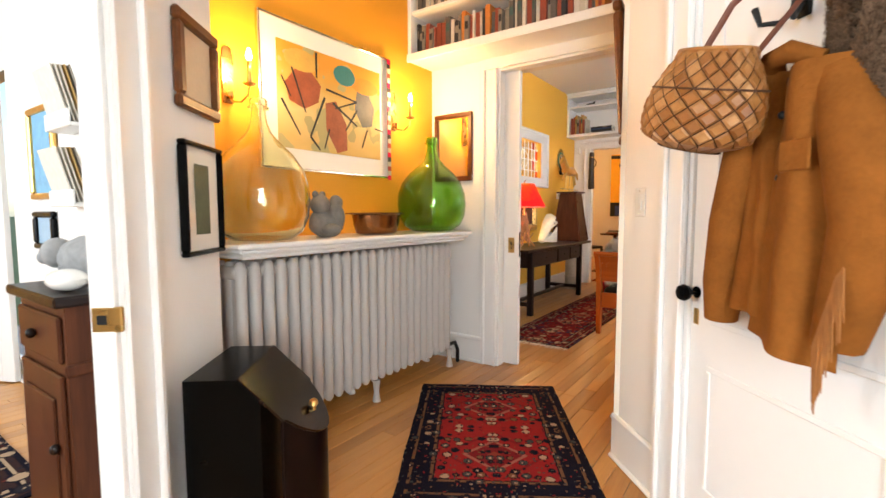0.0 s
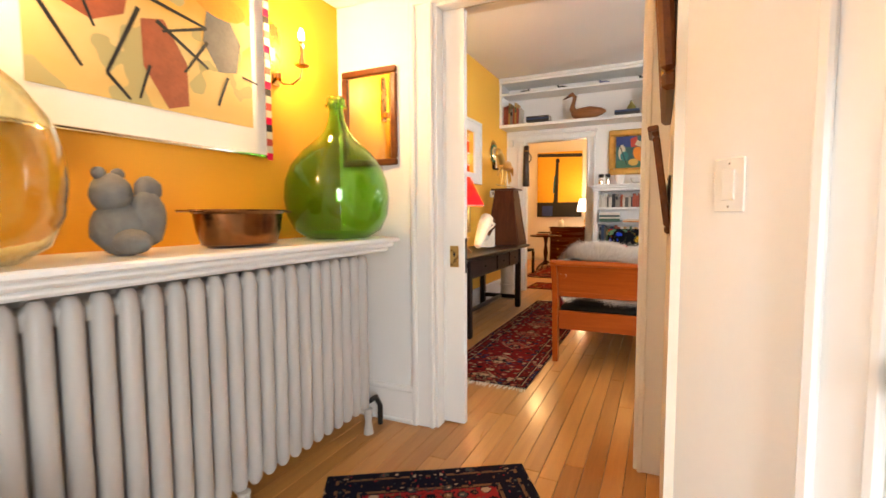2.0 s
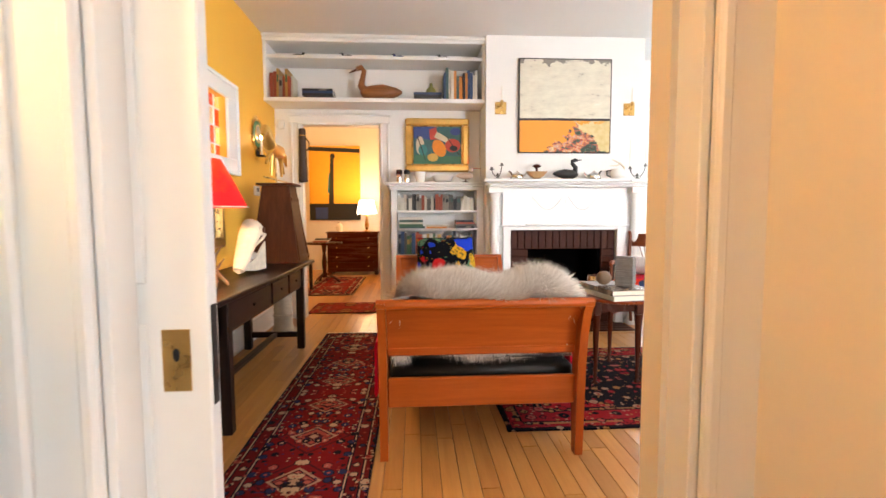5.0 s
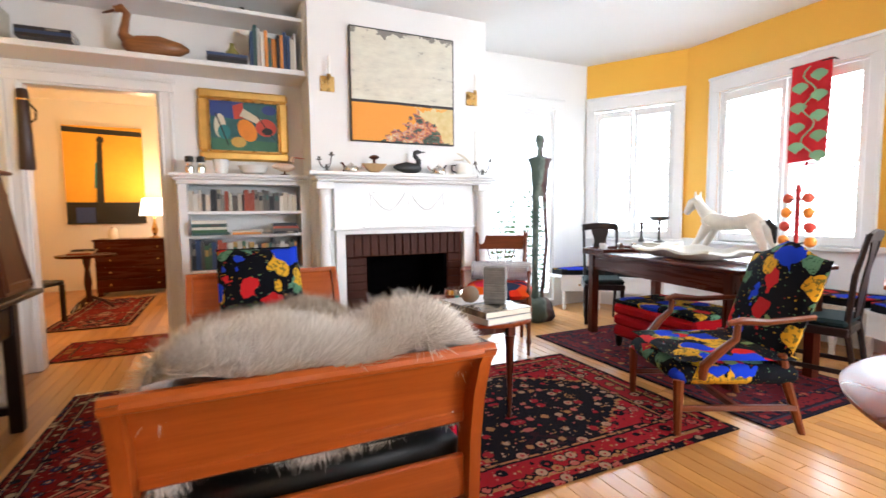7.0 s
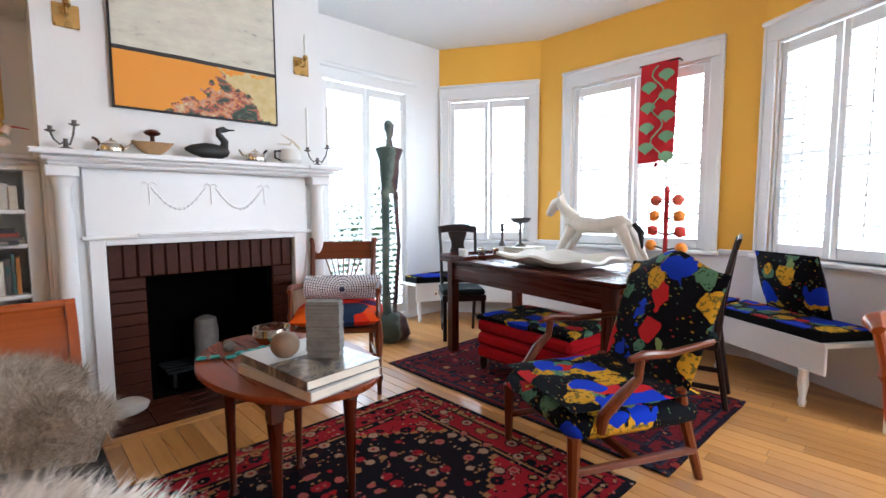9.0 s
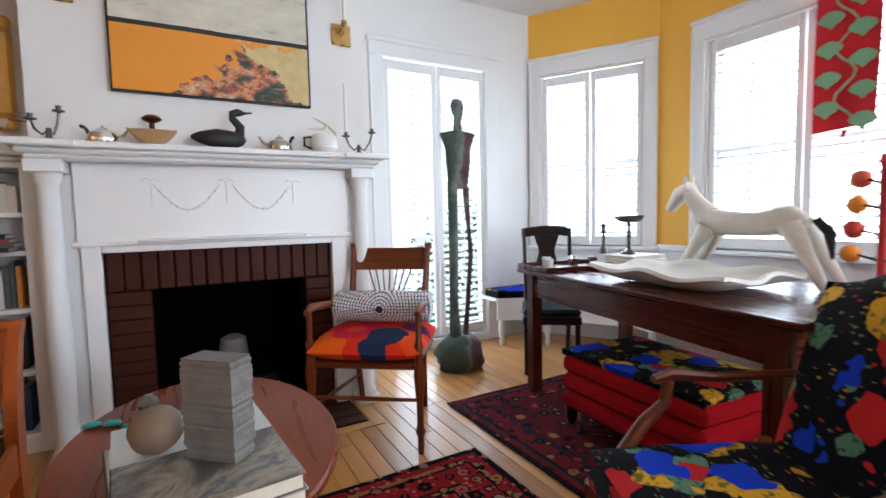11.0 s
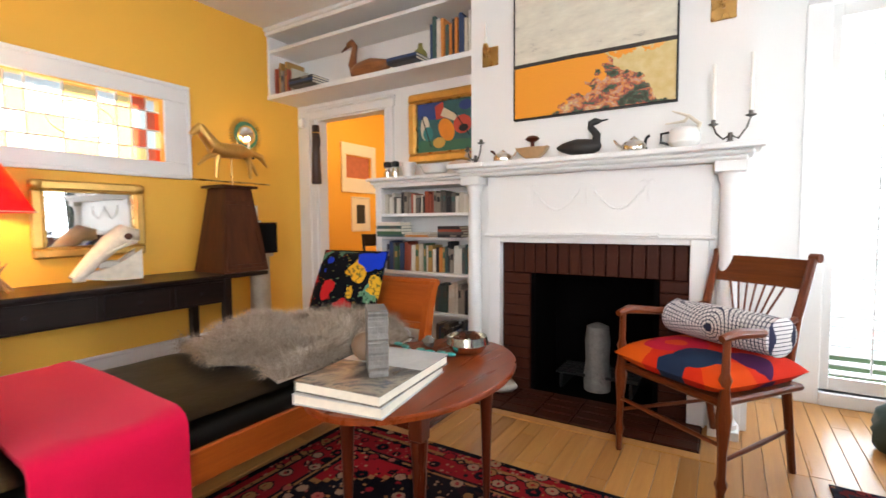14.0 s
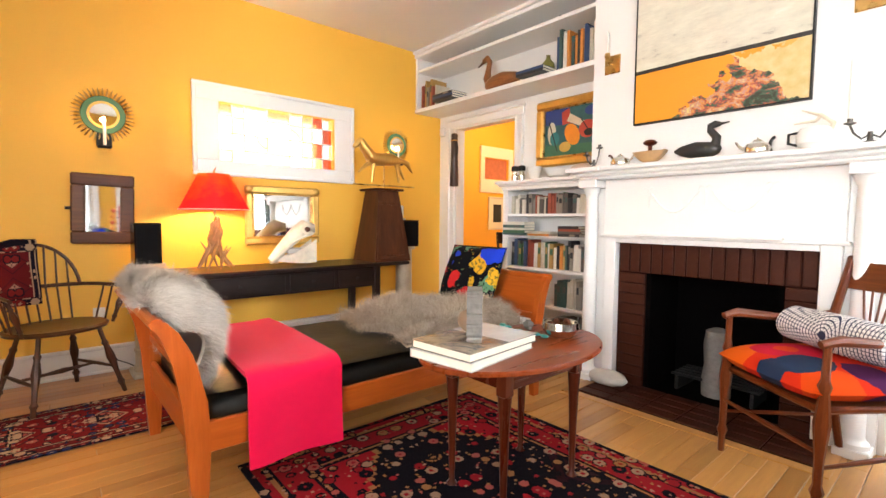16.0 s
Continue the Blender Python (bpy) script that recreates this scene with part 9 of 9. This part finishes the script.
part("handset", G().box(-0.024, 0.024, -0.016, 0.012, 0.018, 0.15, 0.008), PORCELAIN, ph)
ol = thing("power_outlet", on_wall(4.46, 0.42), "white double power outlet", "outlet")
part("plate", G().box(-0.036, 0.036, -0.006, 0, -0.058, 0.058, 0.003), PORCELAIN, ol)
part("plug", G().box(-0.014, 0.014, -0.03, -0.006, -0.035, -0.01, 0.004), IRON, ol)
solo("speaker_cable", G().tube([(-2.565, 4.46, 0.39), (-2.53, 4.48, 0.22), (-2.50, 4.55, 0.10), (-2.50, 4.62, 0.06), (-2.49, 4.66, 0.03)], 0.004, 6), IRON, Matrix(), "thin black cable from the outlet to the column", "cable")
fl2 = thing("leather_flask_case", pose(-2.30, 7.55, 1.50, 0, 0, 0), "long dark leather case with a strap hung on the door frame", "case")
part("tube", G().lathe([(0.042, 0), (0.048, 0.01), (0.040, 0.30), (0.036, 0.56), (0.03, 0.57)], (0, 0.07, 0), 16), plain("old_brown_leather", (0.045, 0.022, 0.016), 0.4, var=0.4), fl2)
part("cap_band", G().lathe([(0.041, 0.49), (0.041, 0.50)], (0, 0.07, 0), 16), BRASS, fl2)
part("loop", G().tube([(0.036, 0.07, 0.47), (0.075, 0.05, 0.42), (0.07, 0.05, 0.36), (0.04, 0.07, 0.34)], 0.007, 6), LEATHER, fl2)
sn = thing("door_sensor", pose(-2.53, YA - 0.002, 2.12), "small white alarm sensor by the door frame", "sensor")
part("case", G().box(-0.035, 0.035, -0.04, 0, -0.05, 0.05, 0.008), PORCELAIN, sn)

# ---- planting outside the windows ----
LEAF = plain("shrub_leaf", (0.06, 0.13, 0.03), 0.6, var=0.6, scale=8)


def shrub(x, y, z, r, seed):
    rnd2 = random.Random(seed)
    root = thing("garden_shrub", pose(x, y, z), "leafy green shrub in the garden outside", "shrub", "garden shrubs")
    st = G()
    for k in range(6):
        a = k * 1.05
        st.tube([(0, 0, 0), (0.3 * r * math.cos(a), 0.3 * r * math.sin(a), 0.5 * r), (0.6 * r * math.cos(a), 0.6 * r * math.sin(a), 1.1 * r)], [0.03, 0.02, 0.008], 6)
    part("stems", st, BROWNWOOD, root)
    g = G()
    for _ in range(2600):
        d = Vector((rnd2.gauss(0, 1), rnd2.gauss(0, 1), rnd2.gauss(0, 1))).normalized() * r * rnd2.uniform(0.45, 1.0) * (1 + 0.3 * math.sin(3 * rnd2.random()))
        p = d + Vector((0, 0, r))
        s, t = Vector((rnd2.uniform(-1, 1), rnd2.uniform(-1, 1), rnd2.uniform(-1, 1))).normalized() * 0.05, Vector((rnd2.uniform(-1, 1), rnd2.uniform(-1, 1), rnd2.uniform(-1, 1))).normalized() * 0.03
        g.add([p - s, p - t, p + s, p + t], [[0, 1, 2, 3]])
    me = bpy.data.meshes.new("leaves")
    me.from_pydata(g.v, [], g.f)
    me.materials.append(LEAF)
    ob = new("leaves", me)
    ob.parent = root
    tagged(ob, "dense small green leaves", kind="stuff")


shrub(1.2, 11.3, -0.7, 0.7, 1)
shrub(4.4, 10.6, -0.7, 1.0, 2)
shrub(6.4, 8.6, -0.7, 0.8, 3)


def haze():
    """Overcast garden light with pale blurred greenery low down."""
    n = Nodes("bright_garden_haze")
    x, y, z = n.xyz()
    tree = n.math("MULTIPLY", n.math("GREATER_THAN", n.math("ADD", n.math("MULTIPLY", n.noise(1.6, 6), 2.0), n.math("MULTIPLY", z, -0.40)), 0.85), 0.8)
    col = n.mix(tree, (0.86, 0.93, 1.0), (0.30, 0.40, 0.36))
    return n.set(Base_Color=(0, 0, 0), Roughness=1.0, Specular_IOR_Level=0.0, Emission_Color=col, Emission_Strength=1.9)


structure("backdrop", G().sheet(lambda u, v: (2.0 + 6.6 * math.sin(-0.3 + 2.0 * u), 6.0 + 6.6 * math.cos(-0.3 + 2.0 * u), -0.75 + 6.5 * v), 24, 2), haze(), "hazy overcast garden beyond the windows")

# ---- floor boards, last ----
random.seed(11)
BW = 0.083
boards = {}


def board_mesh(length):
    key = round(length, 2)
    if key not in boards:
        boards[key] = G().box(-BW / 2 + 0.0012, BW / 2 - 0.0012, 0, key - 0.002, -0.02, 0, 0.0015).mesh("floor_board", FLOOR_WOOD, 0)
    return boards[key]


near, rest = [], G()
col = 0
x = -6.1
while x < 3.86:
    y = -2.15 - random.random() * 1.6
    while y < 12.9:
        length = random.choice((1.5, 1.8, 2.1, 2.4))
        inside = -2.45 < x < 1.9 and 1.2 < y + length * 0.5 < 6.9
        if inside and len(near) < 290 and not (0.0 < x and y + length < 3.0):
            near.append((x, y, length))
        elif y + length > -2.1 and (x < -0.5 or y < 8.0):
            rest.box(x - BW / 2 + 0.0012, x + BW / 2 - 0.0012, max(y, -2.15), min(y + length - 0.002, 12.9 if x < -0.5 else 8.04), -0.02, 0, 0.0015)
        y += length
    x += BW
for x, y, length in near:
    part("floor_board", board_mesh(length), None, floor, m=pose(x, y, 0))
tagged(part("floor_boards", rest, FLOOR_WOOD, floor, smooth=0), "honey-coloured maple floor boards", kind="stuff")
